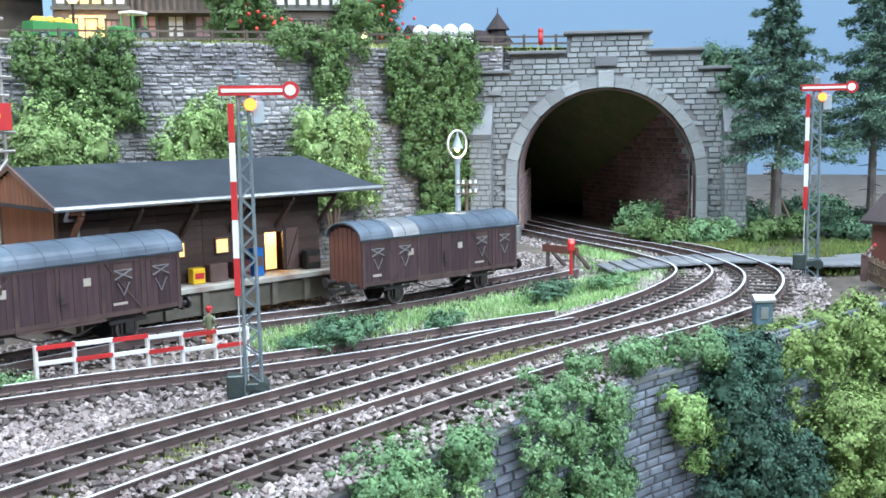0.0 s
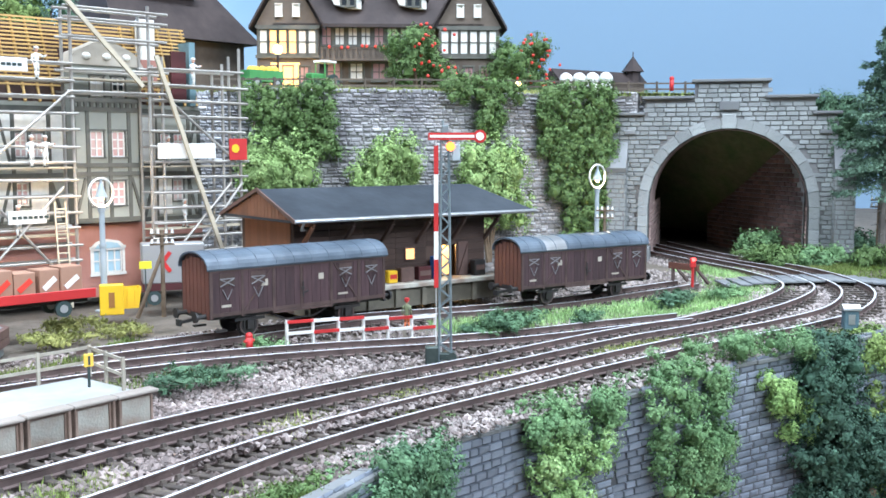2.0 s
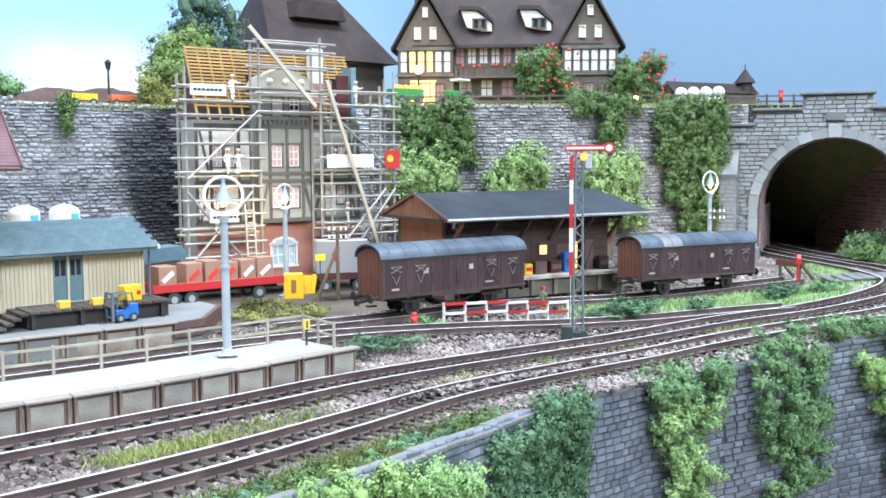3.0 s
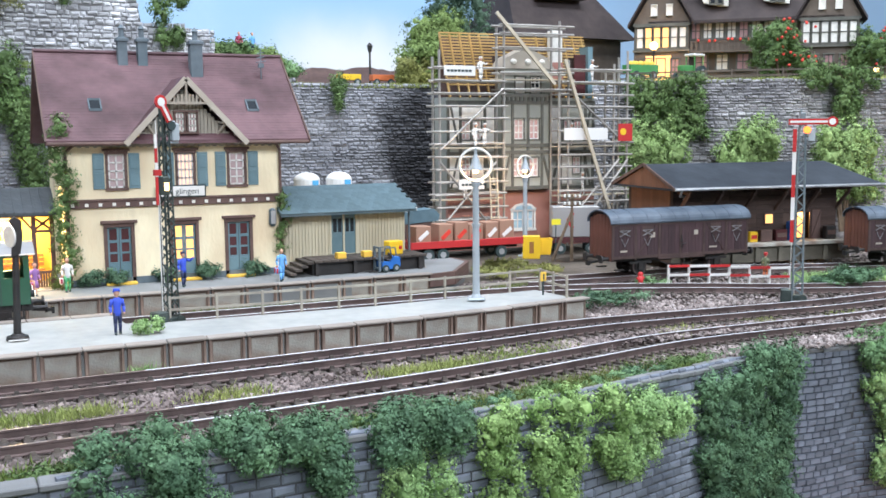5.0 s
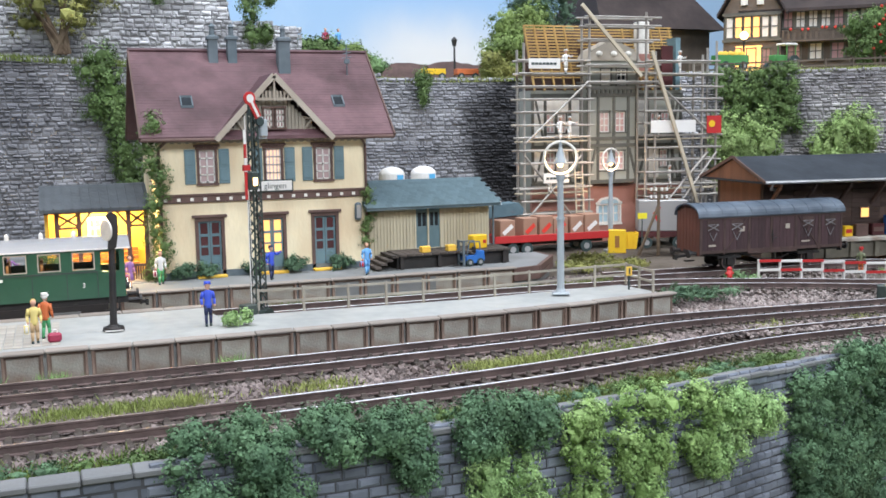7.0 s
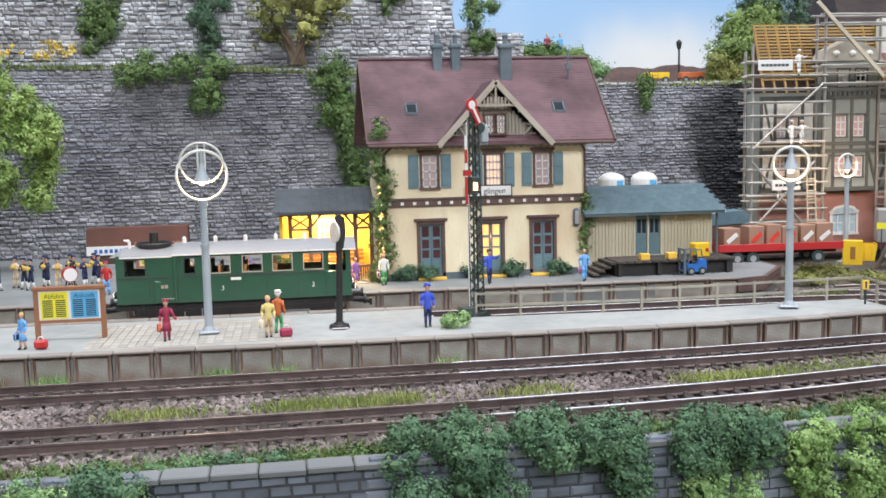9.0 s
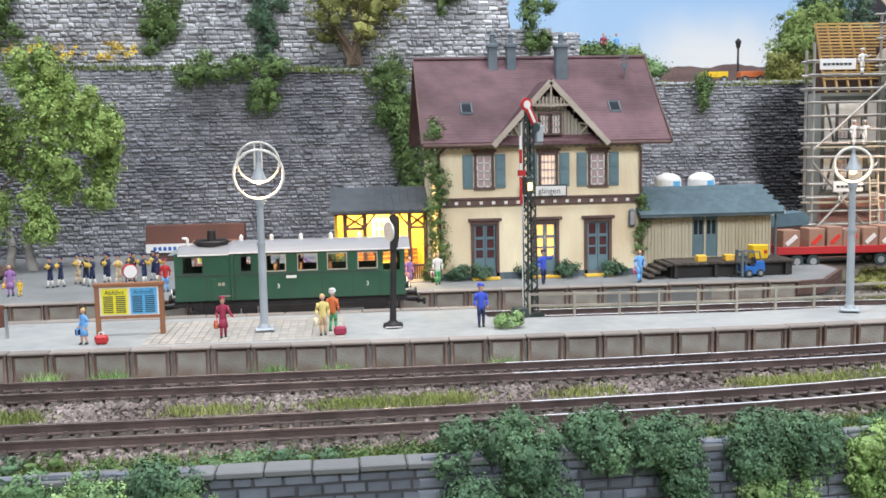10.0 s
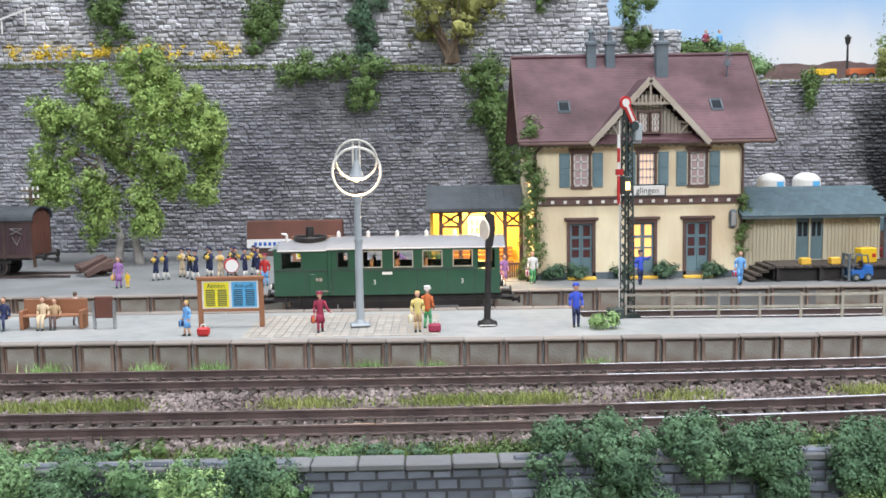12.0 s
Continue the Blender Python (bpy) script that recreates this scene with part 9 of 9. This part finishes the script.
def round_shrubs():
    rng = random.Random(14)
    def clump(x, y, z, w, h, n):
        return [(x + rng.uniform(-.5, .5) * w, y + rng.uniform(-.3, .3) * w, z + rng.uniform(.25, .85) * h, w * rng.uniform(.15, .25), w * .2, h * rng.uniform(.13, .22)) for _ in range(int(n * 1.6))]
    # leafy trees behind the goods shed
    for i, (x, y, w, h, m) in enumerate(((516, 668, 44, 88, "leaffresh"), (585, 632, 44, 86, "leaffresh"), (652, 600, 46, 86, "leaffresh"))):
        s = shrub("leafy_tree", clump(x, y, 12, w, h, 26), 26000, 1.0, m, "fresh green leafy tree behind the goods shed", 500 + i, "trees behind the shed", False)
        bm = bmesh.new()
        for k in range(5):
            rod(bm, (rng.uniform(-2, 2), 0, -14), (rng.uniform(-w, w) * .35, rng.uniform(-6, 6), h * .5), 1.6, .5, 6)
        part("trunk", bm, M["bark"], s)
    # small trackside shrubs
    for i, (x, y, w, h, m) in enumerate(((499, 438, 30, 13, "leafblue"), (481, 445, 22, 9, "leafblue"), (537, 422, 16, 9, "leafblue"), (313, 447, 40, 7, "leafdark"), (505, 452, 22, 8, "leafblue"), (606, 409, 34, 9, "leafdark"), (640, 400, 24, 8, "leafmid"), (798, 452, 40, 14, "leafivy"), (815, 430, 30, 16, "leafivy"), (850, 400, 40, 14, "leafdark"), (905, 370, 60, 18, "leafdark"),
                                             (75, 556, 9, 8, "leafdark"), (100, 556, 10, 8, "leafdark"), (123, 556, 12, 9, "leafdark"), (152, 556, 12, 9, "leafdark"), (62, 556, 10, 9, "leafdark"), (-6, 555, 14, 22, "leafivy"), (67, 413, 9, 6, "leaflight"), (372, 482, 16, 5, "leafmid"), (335, 590, 30, 7, "leafautumn"), (310, 556, 34, 6, "leafautumn"), (345, 560, 26, 5, "leafautumn"))):
        z = 7.3 if x < 310 and y > 500 or (x < 80 and y > 400) else float(ground_z(x, y)) - 4
        shrub("shrub", clump(x, y, z, w, h, 9), int(900 + w * h * 8), .6, m, "small %s shrub on the ground" % {"leafblue": "dark blue-green", "leafmid": "mid-green", "leafautumn": "olive-brown", "leaflight": "bright green"}.get(m, "dark green"), 600 + i, "small shrubs", False)
    # ledge tree
    s = shrub("ledge_tree", clump(8, 762, 146, 62, 66, 14), 11000, .9, "leafautumn", "gnarled olive-brown tree on the upper ledge", 700, "", False)
    bm = bmesh.new()
    for k in range(7):
        rod(bm, (rng.uniform(-5, 5), 0, -12), (rng.uniform(-24, 24), rng.uniform(-6, 6), rng.uniform(15, 40)), 2.4, .6, 6)
    part("trunk", bm, M["bark"], s)
    # hill trees
    for i, (x, y, w, h, m) in enumerate(((409, 862, 52, 56, "leafolive"), (420, 872, 46, 76, "leafolive"), (462, 915, 62, 124, "spruce"), (390, 862, 26, 30, "leafautumn"), (232, 800, 40, 20, "leafmid"), (196, 785, 22, 30, "leafivy"), (211, 795, 24, 30, "leafmid"), (226, 790, 20, 26, "leafolive"))):
        s = shrub("hill_tree", clump(x, y, 128, w, h, 16), 13000, 1.2, m, "small %s tree on the hill behind the wall" % {"spruce": "dark green"}.get(m, "green and olive"), 720 + i, "hill trees", False)
        bm = bmesh.new()
        for k in range(4):
            rod(bm, (0, 0, -12), (rng.uniform(-w, w) * .3, 0, h * .5), 2.2, .7, 6)
        part("trunk", bm, M["bark"], s)
    for i, (x, y) in enumerate(((688, 703), (796, 690))):
        s = shrub("apple_tree", clump(x, y, 128, 52, 58, 20), 14000, 1.0, "leafivy", "apple tree with red fruit before the farmhouse", 740 + i, "apple trees", False)
        bm = bmesh.new()
        ball(bm, (0, 0, 0), 1.35, 8)
        me = finish("apple", bm, M["apple"], True)
        for k in range(26):
            shared("apple", me, s, rng.uniform(-27, 25), rng.uniform(-29, -16), rng.uniform(8, 52))
        bm = bmesh.new()
        for k in range(5):
            rod(bm, (0, 0, -16), (rng.uniform(-22, 22), rng.uniform(-8, 8), 30), 2.2, .7, 6)
        part("trunk", bm, M["bark"], s)
    w = tagged(new("far_woods", joined("far_woods", *leaves([(900 + 22 * k + rng.uniform(-8, 8), 905 - 6 * k, 138 + rng.uniform(0, 14), 22, 14, 18) for k in range(14)], 12000, 1.8, 790, .5), M["leafdark"])), "dark distant wood on the hill", "wood", kind="stuff")


round_shrubs()


def birch():
    rng = random.Random(33)
    s = thing("birch_tree", -212, 668, 7.5, 0, "two-stemmed birch with drooping bright green leaves", "tree")
    for k, (dx, lean) in enumerate(((-6, -12), (9, 9))):
        bm = bmesh.new()
        pts = [(dx, 0, -.5), (dx - lean * .25, 0, 16), (dx + lean * .1, 1, 34), (dx + lean * .8, 2, 70), (dx + lean * 1.5, 3, 126)]
        for a, b, r in zip(pts, pts[1:], (3.3, 2.7, 2.2, 1.5)):
            rod(bm, a, b, r, r * .8, 9)
        t = part("trunk", bm, M["birchbark"], s)
        bm = bmesh.new()
        for i in range(14):
            z = 36 + 6.5 * i
            a = rng.uniform(0, 6.28)
            base = Vector((dx + lean * z / 90, 2, z))
            tip = base + Vector((math.cos(a) * rng.uniform(20, 45), math.sin(a) * 18, rng.uniform(4, 22)))
            rod(bm, base, tip, .8, .25, 5)
        part("limb", bm, M["bark"], t)
    # hanging lobes of the crown
    for lobe, (x, y, z, rx, rz, n) in enumerate(((-41, -4, 80, 15, 36, 24), (-52, -2, 52, 9, 13, 8), (-18, -6, 109, 19, 26, 24), (17, -4, 129, 20, 13, 18), (24, -10, 84, 19, 46, 34), (57, -2, 80, 14, 36, 24), (42, 4, 104, 16, 22, 16), (-13, -8, 42, 11, 22, 14), (20, -8, 34, 10, 14, 8), (0, 10, 84, 16, 26, 10))):
        blobs = []
        for _ in range(n):
            u, v = rng.uniform(-1, 1), rng.uniform(-1, 1)
            blobs.append((x + u * rx * .8 * math.sqrt(1 - .5 * v * v), y + rng.uniform(-9, 9), z + v * rz * .85, rng.uniform(5.5, 8.5), rng.uniform(5, 7), rng.uniform(6, 10)))
        foliage("crown_lobe", blobs, 560 * n, .95, M["leafbirch"], s, 44 + lobe, .3, 8, core=False)


birch()


def spruces():
    rng = np.random.default_rng(3)
    for i, (x, y, h, w) in enumerate(((844, 388, 172, 50), (908, 347, 184, 52))):
        s = thing("spruce", x, y, 4, 0, "tall blue-green spruce with drooping branches beside the tunnel", "tree", "spruces")
        bm = bmesh.new()
        rod(bm, (0, 0, -4), (0, 0, h * .95), 3.4, .5, 8)
        for b in range(16):
            a, z = b * 2.4, 10 + 3.2 * b
            rod(bm, (0, 0, z), (math.cos(a) * (5 + b * .5), math.sin(a) * (5 + b * .5), z - 1.5), .5, .2, 5)
        part("trunk", bm, M["sprucebark"], s)
        C, D = [], []
        for b in range(120):
            t = (b + rng.random()) / 120
            z = h * (.36 + .63 * t)
            r = w * (1 - t) ** .8 * rng.uniform(.5, 1.15) * (.75 + .25 * math.sin(b * .55)) + 3
            a = b * 2.4 + rng.normal(0, .3)
            n = int(50 + 11 * r)
            q = rng.random(n) ** .75
            d = np.array([math.cos(a), math.sin(a), 0])
            side = np.array([-d[1], d[0], 0])
            sag = -.62 * r * q * (1 - .5 * q)
            c = np.outer(q * r, d) + np.outer(rng.normal(0, 1, n) * (.14 + .16 * q * (1 - q) * 2) * r * .55, side)
            c[:, 2] += z + sag + rng.normal(-.8, 1.3, n)
            C.append(c)
            D.append(np.tile(d, (n, 1)) + rng.normal(0, .6, (n, 3)) + (0, 0, -.35))
        c, u = np.concatenate(C), np.concatenate(D)
        v = rng.normal(0, .45, c.shape)
        V = np.stack([c - v, c + v, c + u * 1.5], 1).reshape(-1, 3)
        part("branch_mass", joined("branch_mass", V, np.arange(len(V)).reshape(-1, 3), M["spruce"]), None, s)
    # undergrowth that hides the board's edge
    for i, (x, y, w, h, m) in enumerate(((880, 430, 90, 20, "leafdark"), (820, 418, 46, 12, "leafmid"), (790, 432, 34, 10, "leafivy"), (850, 385, 60, 14, "leafivy"), (890, 350, 70, 14, "leafdark"), (960, 400, 110, 22, "leafdark"), (1060, 330, 130, 22, "leafdark"), (1000, 290, 90, 16, "leafdark"), (930, 285, 60, 12, "leafmid"), (1150, 300, 140, 16, "leafdark"), (846, 486, 50, 20, "leafmid"))):
        k = random.Random(i)
        blobs = [(x + k.uniform(-.5, .5) * w, y + k.uniform(-.3, .3) * w * .5, 4 + k.uniform(.1, .7) * h, w * .12, w * .1, h * .32) for _ in range(16)]
        shrub("undergrowth", blobs, 5200, 1.2, m, GREEN[m] + " undergrowth below the spruces", 860 + i, "undergrowth")


spruces()


def grasses():
    rng = np.random.default_rng(12)
    def strip(path, half, count, height, off=0.0, xr=(-460, 900), clump=True):
        pos, tan, at = glide(path, 1.0)
        m = np.nonzero((pos[:, 0] > xr[0]) & (pos[:, 0] < xr[1]))[0]
        i = rng.choice(m, count)
        o = off + rng.normal(0, half, count)
        p = pos[i, :2] + np.stack([-tan[i, 1] * o, tan[i, 0] * o], 1)
        if clump:
            keep = np.sin(p[:, 0] * .09) + np.sin(p[:, 0] * .037 + 1) + rng.normal(0, .45, count) > 0
            p = p[keep]
        p = p[p[:, 1] > line_y(FRONT, p[:, 0]) + 5]
        return np.c_[p, ground_z(p[:, 0], p[:, 1]) - 4.2]
    mid = [((a[0]), (a[1] + float(line_y([(q[0], q[1]) for q in TRACK2], a[0]))) / 2) for a in TRACK1[:12]]
    V, F = blades(strip(mid, 4.0, 34000, 3.6, xr=(-460, 540)), 2.6, 1, .3)
    tagged(new("verge_grass", joined("verge_grass", V, F, M["straw"])), "tufts of bright yellow-green grass between the tracks", "grass", kind="stuff")
    edge = [(p[0], p[1] + 12) for p in FRONT[:13]]
    bank = [(x, (float(line_y(FRONT, x)) + float(line_y(TRACK1, x)) - 16) / 2) for x in range(130, 640, 30)]
    V, F = blades(np.r_[strip(edge, 6, 26000, 3, clump=False, xr=(-460, 620)), strip(bank, 5, 22000, 3, clump=False), strip([(60, 478), (250, 470), (330, 455)], 5, 2600, 3, clump=False), strip([(100, 512), (240, 508), (300, 515), (340, 545)], 3.5, 2600, 3, clump=False)], 2.6, 2, .35)
    tagged(new("bank_grass", joined("bank_grass", V, F, M["grass"])), "short olive grass along the wall top", "grass", kind="stuff")
    V, F = blades(np.r_[strip([(470, 470), (560, 440), (620, 415), (690, 395)], 9, 9000, 3, clump=False), strip([(560, 415), (640, 385)], 3, 2500, 3, clump=False), strip([(690, 420), (720, 440), (740, 480)], 8, 3500, 3, clump=False)], 2.8, 3, .35)
    tagged(new("meadow_grass", joined("meadow_grass", V, F, M["leaflight"])), "bright green grass beside the siding", "grass", kind="stuff")
    V, F = blades(np.r_[strip([(735, 335), (790, 345), (850, 330), (890, 300)], 16, 7000, 3, clump=False), strip([(760, 395), (800, 410), (840, 390)], 12, 4500, 3, clump=False)], 2.6, 8, .35)
    tagged(new("roadside_grass", joined("roadside_grass", V, F, M["grass"])), "dull olive grass beside the road and tunnel", "grass", kind="stuff")
    pts = []
    for x, y in ((-118, 396), (-93, 396), (-30, 394), (-5, 392), (-160, 398), (60, 391), (-300, 398)):
        q = rng.normal(0, 1, (130, 2)) * (3.5, .8) + (x, y - 2.5)
        pts.append(np.c_[q, np.full(130, -4.0)])
    V, F = blades(np.concatenate(pts), 4.5, 4, .3)
    tagged(new("edge_grass", joined("edge_grass", V, F, M["leaflight"])), "grass tufts growing at the platform's foot", "grass", kind="stuff")
    # ledge growth with blossoms
    x = rng.uniform(-460, 190, 16000)
    y = rng.uniform(741, 774, 16000)
    V, F = blades(np.c_[x, y, np.interp(x, [-460, -280, -32, 180], [143, 143, 137, 127])], 5, 5, .5)
    tagged(new("ledge_grass", joined("ledge_grass", V, F, M["grass"])), "rough grass on the wall's ledge", "grass", kind="stuff")
    x = rng.uniform(-460, -150, 700)
    V, F = leaves([(a, 768 + rng.uniform(-4, 3), 151 + rng.uniform(0, 9), 4, 2, 2.4) for a in x[:340]], 5200, .8, 6, .2)
    tagged(new("yellow_blossom", joined("yellow_blossom", V, F, M["flower"])), "yellow blossoming plants along the ledge", "flowers", kind="stuff")
    x = rng.uniform(200, 850, 30000)
    y = line_y(BACK[:-1] + [(764, 570), (805, 505), (845, 430)], x) + rng.uniform(4, 70, 30000)
    V, F = blades(np.c_[x, y, np.interp(x, [180, 260, 740, 810, 845], [127, 122, 129, 127, 107])], 4, 7, .5)
    tagged(new("hill_grass", joined("hill_grass", V, F, M["straw"])), "bright grass along the hill's edge", "grass", kind="stuff")


grasses()


def hill_stairs():
    s = thing("stair_rail", -330, 771, 168, 0, "white stair handrail climbing the upper wall", "handrail")
    bm = bmesh.new()
    bar(bm, (-40, 0, 0), (24, 0, 22), .9, 1.2)
    part("rail", bm, M["white"], s)
    for i in range(4):
        part("post", boxed(-36 + 18 * i, -35 + 18 * i, -.4, .4, -10 + 6.2 * i, 2 + 6.2 * i), M["white"], s)


hill_stairs()
